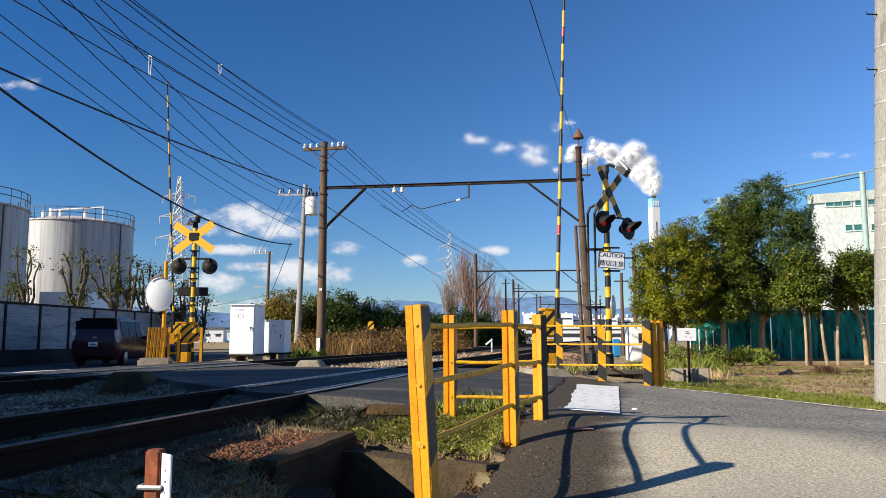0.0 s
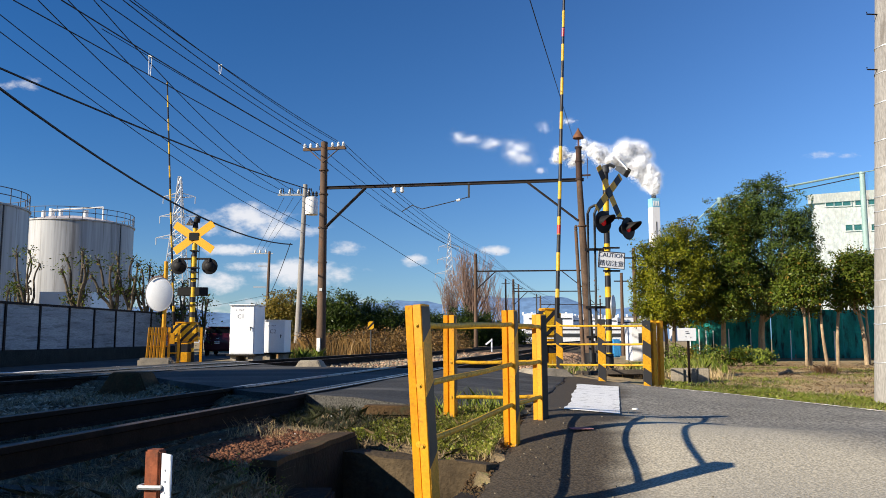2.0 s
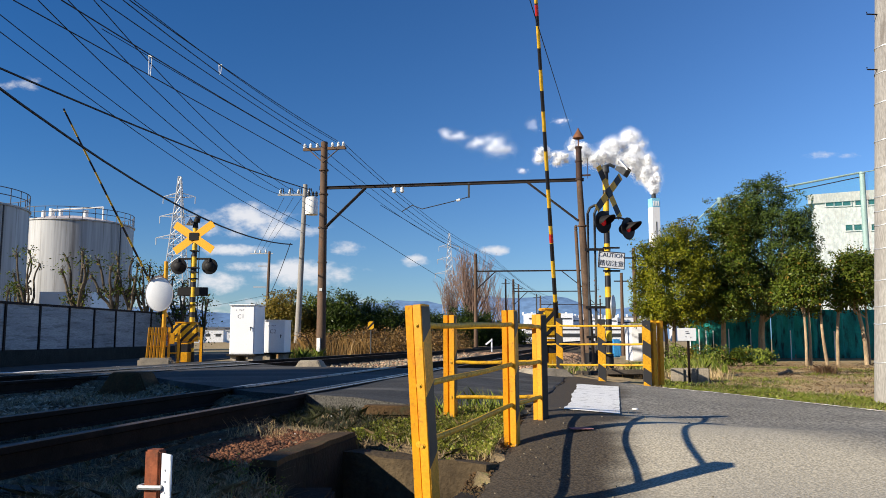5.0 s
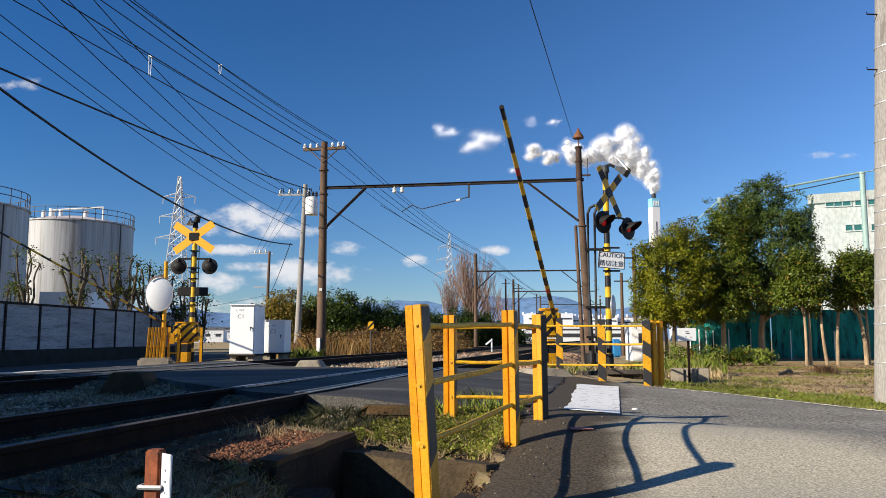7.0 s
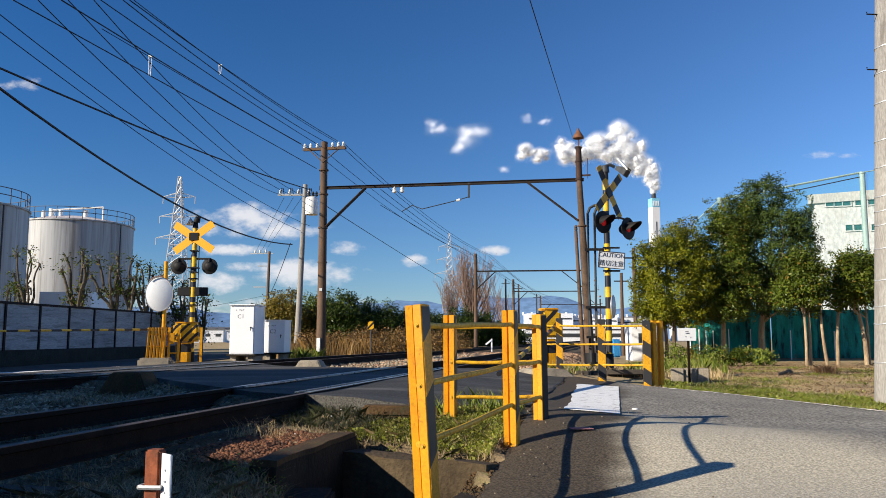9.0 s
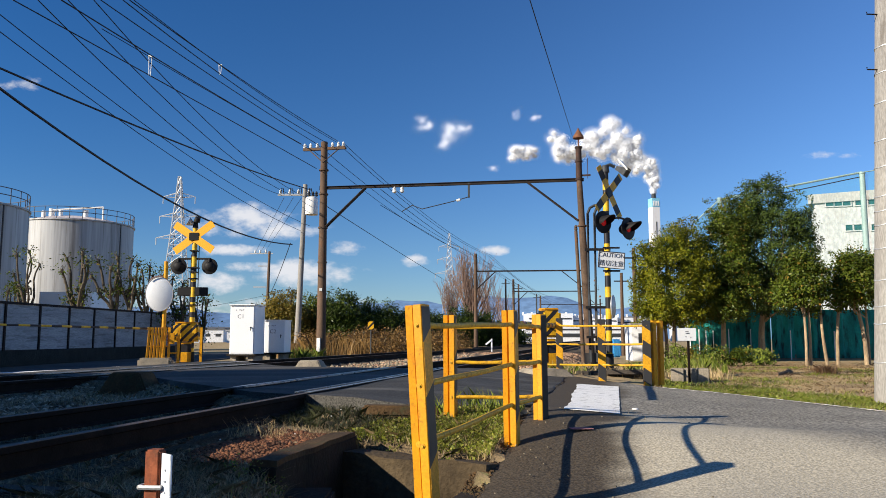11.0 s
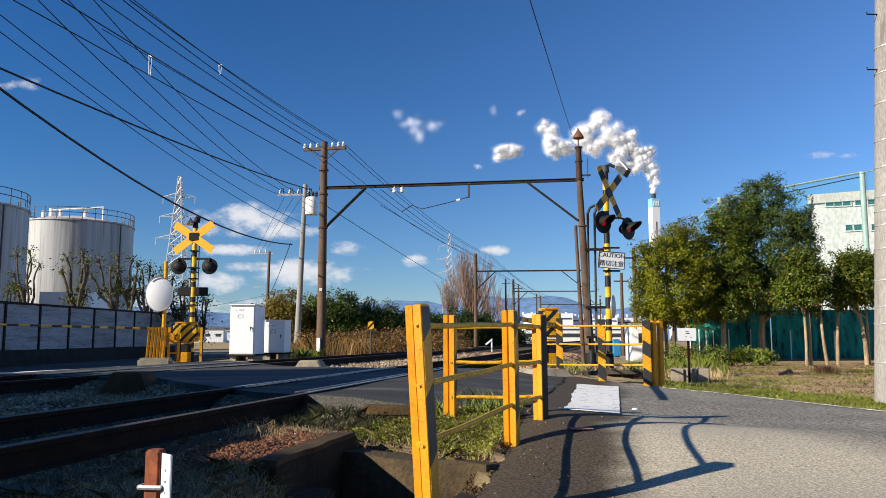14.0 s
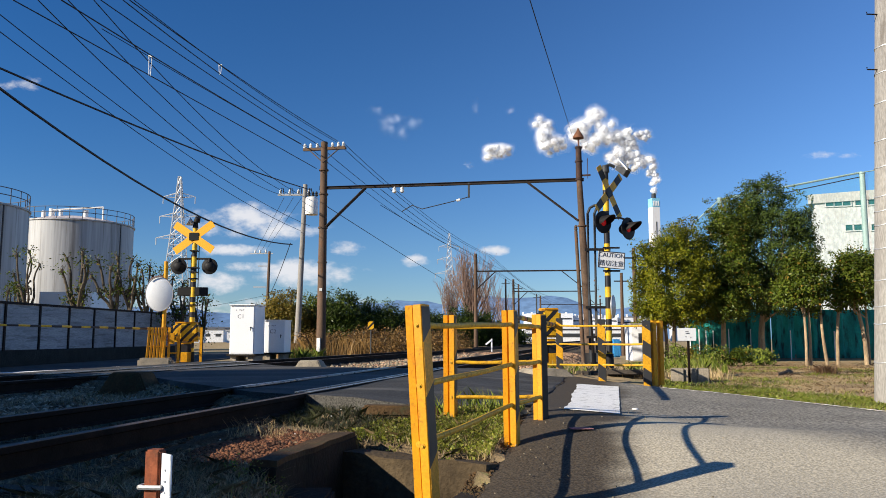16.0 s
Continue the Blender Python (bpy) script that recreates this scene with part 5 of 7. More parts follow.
    part("kerb", bm, CONC, f, "low concrete kerb")


def build_works_hall():
    """White works building with a parapet, behind a tall ball net."""
    WALLW = mat("white_render", (0.57, 0.58, 0.57), (0.49, 0.495, 0.48), 0.85, scale=0.25, fine=5, bump=0.05, stain=(0.40, 0.37, 0.33), stain_amount=0.25, stretch=(1, 1, 0.45))
    GLASS = mat("tinted_glass", (0.03, 0.10, 0.085), (0.02, 0.07, 0.06), 0.15, scale=0.6, fine=8, bump=0, spec=0.7)
    h = thing("works_hall", pose(28.2, 60.0, -0.3, 0, 0, -28), "white three-storey works building with stained parapet and ribbon windows", "building")
    bm = B()
    box(bm, (15, 9, 5.6), (30, 18, 11.2))
    part("wall", bm, WALLW, h, "white rendered wall with streaks")
    bm = B()
    box(bm, (15, 0.05, 11.45), (30.1, 0.5, 0.7))
    box(bm, (0.1, 9, 11.45), (0.5, 18, 0.7))
    part("parapet", bm, mat("stained_render", (0.50, 0.49, 0.46), (0.36, 0.345, 0.32), 0.9, scale=0.5, fine=10, bump=0.2, stain=(0.24, 0.21, 0.18), stain_amount=0.5, stretch=(1, 1, 0.3)), h, "stained grey parapet")
    for x, z, w, hh in ((1.36, 11.06, 0.53, 0.48), (1.94, 11.03, 0.52, 0.48), (2.51, 11.01, 0.52, 0.48), (3.34, 10.98, 0.51, 0.47), (4.21, 10.96, 0.54, 0.47), (4.78, 10.95, 0.50, 0.47), (2.60, 9.09, 0.51, 0.44), (3.14, 9.08, 0.55, 0.43), (4.24, 9.02, 0.35, 0.44)):
        bm = B()
        for dx, dz, sx, sz in ((0, hh / 2 + 0.03, w + 0.12, 0.06), (0, -hh / 2 - 0.03, w + 0.16, 0.08), (-w / 2 - 0.03, 0, 0.06, hh), (w / 2 + 0.03, 0, 0.06, hh)):
            box(bm, (x + dx, -0.04, z + dz), (sx, 0.14, sz))
        win = part("window", bm, WALLW, h)
        bm = B()
        box(bm, (x, -0.01, z), (w, 0.03, hh))
        part("pane", bm, GLASS, win, "dark green tinted pane")
    bm = B()
    box(bm, (1.2, -0.5, 4.7), (2.2, 1.0, 0.12))
    part("canopy", bm, CONC, h)
    bm = B()
    tube(bm, [(-0.1, -0.12, 0.2), (-0.1, -0.12, 10.2), (0.2, -0.15, 11.4)], 0.09)
    part("downpipe", bm, DKSTEEL, h, "dark downpipe")


def build_ball_net():
    NETM = bpy.data.materials.new("pale_net")
    NETM.use_nodes = True
    nt = NETM.node_tree
    tr, mx, no, co = nt.nodes.new("ShaderNodeBsdfTransparent"), nt.nodes.new("ShaderNodeMixShader"), nt.nodes.new("ShaderNodeTexNoise"), nt.nodes.new("ShaderNodeTexCoord")
    bs = nt.nodes["Principled BSDF"]
    bs.inputs["Base Color"].default_value, bs.inputs["Roughness"].default_value = (0.06, 0.42, 0.44, 1), 0.9
    no.inputs["Scale"].default_value = 0.8
    mr = nt.nodes.new("ShaderNodeMapRange")
    mr.inputs["To Min"].default_value, mr.inputs["To Max"].default_value = 0.10, 0.26
    nt.links.new(co.outputs["Object"], no.inputs["Vector"])
    nt.links.new(no.outputs["Fac"], mr.inputs["Value"])
    nt.links.new(mr.outputs[0], mx.inputs[0])
    nt.links.new(tr.outputs[0], mx.inputs[1])
    nt.links.new(bs.outputs[0], mx.inputs[2])
    nt.links.new(mx.outputs[0], nt.nodes["Material Output"].inputs["Surface"])
    PALE = mat("pale_green_steel", (0.33, 0.46, 0.43), (0.26, 0.38, 0.36), 0.5, scale=1, fine=30, bump=0.05)
    f = thing("ball_net", pose(0, 0, 0), "tall pale green safety net hung between steel poles", "safety net")
    for x, y, z, r in ((15.95, 45.0, 8.5, 0.12), (24.25, 45.0, 10.0, 0.155), (32.6, 45.0, 11.4, 0.16)):
        bm = B()
        rod(bm, (x, y, -0.3), (x, y, z), r * 1.1, r, 14)
        rod(bm, (x, y, z), (x, y, z + 0.1), r * 1.2, seg=14)
        part("net_pole", bm, PALE, f, "pale green steel pole")
    tops = [(14.5, 45, 7.2), (15.95, 45, 8.5), (24.25, 45, 10.1), (32.6, 45, 11.3)]
    for p, q, r in zip(tops, tops[1:], (0.04, 0.06, 0.03)):
        bm = B()
        tube(bm, [p, q], r, 8)
        part("top_bar", bm, PALE, f, "pale green top bar")
        bm = B()
        v = [bm.verts.new(c) for c in ((p[0], 45.03, 0), (q[0], 45.03, 0), q, p)]
        bm.faces.new(v)
        part("netting", bm, NETM, f, "see-through blue-green netting")
    bm = B()
    tube(bm, [(15.95, 45, 8.3), (20, 45, 8.95), (24.25, 45, 9.85)], 0.03)
    part("cable", bm, DKSTEEL, f)


def build_panel_fence():
    """Long grey panel fence on a dark base along the far lane."""
    PANEL = mat("grey_panel", (0.33, 0.345, 0.36), (0.22, 0.235, 0.25), 0.65, scale=1.3, fine=16, bump=0.08, stain=(0.13, 0.135, 0.14), stain_amount=0.75, stretch=(0.5, 0.22, 2.6), tone=0.12)
    # base wall in a near-black green
    DARKBASE = mat("dark_green_base", (0.022, 0.026, 0.022), (0.012, 0.015, 0.012), 0.95, scale=1.5, fine=14, bump=0.6)
    f = thing("panel_fence", pose(0, 0, 0), "long grey panel fence with dark posts on a dark base wall", "fence")
    at = lambda y: -15.25 - 0.0414 * y

    def bar(name, y0, y1, z0, z1, t, material, label="", shift=0.0):
        bm = B()
        v = []
        for y in (y0, y1):
            for dx in (shift - t / 2, shift + t / 2):
                lift = (y - 29.5) * 0.010 if z1 > 0.5 else 0
                v.append([bm.verts.new((at(y) + dx, y, z0 + (lift if z0 > 0.5 else 0))), bm.verts.new((at(y) + dx, y, z1 + lift))])
        a, b, c, d = v
        for q in ((a[0], b[0], b[1], a[1]), (c[0], c[1], d[1], d[0]), (a[0], a[1], c[1], c[0]), (b[0], d[0], d[1], b[1]), (a[1], b[1], d[1], c[1]), (a[0], c[0], d[0], b[0])):
            bm.faces.new(q)
        part(name, bm, material, f, label)
    y, step = -15.0, 2.8
    ys = [y + step * k for k in range(26)]
    for y0, y1 in zip(ys, ys[1:]):
        bar("panel", y0 + 0.05, y1 - 0.05, 0.08, 1.82, 0.05, PANEL)
        bar("post", y1 - 0.06, y1 + 0.06, -0.6, 1.86, 0.12, BEAM, "dark steel post", 0.02)
        bar("base_wall", y0, y1, -0.75, 0.06, 0.22, DARKBASE, "dark base wall")
    bar("top_rail", ys[0], ys[-1], 1.83, 1.92, 0.14, BEAM, "dark top rail")
    bar("bottom_rail", ys[0], ys[-1], 0.03, 0.09, 0.10, BEAM, "dark bottom rail")


def build_tank(x, y, r, h, label, seed, rail_h=1.1):
    SHELL = TANK
    t = thing("storage_tank", pose(x, y, -0.5), label, "storage tank", "storage tanks")
    bm = B()
    lathe(bm, [(r, 0), (r, h), (r + 0.12, h + 0.02), (r + 0.12, h + 0.14), (r - 0.1, h + 0.16)], 96)
    part("shell", bm, SHELL, t, "weathered light grey steel shell with dark streaks")
    bm = B()
    lathe(bm, [(r, h + 0.12), (r * 0.7, h + 0.55), (r * 0.35, h + 0.9), (0.3, h + 1.1), (0.0, h + 1.1)], 64)
    part("roof", bm, mat("tank_roof", (0.62, 0.56, 0.55), (0.5, 0.44, 0.43), 0.7, scale=0.8, fine=12, bump=0.1), t, "pale conical roof")
    k = 30
    for i in range(k):
        a = i * math.tau / k
        bm = B()
        rod(bm, (r * math.cos(a), r * math.sin(a), h), (r * math.cos(a), r * math.sin(a), h + 0.15 + rail_h), 0.035, seg=5)
        part("rail_post", bm, RAILBLUE, t)
    for z in (0.65, 1.15):
        bm = B()
        tube(bm, [(r * math.cos(i * math.tau / 60), r * math.sin(i * math.tau / 60), h + 0.1 + z) for i in range(61)], 0.035, 5)
        part("hand_rail", bm, RAILBLUE, t)
    rnd = random.Random(seed)
    for a, s in ((-1.9, 0.45), (-1.6, 0.3), (-0.9, 0.4), (-2.3, 0.35)):
        bm = B()
        rod(bm, (r * 0.6 * math.cos(a), r * 0.6 * math.sin(a), h + 0.4), (r * 0.6 * math.cos(a), r * 0.6 * math.sin(a), h + 0.9 + s), s * 0.6, seg=14)
        part("roof_vent", bm, CERAMIC, t, "white roof vent")
    bm = B()
    tube(bm, [(-r * 0.2, -r * 0.6, h + 1.2), (r * 0.7, -r * 0.5, h + 1.55)], 0.09)
    tube(bm, [(r * 0.7, -r * 0.5, h + 0.2), (r * 0.7, -r * 0.5, h + 1.6)], 0.09)
    part("roof_pipe", bm, CERAMIC, t, "white roof pipe")
    bm = B()
    tube(bm, [(r * 0.97, -r * 0.35, 0), (r * 0.97, -r * 0.35, h)], 0.06)
    part("downpipe", bm, DKSTEEL, t)
    bm = B()
    for s in (-0.2, 0.2):
        tube(bm, [(-r * 0.80 + s, -r * 0.66, 0), (-r * 0.80 + s, -r * 0.66, h + 1.1)], 0.03, 5)
    for i in range(int(h / 0.4)):
        tube(bm, [(-r * 0.80 - 0.2, -r * 0.66, 0.4 * i), (-r * 0.80 + 0.2, -r * 0.66, 0.4 * i)], 0.02, 4)
    part("ladder", bm, CERAMIC, t, "white ladder")


TANK = mat("tank_shell", (0.40, 0.405, 0.41), (0.31, 0.315, 0.32), 0.5, metal=0.1, scale=0.5, fine=3, bump=0.02, grain=0.3, stain=(0.15, 0.145, 0.14), stain_amount=0.9, stretch=(1, 1, 0.03))
RAILBLUE = mat("rail_blue_grey", (0.10, 0.12, 0.16), (0.07, 0.085, 0.11), 0.6, scale=3, fine=30, bump=0)


def build_pollards():
    for k, (x, y, h, s) in enumerate(((-24.3, 46, 6.5, 0.9), (-21.2, 46, 6.4, 1.25), (-19.3, 46.3, 6.1, 1.2), (-18.5, 46.6, 6.0, 1.0), (-17.6, 47, 5.5, 1.0), (-16.8, 47.5, 5.5, 1.0), (-15.9, 48, 4.4, 0.9), (-14.9, 49, 3.5, 0.8), (-25.4, 47, 4.2, 0.7))):
        rnd = random.Random(90 + k)
        t = thing("pollard_tree", pose(x, y, -0.6), "hard-pruned street tree with knobbly limbs and few leaves", "tree", "pollarded trees behind the fence")
        bm = B()
        fork = h * rnd.uniform(0.40, 0.50)
        h += 0.7
        limb(bm, (0, 0, 0), (0.05 * s, 0, fork), 0.15 * s, 0.12 * s, 0.03, 8, 4, rnd)
        tips = []
        for j in range(5):
            a = j * 1.26 + rnd.uniform(-0.4, 0.4)
            out = (0.12 if j == 0 else rnd.uniform(0.6, 1.15)) * s
            z1 = h * (0.86 if j == 0 else rnd.uniform(0.66, 0.84))
            mid = (math.cos(a) * out * 0.62, math.sin(a) * out * 0.5, fork + (z1 - fork) * 0.5)
            e = (math.cos(a) * out, math.sin(a) * out * 0.7, z1)
            limb(bm, (0.05 * s, 0, fork - rnd.uniform(0.0, 0.5)), mid, 0.085 * s, 0.065 * s, 0.10, 7, 3, rnd)
            limb(bm, mid, e, 0.065 * s, 0.05 * s, 0.10, 7, 3, rnd)
            rod(bm, (e[0], e[1], e[2] - 0.12), (e[0], e[1], e[2] + 0.10), 0.095 * s, 0.07 * s, 8)
            tips.append(e)
            for _ in range(2):
                u = rnd.uniform(0.2, 0.9)
                q = (mid[0] * u, mid[1] * u, fork + (mid[2] - fork) * u)
                w = (q[0] + rnd.uniform(-0.32, 0.32) * s, q[1], q[2] + rnd.uniform(0.12, 0.4))
                limb(bm, q, w, 0.05 * s, 0.045 * s, 0.1, 6, 2, rnd)
                rod(bm, (w[0], w[1], w[2] - 0.07), (w[0], w[1], w[2] + 0.06), 0.08 * s, 0.06 * s, 7)
                if rnd.random() < 0.6:
                    tips.append(w)
            for _ in range(5):
                limb(bm, e, (e[0] + rnd.uniform(-0.3, 0.3), e[1] + rnd.uniform(-0.2, 0.2), e[2] + rnd.uniform(0.1, 0.4)), 0.022, 0.008, 0.1, 4, 2, rnd)
        part("trunk", bm, mat("grey_bark", (0.12, 0.095, 0.065), (0.065, 0.052, 0.038), 0.95, scale=4, fine=20, bump=0.6), t)
        rng = np.random.default_rng(k)
        pts = np.concatenate([np.array(e)[None] + rng.normal(size=(46, 3)) * np.array([0.20, 0.16, 0.14]) + np.array([0, 0, 0.06]) for e in tips] + [rng.normal(size=(120, 3)) * np.array([0.4, 0.3, 0.4]) + np.array([0, 0, h * 0.34])])
        ob = raw("crown", *leaves(pts, 0.14, k), MIDGREEN)
        ob.parent = t


def build_mid_trees():
    g = "trees beyond the railway"
    spec = ((-12.6, 58, 3.2, 1.7, YELLEAF), (-11.2, 57, 3.6, 1.4, YELLEAF), (-10.2, 60, 3.5, 1.5, MIDGREEN), (-8.9, 59, 3.5, 1.3, MIDGREEN), (-7.4, 58, 3.6, 1.4, GREEN), (-5.9, 60, 3.0, 1.4, GREEN), (-4.3, 60, 2.8, 1.5, GREEN),
            (-2.6, 61, 2.5, 1.4, GREEN), (-0.9, 62, 2.3, 1.4, GREEN), (1.2, 70, 2.9, 1.7, GREEN), (3.2, 72, 2.6, 1.6, GREEN), (5.6, 74, 2.3, 1.7, GREEN), (-14.5, 75, 3.0, 1.8, GREEN), (-2.6, 75, 3.3, 1.9, GREEN))
    for k, (x, y, h, r, m_) in enumerate(spec):
        h, r = h * 1.22, r * 1.08
        build_tree((x, y, -0.6), (((0, 0), (0, 0, h * 0.35), 0.12),),
                   ((0, 0, h * 0.52, r, r, h * 0.40), (r * 0.5, 0, h * 0.35, r * 0.7, r * 0.7, h * 0.3), (-r * 0.5, 0, h * 0.38, r * 0.7, r * 0.7, h * 0.32), (0.2 * r, 0, h * 0.85, r * 0.45, r * 0.45, h * 0.26)),
                   19000, 0.16, m_, WOOD, "bushy dark green tree beyond the railway" if m_ is GREEN else "bushy tree with yellowing leaves", g, 0.24, 100 + k, 6)


def build_bare_trees():
    for k, (x, y, h, w, n) in enumerate(((3.0, 85, 10.9, 3.1, 62), (0.9, 90, 8.8, 2.2, 28), (5.6, 95, 8.2, 2.2, 22), (8.3, 110, 7.5, 2.2, 14))):
        rnd = random.Random(300 + k)
        t = thing("bare_tree", pose(x, y, -0.6), "leafless winter tree with many upright brown branches", "tree", "bare trees along the line")
        bm = B()
        limb(bm, (0, 0, 0), (0, 0, h * 0.4), 0.28, 0.2, 0.02, 8, 3, rnd)
        for i in range(n):
            a = rnd.uniform(0, math.tau)
            q = rnd.uniform(0.2, 1.0)
            top = (math.cos(a) * w * q, math.sin(a) * w * q, h * rnd.uniform(0.8, 1.0) * (1 - 0.22 * q * q))
            limb(bm, (0, 0, h * rnd.uniform(0.1, 0.35)), top, 0.07, 0.016, 0.10, 4, 4, rnd)
            for j in range(12):
                u = rnd.uniform(0.35, 1.0)
                b = (top[0] * u, top[1] * u, h * 0.25 + (top[2] - h * 0.25) * u)
                limb(bm, b, (b[0] + rnd.uniform(-0.6, 0.6), b[1] + rnd.uniform(-0.5, 0.5), b[2] + rnd.uniform(0.5, 1.4)), 0.020, 0.008, 0.08, 3, 2, rnd)
        part("trunk", bm, mat("winter_bark", (0.26, 0.17, 0.13), (0.17, 0.11, 0.085), 0.9, scale=2, fine=12, bump=0.3), t)


def build_pylon(x, y, h, label):
    p = thing("transmission_tower", pose(x, y, -0.5), label, "transmission tower", "transmission towers")
    bm = B()
    W = lambda z: 3.6 * (1 - z / h) ** 1.1 + 0.35
    lv = [h * q for q in (0, 0.10, 0.20, 0.29, 0.37, 0.45, 0.52, 0.58, 0.64, 0.70, 0.76, 0.82, 0.88, 0.94, 1.0)]
    corner = lambda z, i: Vector((W(z) * (1, 1, -1, -1)[i], W(z) * (1, -1, -1, 1)[i], z))
    for z0, z1 in zip(lv, lv[1:]):
        for i in range(4):
            rod(bm, corner(z0, i), corner(z1, i), 0.14, seg=4)
            rod(bm, corner(z0, i), corner(z1, (i + 1) % 4), 0.08, seg=3)
            rod(bm, corner(z0, (i + 1) % 4), corner(z1, i), 0.08, seg=3)
            rod(bm, corner(z1, i), corner(z1, (i + 1) % 4), 0.08, seg=3)
    part("lattice", bm, GALV, p, "pale grey steel lattice mast")
    for q, L in ((0.62, 5.8), (0.75, 5.0), (0.87, 4.3)):
        for s in (-1, 1):
            bm = B()
            z = h * q
            for dy in (-0.4, 0.4):
                rod(bm, (0, dy, z), (s * L, 0, z + 0.3), 0.09, seg=3)
                rod(bm, (0, dy, z + 1.5), (s * L, 0, z + 0.3), 0.09, seg=3)
            for i in range(1, 4):
                rod(bm, (s * L * i / 4, 0.2, z + 0.1 * i / 4), (s * L * (i - 0.4) / 4, -0.2, z + 1.5 - 1.2 * i / 4), 0.06, seg=3)
            rod(bm, (s * L, 0, z + 0.3), (s * L, 0, z - 1.6), 0.13, seg=5)
            part("cross_arm", bm, GALV, p)


def build_poles():
    # light concrete pole with transformer drum beside the gantry
    p = thing("utility_pole", pose(-6.62, 36.0, -0.3), "slender grey concrete utility pole, slightly leaning", "utility pole", "utility poles")
    bm = B()
    rod(bm, (0, 0, -0.2), (0.26, 0, 7.9), 0.15, 0.10, 16)
    part("shaft", bm, POLECONC, p)
    bm = B()
    box(bm, (-0.25, 0, 7.42), (1.5, 0.09, 0.09))
    part("cross_arm", bm, GALV, p)
    for x in (-0.88, -0.45, -0.05, 0.42):
        bm = B()
        gantry_insulator(bm, x, 0, 7.46, 1.2)
        part("insulator", bm, CERAMIC, p, "white insulator")
        bm = B()
        tube(bm, [(x, -0.05, 7.5), (x + 0.05, -0.1, 7.72), (x + 0.14, -0.08, 7.7), (x + 0.16, -0.05, 7.45)], 0.02)
        part("lead", bm, WIRE, p)
    bm = B()
    lathe(bm, [(0.02, 0), (0.27, 0.02), (0.28, 0.06), (0.28, 0.72), (0.25, 0.78), (0.08, 0.84), (0.0, 0.84)], 22, pose(0.86, -1.7, 6.2))
    tx = part("transformer", bm, CERAMIC, p, "light grey pole transformer drum")
    bm = B()
    for dx in (-0.12, 0.05, 0.2):
        gantry_insulator(bm, 0.86 + dx, -1.75, 7.02, 1.3)
    box(bm, (0.86, -1.5, 6.6), (0.2, 0.5, 0.1))
    part("bushing", bm, DKSTEEL, tx, "dark bushings")
    # far dark pole with lamp
    p = thing("utility_pole", pose(-16.7, 75.0, -0.6), "far dark utility pole with cross arms", "utility pole", "utility poles")
    bm = B()
    rod(bm, (0, 0, -0.2), (0.15, 0, 9.4), 0.18, 0.12, 10)
    part("shaft", bm, POLE, p)
    for z, w, x in ((9.2, 2.2, -0.6), (6.0, 1.2, -0.7), (8.0, 0.8, -0.5)):
        bm = B()
        box(bm, (x, 0, z), (w, 0.1, 0.1))
        part("cross_arm", bm, GALV, p)
    for x in (-1.2, -0.75, -0.2):
        bm = B()
        gantry_insulator(bm, x, 0, 9.25, 1.8)
        part("insulator", bm, CERAMIC, p)
    # big concrete pole on the near roadside
    p = thing("utility_pole", pose(5.585, 10.0, -0.3), "thick grey concrete utility pole with steel bands", "utility pole", "utility poles")
    bm = B()
    lathe(bm, [(0.195, -0.1), (0.19, 0.5), (0.15, 6.5), (0.0, 6.5)], 32, Matrix.Shear("XY", 4, (0.055, 0.0)))
    part("shaft", bm, POLECONC, p, "weathered grey concrete shaft")
    for z in (0.52, 1.0, 1.22, 1.55, 1.95, 2.25, 2.43, 2.62, 3.0, 3.35, 3.85, 4.25, 4.6):
        bm = B()
        tube(bm, [(0.055 * z + (0.193 - 0.0065 * z) * math.cos(i * math.tau / 32), (0.193 - 0.0065 * z) * math.sin(i * math.tau / 32), z + 0.006 * math.sin(i)) for i in range(33)], 0.009, 5)
        part("steel_band", bm, GALV, p)
    for z in (4.3, 5.05):
        bm = B()
        tube(bm, [(0.055 * z - 0.15, -0.02, z), (0.055 * z - 0.30, -0.03, z), (0.055 * z - 0.30, -0.03, z + 0.03)], 0.009)
        part("step_bolt", bm, RUST, p, "rusty step bolt")
    p = thing("utility_pole", pose(4.68, 26.5, -0.5), "thin leaning pole against the gantry mast", "utility pole", "utility poles")
    bm = B()
    rod(bm, (0, 0, -0.1), (-0.19, 0, 4.65), 0.075, 0.055, 12)
    part("shaft", bm, POLE, p)
    bm = B()
    gantry_insulator(bm, -0.19, 0, 4.65, 1.1)
    part("insulator", bm, POLE, p)
    for x, y, h in ((6.9, 87, 7.6), (8.6, 90, 7.2), (10.85, 48, 5.0), (13.0, 110, 7.2), (9.7, 40, 5.6)):
        p = thing("utility_pole", pose(x, y, -0.5), "thin far pole beside the line", "utility pole", "utility poles")
        bm = B()
        rod(bm, (0, 0, -0.2), (0, 0, h), 0.12, 0.09, 8)
        part("shaft", bm, POLE if x < 11 else DKSTEEL, p)
        bm = B()
        box(bm, (0, 0, h - 0.5), (0.9, 0.07, 0.07))
        part("cross_arm", bm, BEAM, p)


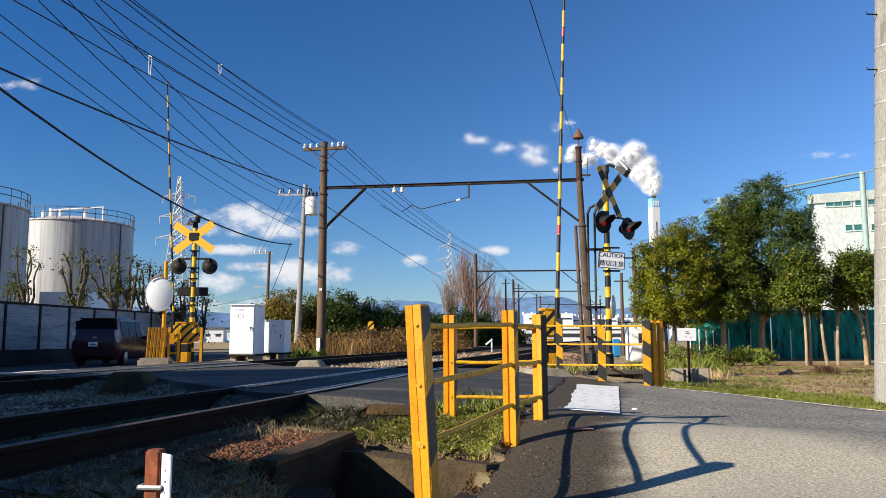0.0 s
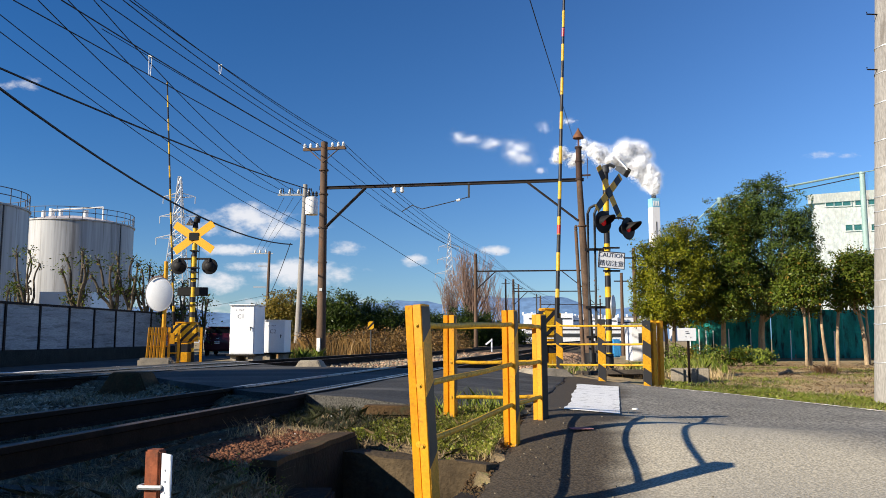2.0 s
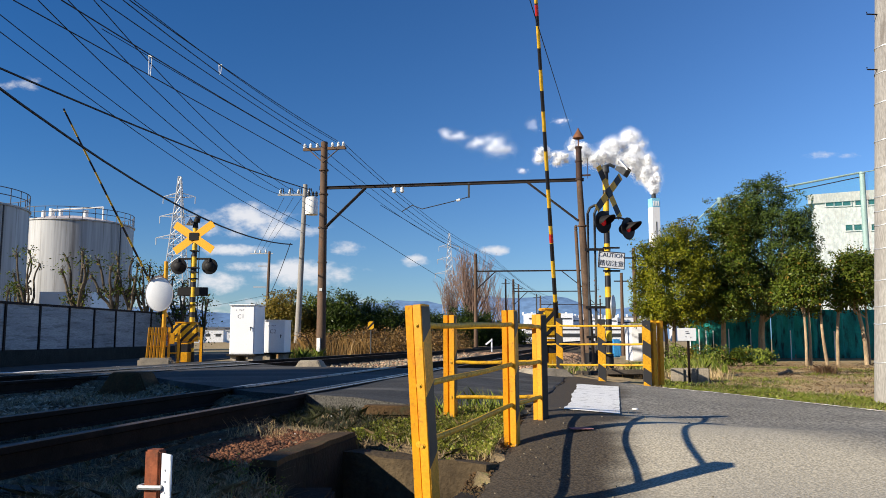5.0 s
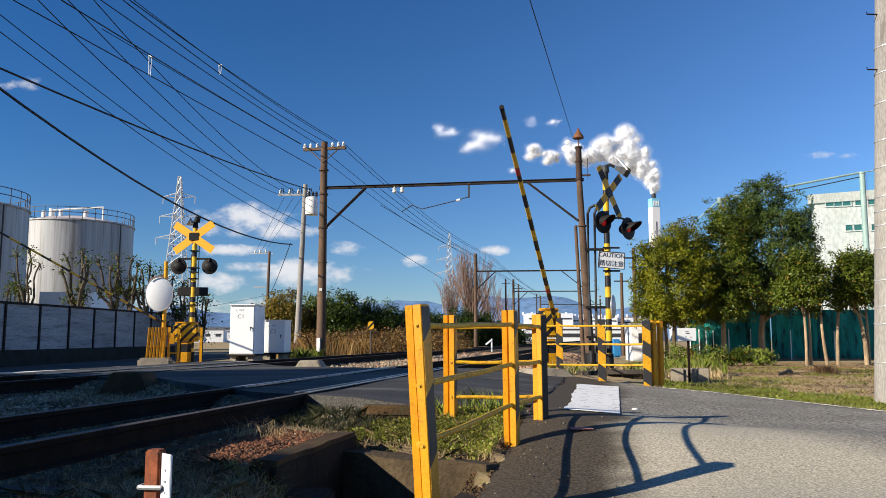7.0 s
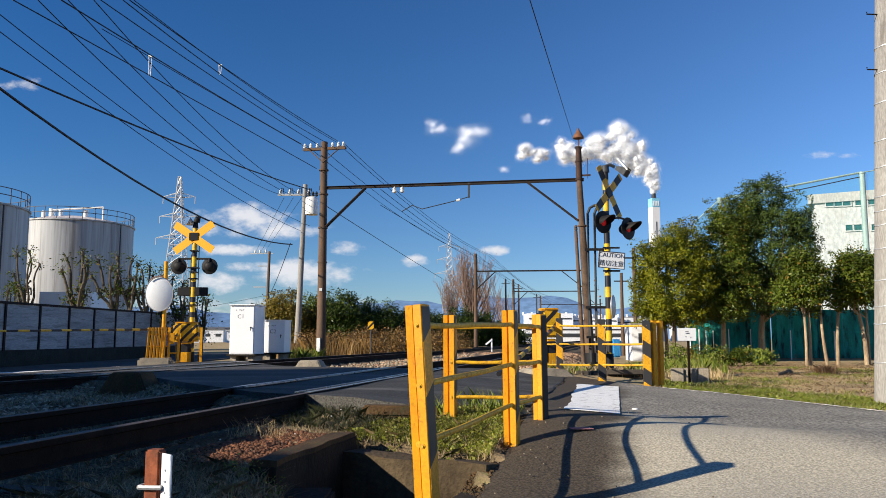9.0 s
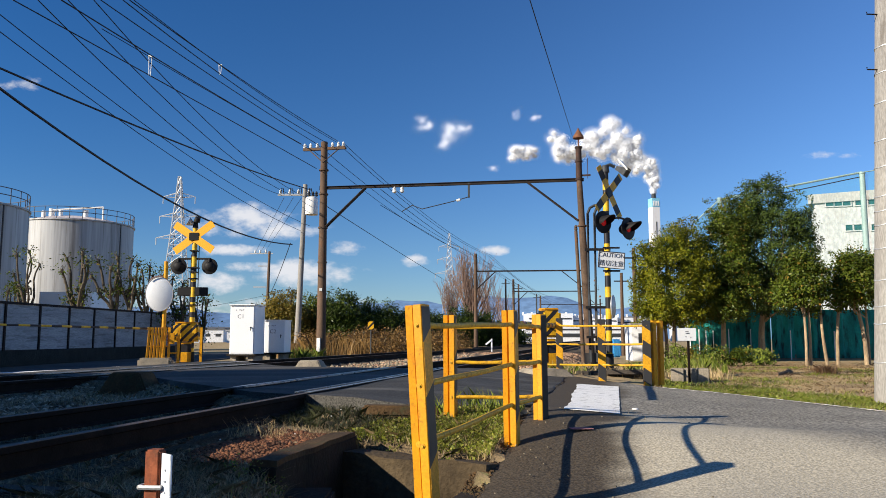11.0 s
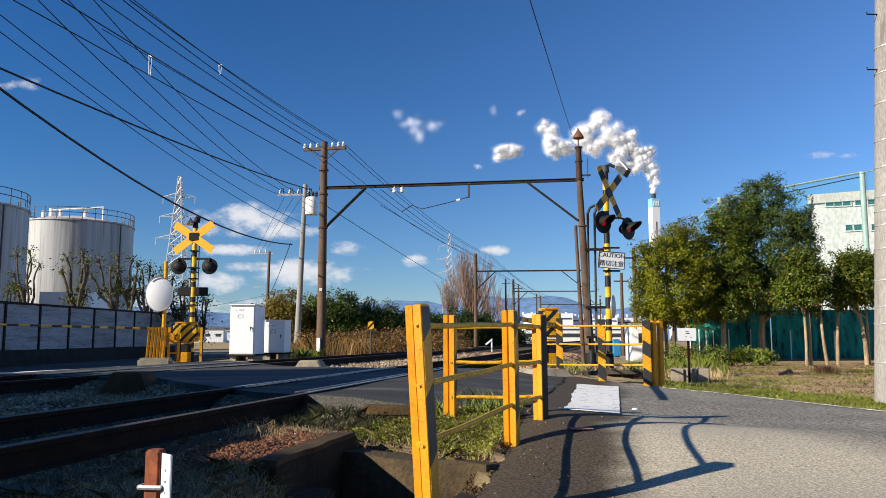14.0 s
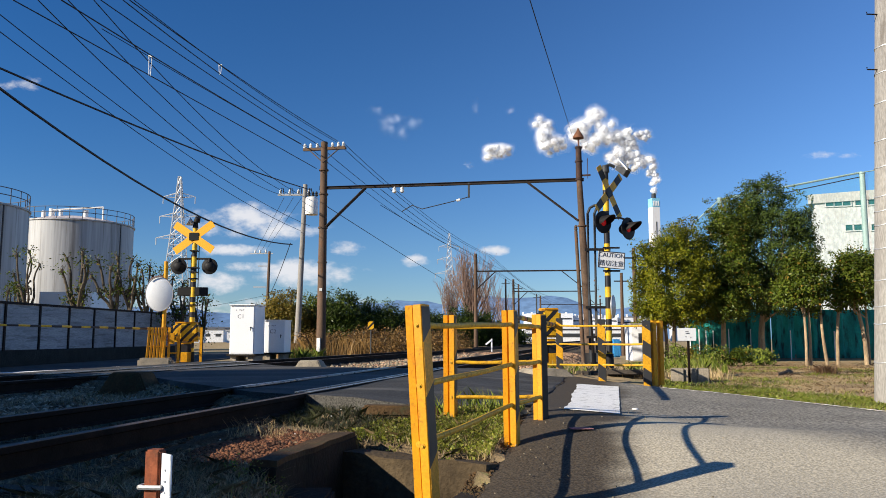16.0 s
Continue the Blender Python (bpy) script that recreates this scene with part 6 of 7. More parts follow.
WIRES = (
    (0.010, 1.67, (-8.02, 15.00, 7.18), (-7.49, 36.00, 7.12)),
    (0.010, 1.45, (-7.67, 15.50, 7.40), (-7.02, 36.00, 7.12)),
    (0.010, 1.40, (-7.38, 16.00, 7.63), (-6.57, 36.00, 7.12)),
    (0.011, -0.04, (-7.95, 14.00, 6.74), (-4.46, 27.40, 6.48)),
    (0.012, 0.13, (-7.06, 14.00, 6.74), (-4.95, 27.00, 7.27)),
    (0.007, 0.04, (-6.73, 15.00, 6.59), (-4.74, 27.20, 7.16)),
    (0.009, 0.17, (-6.33, 14.00, 6.74), (-4.37, 27.00, 7.25)),
    (0.009, 0.47, (-5.92, 14.00, 6.74), (-4.02, 27.00, 7.29)),
    (0.009, 0.27, (-5.80, 14.00, 6.74), (-3.67, 27.00, 7.37)),
    (0.007, 0.41, (-5.72, 14.00, 6.74), (-3.63, 27.00, 7.29)),
    (0.026, 2.28, (-9.04, 14.50, 5.70), (-7.68, 40.00, 5.29)),
    (0.021, 0.5, (-9.05, 14.50, 5.90), (-6.06, 36.00, 7.34)),
    (0.009, 1.14, (-8.58, 14.00, 6.45), (-7.03, 40.00, 5.90)),
    (0.009, 1.26, (-8.61, 14.00, 6.80), (-6.81, 40.00, 6.25)),
    (0.009, 0, (-7.33, 36.00, 6.99), (-17.89, 75.00, 8.71)),
    (0.009, 0, (-6.91, 36.00, 6.99), (-17.41, 75.00, 8.71)),
    (0.009, 0, (-6.52, 36.00, 6.99), (-17.03, 75.00, 8.71)),
    (0.012, 0.1, (-4.04, 27.00, 5.08), (0.26, 60.00, 4.87)),
    (0.014, 0.3, (-16.82, 75.00, 4.61), (-30.74, 95.00, 4.01)),
    (0.018, 0.6, (-7.77, 40.00, 5.35), (-15.93, 72.00, 4.19)),
    (0.006, 0, (1.03, 9.00, 4.52), (4.22, 25.20, 7.07)),
)


def wire(p0, p1, r, sag, steps=14, seg=5):
    bm = B()
    p0, p1 = Vector(p0), Vector(p1)
    tube(bm, [p0.lerp(p1, k / steps) - Vector((0, 0, sag * 4 * (k / steps) * (1 - k / steps))) for k in range(steps + 1)], r, seg)
    return solid("overhead_wire", bm, WIRE if r > 0.0125 else COPPER, "dark sagging overhead cable on poles" if r > 0.0125 else "thin overhead line between poles", "wire", "overhead wires")


def build_wires():
    for r, sag, p0, p1 in WIRES:
        wire(p0, p1, r * 1.15, sag * 0.35)
    for n in (-10.36, -9.94, -9.18, -8.98):
        wire(track(25.6, n, 7.28), track(59.5, n, 6.9), 0.010, 0.5, 16)
        wire(track(59.5, n, 6.9), track(118, n, 6.8), 0.012, 0.5, 10)
    for z, sag in ((5.05, 0.05), (5.6, 0.35)):
        wire(track(25.6, -7.63, z), track(59.5, -7.63, z), 0.010, sag, 12)
        wire(track(59.5, -7.63, z), track(118, -7.63, z), 0.012, sag, 8)
    # spacers that hang between the lines
    for x, y, z, h in ((-6.62, 17.3, 6.42, 0.45), (-5.76, 19.8, 7.29, 0.26)):
        bm = B()
        for dx in (-0.035, 0.035):
            tube(bm, [(dx, 0, h), (dx * 0.5, 0, 0)], 0.009)
        box(bm, (0, 0, h), (0.09, 0.03, 0.04))
        ob = solid("line_spacer", bm, CERAMIC, "white spacer hanging on the lines", "line spacer", "line spacers", m=pose(x, y, z))


def build_distance():
    # the haze of distance is put into the hills' blue base colour
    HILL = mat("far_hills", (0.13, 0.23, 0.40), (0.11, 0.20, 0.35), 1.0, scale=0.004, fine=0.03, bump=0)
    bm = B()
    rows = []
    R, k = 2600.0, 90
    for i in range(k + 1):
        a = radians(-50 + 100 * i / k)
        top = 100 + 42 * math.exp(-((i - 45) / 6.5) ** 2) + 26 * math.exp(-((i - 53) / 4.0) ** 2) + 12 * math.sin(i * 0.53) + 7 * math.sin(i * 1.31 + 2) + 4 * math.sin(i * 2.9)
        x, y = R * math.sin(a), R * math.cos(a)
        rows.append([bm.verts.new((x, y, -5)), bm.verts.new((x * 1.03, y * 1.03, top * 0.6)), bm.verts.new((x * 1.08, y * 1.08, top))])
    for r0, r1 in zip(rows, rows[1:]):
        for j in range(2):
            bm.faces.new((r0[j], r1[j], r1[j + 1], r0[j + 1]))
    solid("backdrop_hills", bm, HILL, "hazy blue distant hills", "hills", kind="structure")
    FACT = mat("factory_cladding", (0.74, 0.75, 0.77), (0.62, 0.64, 0.67), 0.7, scale=0.15, fine=4, bump=0.05)
    f = thing("factory", pose(27, 250, -0.6), "long low white factory hall far along the line", "building")
    for x, w, h, d in ((6, 14, 8.9, 0), (20, 15, 8.4, 4), (34, 14, 7.7, 6), (-4, 8, 6.0, 10), (12, 30, 5.0, -8)):
        bm = B()
        box(bm, (x, d, h / 2), (w, 12, h))
        part("hall_block", bm, FACT, f)
    for i in range(16):
        bm = B()
        box(bm, (-2 + 2.7 * i, -2.2 if i < 14 else 2, 8.9 if i < 6 else 8.3), (0.5, 0.5, 1.0))
        part("roof_vent", bm, FACT, f)
    bm = B()
    box(bm, (12, -14.1, 2.2), (30, 0.2, 1.0))
    part("window_band", bm, DKSTEEL, f, "dark window band")
    for z, w, x, d in ((7.3, 13, 6, -6.1), (6.7, 14, 20, -2.1), (6.2, 13, 34, -0.1), (3.9, 29, 12, -14.1)):
        bm = B()
        box(bm, (x, d, z), (w, 0.2, 0.35))
        part("window_band", bm, DKSTEEL, f, "dark window band")
    rnd = random.Random(5)
    for i, (x, y, w, h) in enumerate(((-76, 260, 10, 4.2), (-60, 240, 9, 3.4), (-68, 300, 14, 5), (-52, 255, 7, 3.2), (-90, 330, 18, 5.5), (-72, 230, 6, 3.0), (66, 260, 14, 8), (84, 270, 12, 10), (4, 300, 12, 5), (-15, 320, 14, 6))):
        b = thing("far_building", pose(x, y, -0.6, 0, 0, rnd.uniform(-15, 15)), "small pale building far off", "building", "far buildings")
        bm = B()
        box(bm, (0, 0, h / 2), (w, 8, h))
        part("wall", bm, FACT, b)
        bm = B()
        box(bm, (0, 0, h + 0.15), (w + 0.8, 8.8, 0.4))
        part("roof", bm, GALV if i % 2 else mat("roof_tiles", (0.12, 0.13, 0.16), None, 0.7), b)
        for j in range(3):
            bm = B()
            box(bm, (-w / 3 + w / 3 * j, -4.02, h * 0.55), (w * 0.16, 0.1, h * 0.22))
            part("window", bm, DKSTEEL, b)
    # small hut and blue tarpaulin near the line
    b = thing("track_hut", pose(8.35, 34, -0.4), "small white trackside hut", "hut")
    bm = B()
    box(bm, (0, 0, 0.75), (0.85, 1.2, 1.5), 0, 0.01)
    part("wall", bm, WHITE, b)
    bm = B()
    box(bm, (0, 0, 1.53), (1.0, 1.35, 0.07))
    part("roof", bm, GALV, b)
    bm = B()
    box(bm, (0.05, -0.61, 0.95), (0.4, 0.03, 0.4))
    part("window", bm, DKSTEEL, b)
    bm = B()
    box(bm, (0, 0, 0.45), (0.5, 0.5, 0.9), 10, 0.08)
    solid("blue_cover", bm, mat("blue_tarpaulin", (0.05, 0.30, 0.62), (0.04, 0.24, 0.52), 0.6, scale=3, fine=12, bump=0.4), "bright blue tarpaulin cover beside the track", "cover", m=pose(8.65, 40, -0.4))
    # chimney
    c = thing("chimney", pose(81, 300, -0.6), "tall white square chimney with a light blue top", "chimney")
    bm = B()
    box(bm, (0, 0, 25.6), (3.15, 3.15, 51.2), 15)
    part("stack", bm, mat("white_chimney", (0.80, 0.80, 0.80), (0.74, 0.74, 0.75), 0.7, scale=0.2, fine=3, bump=0, grain=0.1), c)
    bm = B()
    box(bm, (0, 0, 52.9), (3.2, 3.2, 3.4), 15)
    part("top_band", bm, mat("light_blue_paint", (0.25, 0.60, 0.80), (0.20, 0.52, 0.72), 0.6, scale=0.4, fine=3, bump=0), c, "light blue top band")
    for dx in (-1.5, -0.5, 0.5, 1.5):
        bm = B()
        box(bm, (dx * 0.7 + 0.40, -1.62 + 0.187 * dx, 52.6), (0.35, 0.2, 1.9), 15)
        part("louvre", bm, WHITE, c)
    bm = B()
    rod(bm, (0, 0, 54.5), (0, 0, 56.6), 0.9, 0.8, 14)
    part("flue", bm, DKSTEEL, c, "dark flue pipe")
    bm = B()
    box(bm, (0.4, -1.58, 42.0), (0.3, 0.1, 7.0), 15)
    part("vent_strip", bm, DKSTEEL, c)


build_right_trees()
build_net_fence()
build_works_hall()
build_ball_net()
build_panel_fence()
build_tank(-36.0, 77, 5.25, 11.9, "light grey cylindrical storage tank with roof railing", 1)
build_tank(-34.95, 55, 5.2, 10.1, "grey cylindrical storage tank with roof railing, nearer", 2)
build_pollards()
bm = B()
box(bm, (0, 0, 2.35), (4.1, 3.0, 4.7), 0, 0.03)
solid("tank_shed", bm, WHITE, "low white shed at the foot of the tank", "shed", m=pose(-28.8, 62, -0.6, 0, 0, -3))
build_mid_trees()
build_bare_trees()
build_pylon(-71, 210, 44.5, "tall pale lattice transmission tower with three cross arms")
build_pylon(2.6, 330, 45, "distant lattice transmission tower beyond the trees")
build_poles()
build_wires()
build_distance()


# ---- smaller things ----
def rough_box(bm, c, s, rz, amp=0.02, cell=0.14):
    """A weathered block: a box cut fine and pushed about by noise."""
    vs = box(bm, (0, 0, 0), s)
    for axis in range(3):
        cuts = max(1, int(s[axis] / cell))
        es = [e for e in bm.edges if e.verts[0] in bm.verts and abs((e.verts[1].co - e.verts[0].co).normalized()[axis]) > 0.9]
        bmesh.ops.subdivide_edges(bm, edges=es, cuts=min(cuts, 30), use_grid_fill=True)
    for v in bm.verts:
        v.co += noise.noise_vector(v.co * 3.1 + Vector(c) * 5) * amp + noise.noise_vector(v.co * 9.0) * amp * 0.4
    bmesh.ops.transform(bm, matrix=pose(*c, 0, 0, rz), verts=bm.verts)


def build_ditch():
    d = thing("ditch_wall", Matrix.Translation(track(0, 0)) @ pose(0, 0, 0, 0, 0, -12), "mossy concrete ditch wall beside the track, faces coloured shade-dark", "retaining wall")
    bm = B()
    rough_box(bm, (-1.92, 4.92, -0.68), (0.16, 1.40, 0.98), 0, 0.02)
    # shaded tone for the faces here, lit brown tone for the coping below
    part("side_wall", bm, SHADECONC, d)
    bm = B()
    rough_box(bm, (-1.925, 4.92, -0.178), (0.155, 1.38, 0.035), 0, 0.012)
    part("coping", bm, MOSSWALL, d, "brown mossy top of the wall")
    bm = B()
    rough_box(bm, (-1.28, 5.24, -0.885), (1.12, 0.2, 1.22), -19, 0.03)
    # earth colour darkened in place of the shadow across this end wall
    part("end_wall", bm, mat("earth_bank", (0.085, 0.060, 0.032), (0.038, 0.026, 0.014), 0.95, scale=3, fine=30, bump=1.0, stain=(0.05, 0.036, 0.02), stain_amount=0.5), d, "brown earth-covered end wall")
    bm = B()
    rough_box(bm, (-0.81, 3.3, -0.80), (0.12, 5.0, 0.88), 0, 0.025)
    part("road_side_wall", bm, SHADECONC, d)
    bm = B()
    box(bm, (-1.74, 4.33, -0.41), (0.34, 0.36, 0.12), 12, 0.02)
    part("fallen_slab", bm, SHADECONC, d, "broken slab in the ditch")
    for n, a, w, rz, h in ((-1.775, 6.67, 0.68, -3, 0.095),):
        bm = B()
        box(bm, (0, 0, 0), (w, 0.16, h), 0, 0.02)
        solid("edge_stone", bm, MOSSWALL, "brown mossy concrete edge stone of the crossing", "edge stone", "edge stones",
              m=Matrix.Translation(track(a, n)) @ pose(0, 0, -0.098, 0, 0, -12 - rz))


def wedge(at, w, d, h, rz, label, material=None):
    bm = B()
    lo = [bm.verts.new((sx * w / 2, sy * d / 2, -0.1)) for sx, sy in ((-1, -1), (1, -1), (1, 1), (-1, 1))]
    hi = [bm.verts.new((sx * w * 0.27, sy * d * 0.36, h)) for sx, sy in ((-1, -1), (1, -1), (1, 1), (-1, 1))]
    bm.faces.new(lo[::-1])
    bm.faces.new(hi)
    for k in range(4):
        j = (k + 1) % 4
        bm.faces.new((lo[k], lo[j], hi[j], hi[k]))
    bmesh.ops.bevel(bm, geom=bm.edges[:], offset=0.018, segments=2, affect="EDGES")
    solid("wedge_block", bm, material or CONC, label, "concrete block", "sloped concrete blocks", m=Matrix.Translation(at) @ pose(0, 0, 0, 0, 0, rz))


def build_small_things():
    # first block is darker than its twin: shade is painted into its material
    wedge((-4.02, 10.35, -0.12), 0.72, 0.5, 0.21, -8, "sloped concrete block between the tracks, shade put into its dark colour", MOSSWALL)
    wedge((-2.52, 15.25, -0.06), 0.68, 0.45, 0.17, -8, "sloped concrete block at the crossing edge")
    wedge((1.75, 13.95, -0.12), 1.0, 0.9, 0.12, 20, "low concrete ramp beside the barrier machine")
    # survey marker
    m = thing("boundary_marker", pose(-0.93, 2.62, -1.0, 0, 0, -8), "rust-red marker post with a white plate", "marker post")
    bm = B()
    box(bm, (0, 0, 0.57), (0.05, 0.05, 1.18), 0, 0.006)
    part("post", bm, mat("rust_red_paint", (0.30, 0.085, 0.035), (0.20, 0.06, 0.03), 0.8, scale=12, fine=60, bump=0.3, stain=(0.12, 0.05, 0.03), stain_amount=0.5), m)
    bm = B()
    box(bm, (0.054, -0.030, 1.03), (0.066, 0.008, 0.24), -38, 0.002, 0, 0)
    plate = part("plate", bm, WHITE, m, "white marker plate")
    bm = B()
    for k in range(4):
        box(bm, (0.051, -0.0365, 1.10 - 0.035 * k), (0.010, 0.003, 0.006), -38)
    part("plate_marks", bm, mat("grey_ink", (0.48, 0.53, 0.60), None, 0.7, bump=0), plate, "faded grey marks", kind="stuff")
    bm = B()
    tube(bm, [(-0.035, -0.035, 1.045), (0.035, -0.035, 1.045), (0.035, 0.035, 1.045), (-0.035, 0.035, 1.045), (-0.035, -0.035, 1.045)], 0.008)
    part("strap", bm, GALV, m, "pale metal strap")
    # notice on a concrete block on the verge
    for k, x in enumerate((4.13, 4.35, 4.57)):
        bm = B()
        box(bm, (0, 0, 0.09), (0.212, 0.28, 0.36), 0, 0.015)
        solid("kerb_block", bm, CONC, "weathered grey concrete block on the verge", "concrete block", "blocks under the notice", m=pose(x, 14.1, -0.27, 0, 0, -12))
    s = thing("notice_sign", pose(4.28, 13.9, -0.25), "small white notice on a rusty post", "sign")
    bm = B()
    box(bm, (0, 0.0, 0.42), (0.035, 0.035, 1.05))
    part("post", bm, RUST, s)
    bm = B()
    box(bm, (-0.03, -0.03, 0.84), (0.33, 0.012, 0.22), 4, 0.003)
    pl = part("plate", bm, WHITE, s, "white notice plate with small dark marks")
    for z, w, x in ((0.89, 0.06, -0.03), (0.86, 0.07, -0.02), (0.80, 0.03, -0.05), (0.795, 0.02, 0.03)):
        bm = B()
        box(bm, (x, -0.041, z), (w, 0.003, 0.008), 4)
        part("mark", bm, INK, pl)
    # small striped sign beyond the tracks
    s = thing("track_sign", pose(-2.9, 32.0, -0.25), "small yellow and black trackside sign on a post", "sign")
    bm = B()
    rod(bm, (0, 0, 0), (0, 0, 1.2), 0.03, seg=8)
    part("post", bm, DKSTEEL, s)
    bm = B()
    box(bm, (0, -0.04, 1.3), (0.24, 0.012, 0.32), 0, 0.003)
    part("plate", bm, DIAG, s, "yellow plate with black slants")
    s = thing("gradient_post", pose(2.65, 45.0, -0.2), "white trackside gradient marker", "marker post")
    bm = B()
    box(bm, (0.1, 0, 0.35), (0.08, 0.05, 0.75), 0, 0.004)
    part("post", bm, WHITE, s)
    bm = B()
    box(bm, (-0.08, -0.04, 0.52), (0.42, 0.03, 0.10), 0, 0.004, 0, -38)
    part("arm_plate", bm, WHITE, s)
    # planks by the signal foot, and mast foot
    for k, (x, y, rz) in enumerate(((3.35, 15.3, -5), (3.05, 15.45, 4), (3.55, 15.15, 2))):
        bm = B()
        box(bm, (0, 0, 0.05), (0.95, 0.17, 0.09), 0, 0.012)
        solid("plank", bm, mat("old_timber", (0.10, 0.082, 0.065), (0.06, 0.05, 0.04), 0.9, scale=4, fine=30, bump=0.6, stretch=(0.3, 2, 1), tone=0.2), "dark weathered timber lying by the signal", "timber", "timbers by the signal",
              m=pose(x, y, -0.22 + 0.03 * k, 0, 0, rz))
    bm = B()
    rod(bm, (0, 0, 0), (0, 0, 0.62), 0.215, 0.205, 16)
    solid("mast_sleeve", bm, BLACK, "black painted sleeve round the mast foot", "mast foot", m=Matrix.Translation(track(25.6, -0.66, -0.55)))
    # worn strip at the road's edge, joint, paint mark
    bm = B()
    box(bm, (0, 0, 0), (0.16, 0.10, 0.004), 10)
    solid("paint_mark", bm, mat("pink_paint", (0.52, 0.13, 0.14), (0.36, 0.2, 0.18), 0.9, scale=14, fine=60, bump=0.2, stain=(0.2, 0.18, 0.16), stain_amount=0.6), "faded pink survey paint mark on the road", "road marking", kind="structure",
          m=pose(1.03, 6.0, float(road_level(*along(1.03, 6.0))) + 0.014))
    bm = B()
    lathe(bm, [(0.034, 0), (0.030, 0.008), (0.018, 0.014), (0.0, 0.016)], 14)
    solid("road_stud", bm, CERAMIC, "small pale round road stud", "road stud", m=pose(1.9, 7.95, level(1.9, 7.95)))
    # stones on the road edge
    rng = np.random.default_rng(8)
    n, a = rng.uniform(-0.74, 0.9, 120), rng.uniform(3.2, 7.6, 120)
    keep = rng.uniform(0, 1, 120) < np.where(n < -0.3, 1, 0.35)
    pts = np.array([track(aa, nn, float(road_level(nn, aa)) + 0.008) for nn, aa in zip(n[keep], a[keep])])
    stones("road_grit", pts[:60], rng.uniform(0.004, 0.009, len(pts[:60])), GREYSTONE, "scattered grit on the road edge", "grit")
    pts = scatter(60, -3.5, -2.0, 4.5, 7.0, 77, off_rails, 0.03)
    stones("white_scraps", pts[:9], rng.uniform(0.006, 0.013, len(pts[:9])), WHITE, "small white scraps of litter among the weeds", "litter")


def build_grass():
    bank = lambda n, a: a + (n + 0.7) * 0.35 > 5.32 + 0.07 * np.sin(n * 17) + 0.05 * np.sin(n * 41)
    short = lambda n, a: bank(n, a) & ((a < 6.35) | (n > -1.4))
    p = scatter(9000, -1.95, -0.80, 4.9, 7.4, 31, short)
    blades("verge_grass", p, 0.055, 0.003, CLOVER, "fresh green grass behind the yellow fence", "grass", 1, 0.8)
    p = scatter(11000, -1.95, -0.80, 4.9, 7.3, 51, short, 0.01)
    p[:, 2] += np.random.default_rng(52).uniform(0, 0.035, len(p))
    v, f = leaves(p, 0.020, 53, -0.4, 0.7)
    tagged(raw("clover_patch", v, f, CLOVER), "short bright green clover and weeds behind the fence", "weeds", kind="stuff")
    p = scatter(3200, -1.95, -0.80, 4.9, 7.4, 55, short)
    blades("dry_stems", p, 0.07, 0.0018, STRAW, "dry stems among the grass behind the fence", "grass", 19, 1.0)
    p = scatter(260, -1.6, -0.85, 6.5, 7.3, 54)
    blades("tall_tufts", p, 0.20, 0.004, GRASS, "taller grass tufts by the rear post", "grass", 15, 0.4)
    p = scatter(2000, -1.9, -0.78, 4.85, 5.9, 32, lambda n, a: abs(a + (n + 0.7) * 0.35 - 5.22) < 0.15)
    blades("edge_grass", p, 0.065, 0.002, STRAW, "dry grass along the lip of the ditch", "grass", 2, 0.9)
    p = scatter(2600, -2.72, -1.95, 5.45, 6.05, 33, off_rails)
    blades("straw_weeds", p, 0.030, 0.0020, GREYSTRAW, "sunlit dry weeds by the rail", "weeds", 3)
    p = scatter(3000, -2.75, -1.80, 5.95, 7.3, 83, off_rails)
    blades("track_weeds", p, 0.085, 0.0026, WEED, "green weeds by the crossing's edge in a shade-dark colour", "weeds", 84, 0.7)
    p = scatter(22000, -7.2, -2.9, 3.0, 9.6, 34, lambda n, a: off_rails(n, a) & (np.sin(n * 3.1) * np.cos(a * 2.3) > -0.35))
    blades("shade_weeds", p, 0.065, 0.0022, GREYSTRAW, "grey dry weeds between the rails", "weeds", 4, 0.6)
    p = scatter(9500, -2.75, -1.35, 2.0, 4.45, 35)
    blades("bank_weeds", p, 0.085, 0.0024, GREYSTRAW, "dry weeds on the track bank", "weeds", 5, 1.1)
    past = lambda n, a: a - np.interp(n, FAR_N, FAR_A)
    patch = lambda n, a: np.sin(n * 2.3 + 1.1 * np.sin(a * 1.7)) * np.cos(a * 1.9 + 0.7 * np.sin(n * 3.1))
    p = scatter(200000, 0.75, 9.0, 1.0, 15.8, 36, lambda n, a: past(n, a) + 1.1 * patch(n, a) < 2.8)
    blades("roadside_grass", p, 0.042, 0.0035, GRASS, "patchy green verge grass", "grass", 6, 0.7)
    p = scatter(15000, 0.75, 9.0, 1.0, 15.5, 66, lambda n, a: (past(n, a) + 0.8 * patch(n, a) < 2.6) & (patch(n + 3, a) > 0.1))
    p[:, 2] += np.random.default_rng(67).uniform(0, 0.03, len(p))
    v, f = leaves(p, 0.035, 68, -0.4, 0.7)
    tagged(raw("verge_weeds", v, f, CLOVER), "low broad-leaved weeds on the verge", "weeds", kind="stuff")
    p = scatter(100000, 0.6, 11.0, 2.0, 26, 37, lambda n, a: (past(n, a) > 0.35) & (patch(n * 0.8, a * 0.8) > -0.35))
    blades("dry_verge", p, 0.030, 0.003, STRAW, "dry straw on the verge", "grass", 7, 1.1)
    p = scatter(30000, 0.6, 11.0, 2.0, 26, 76, lambda n, a: past(n, a) > 0.6)
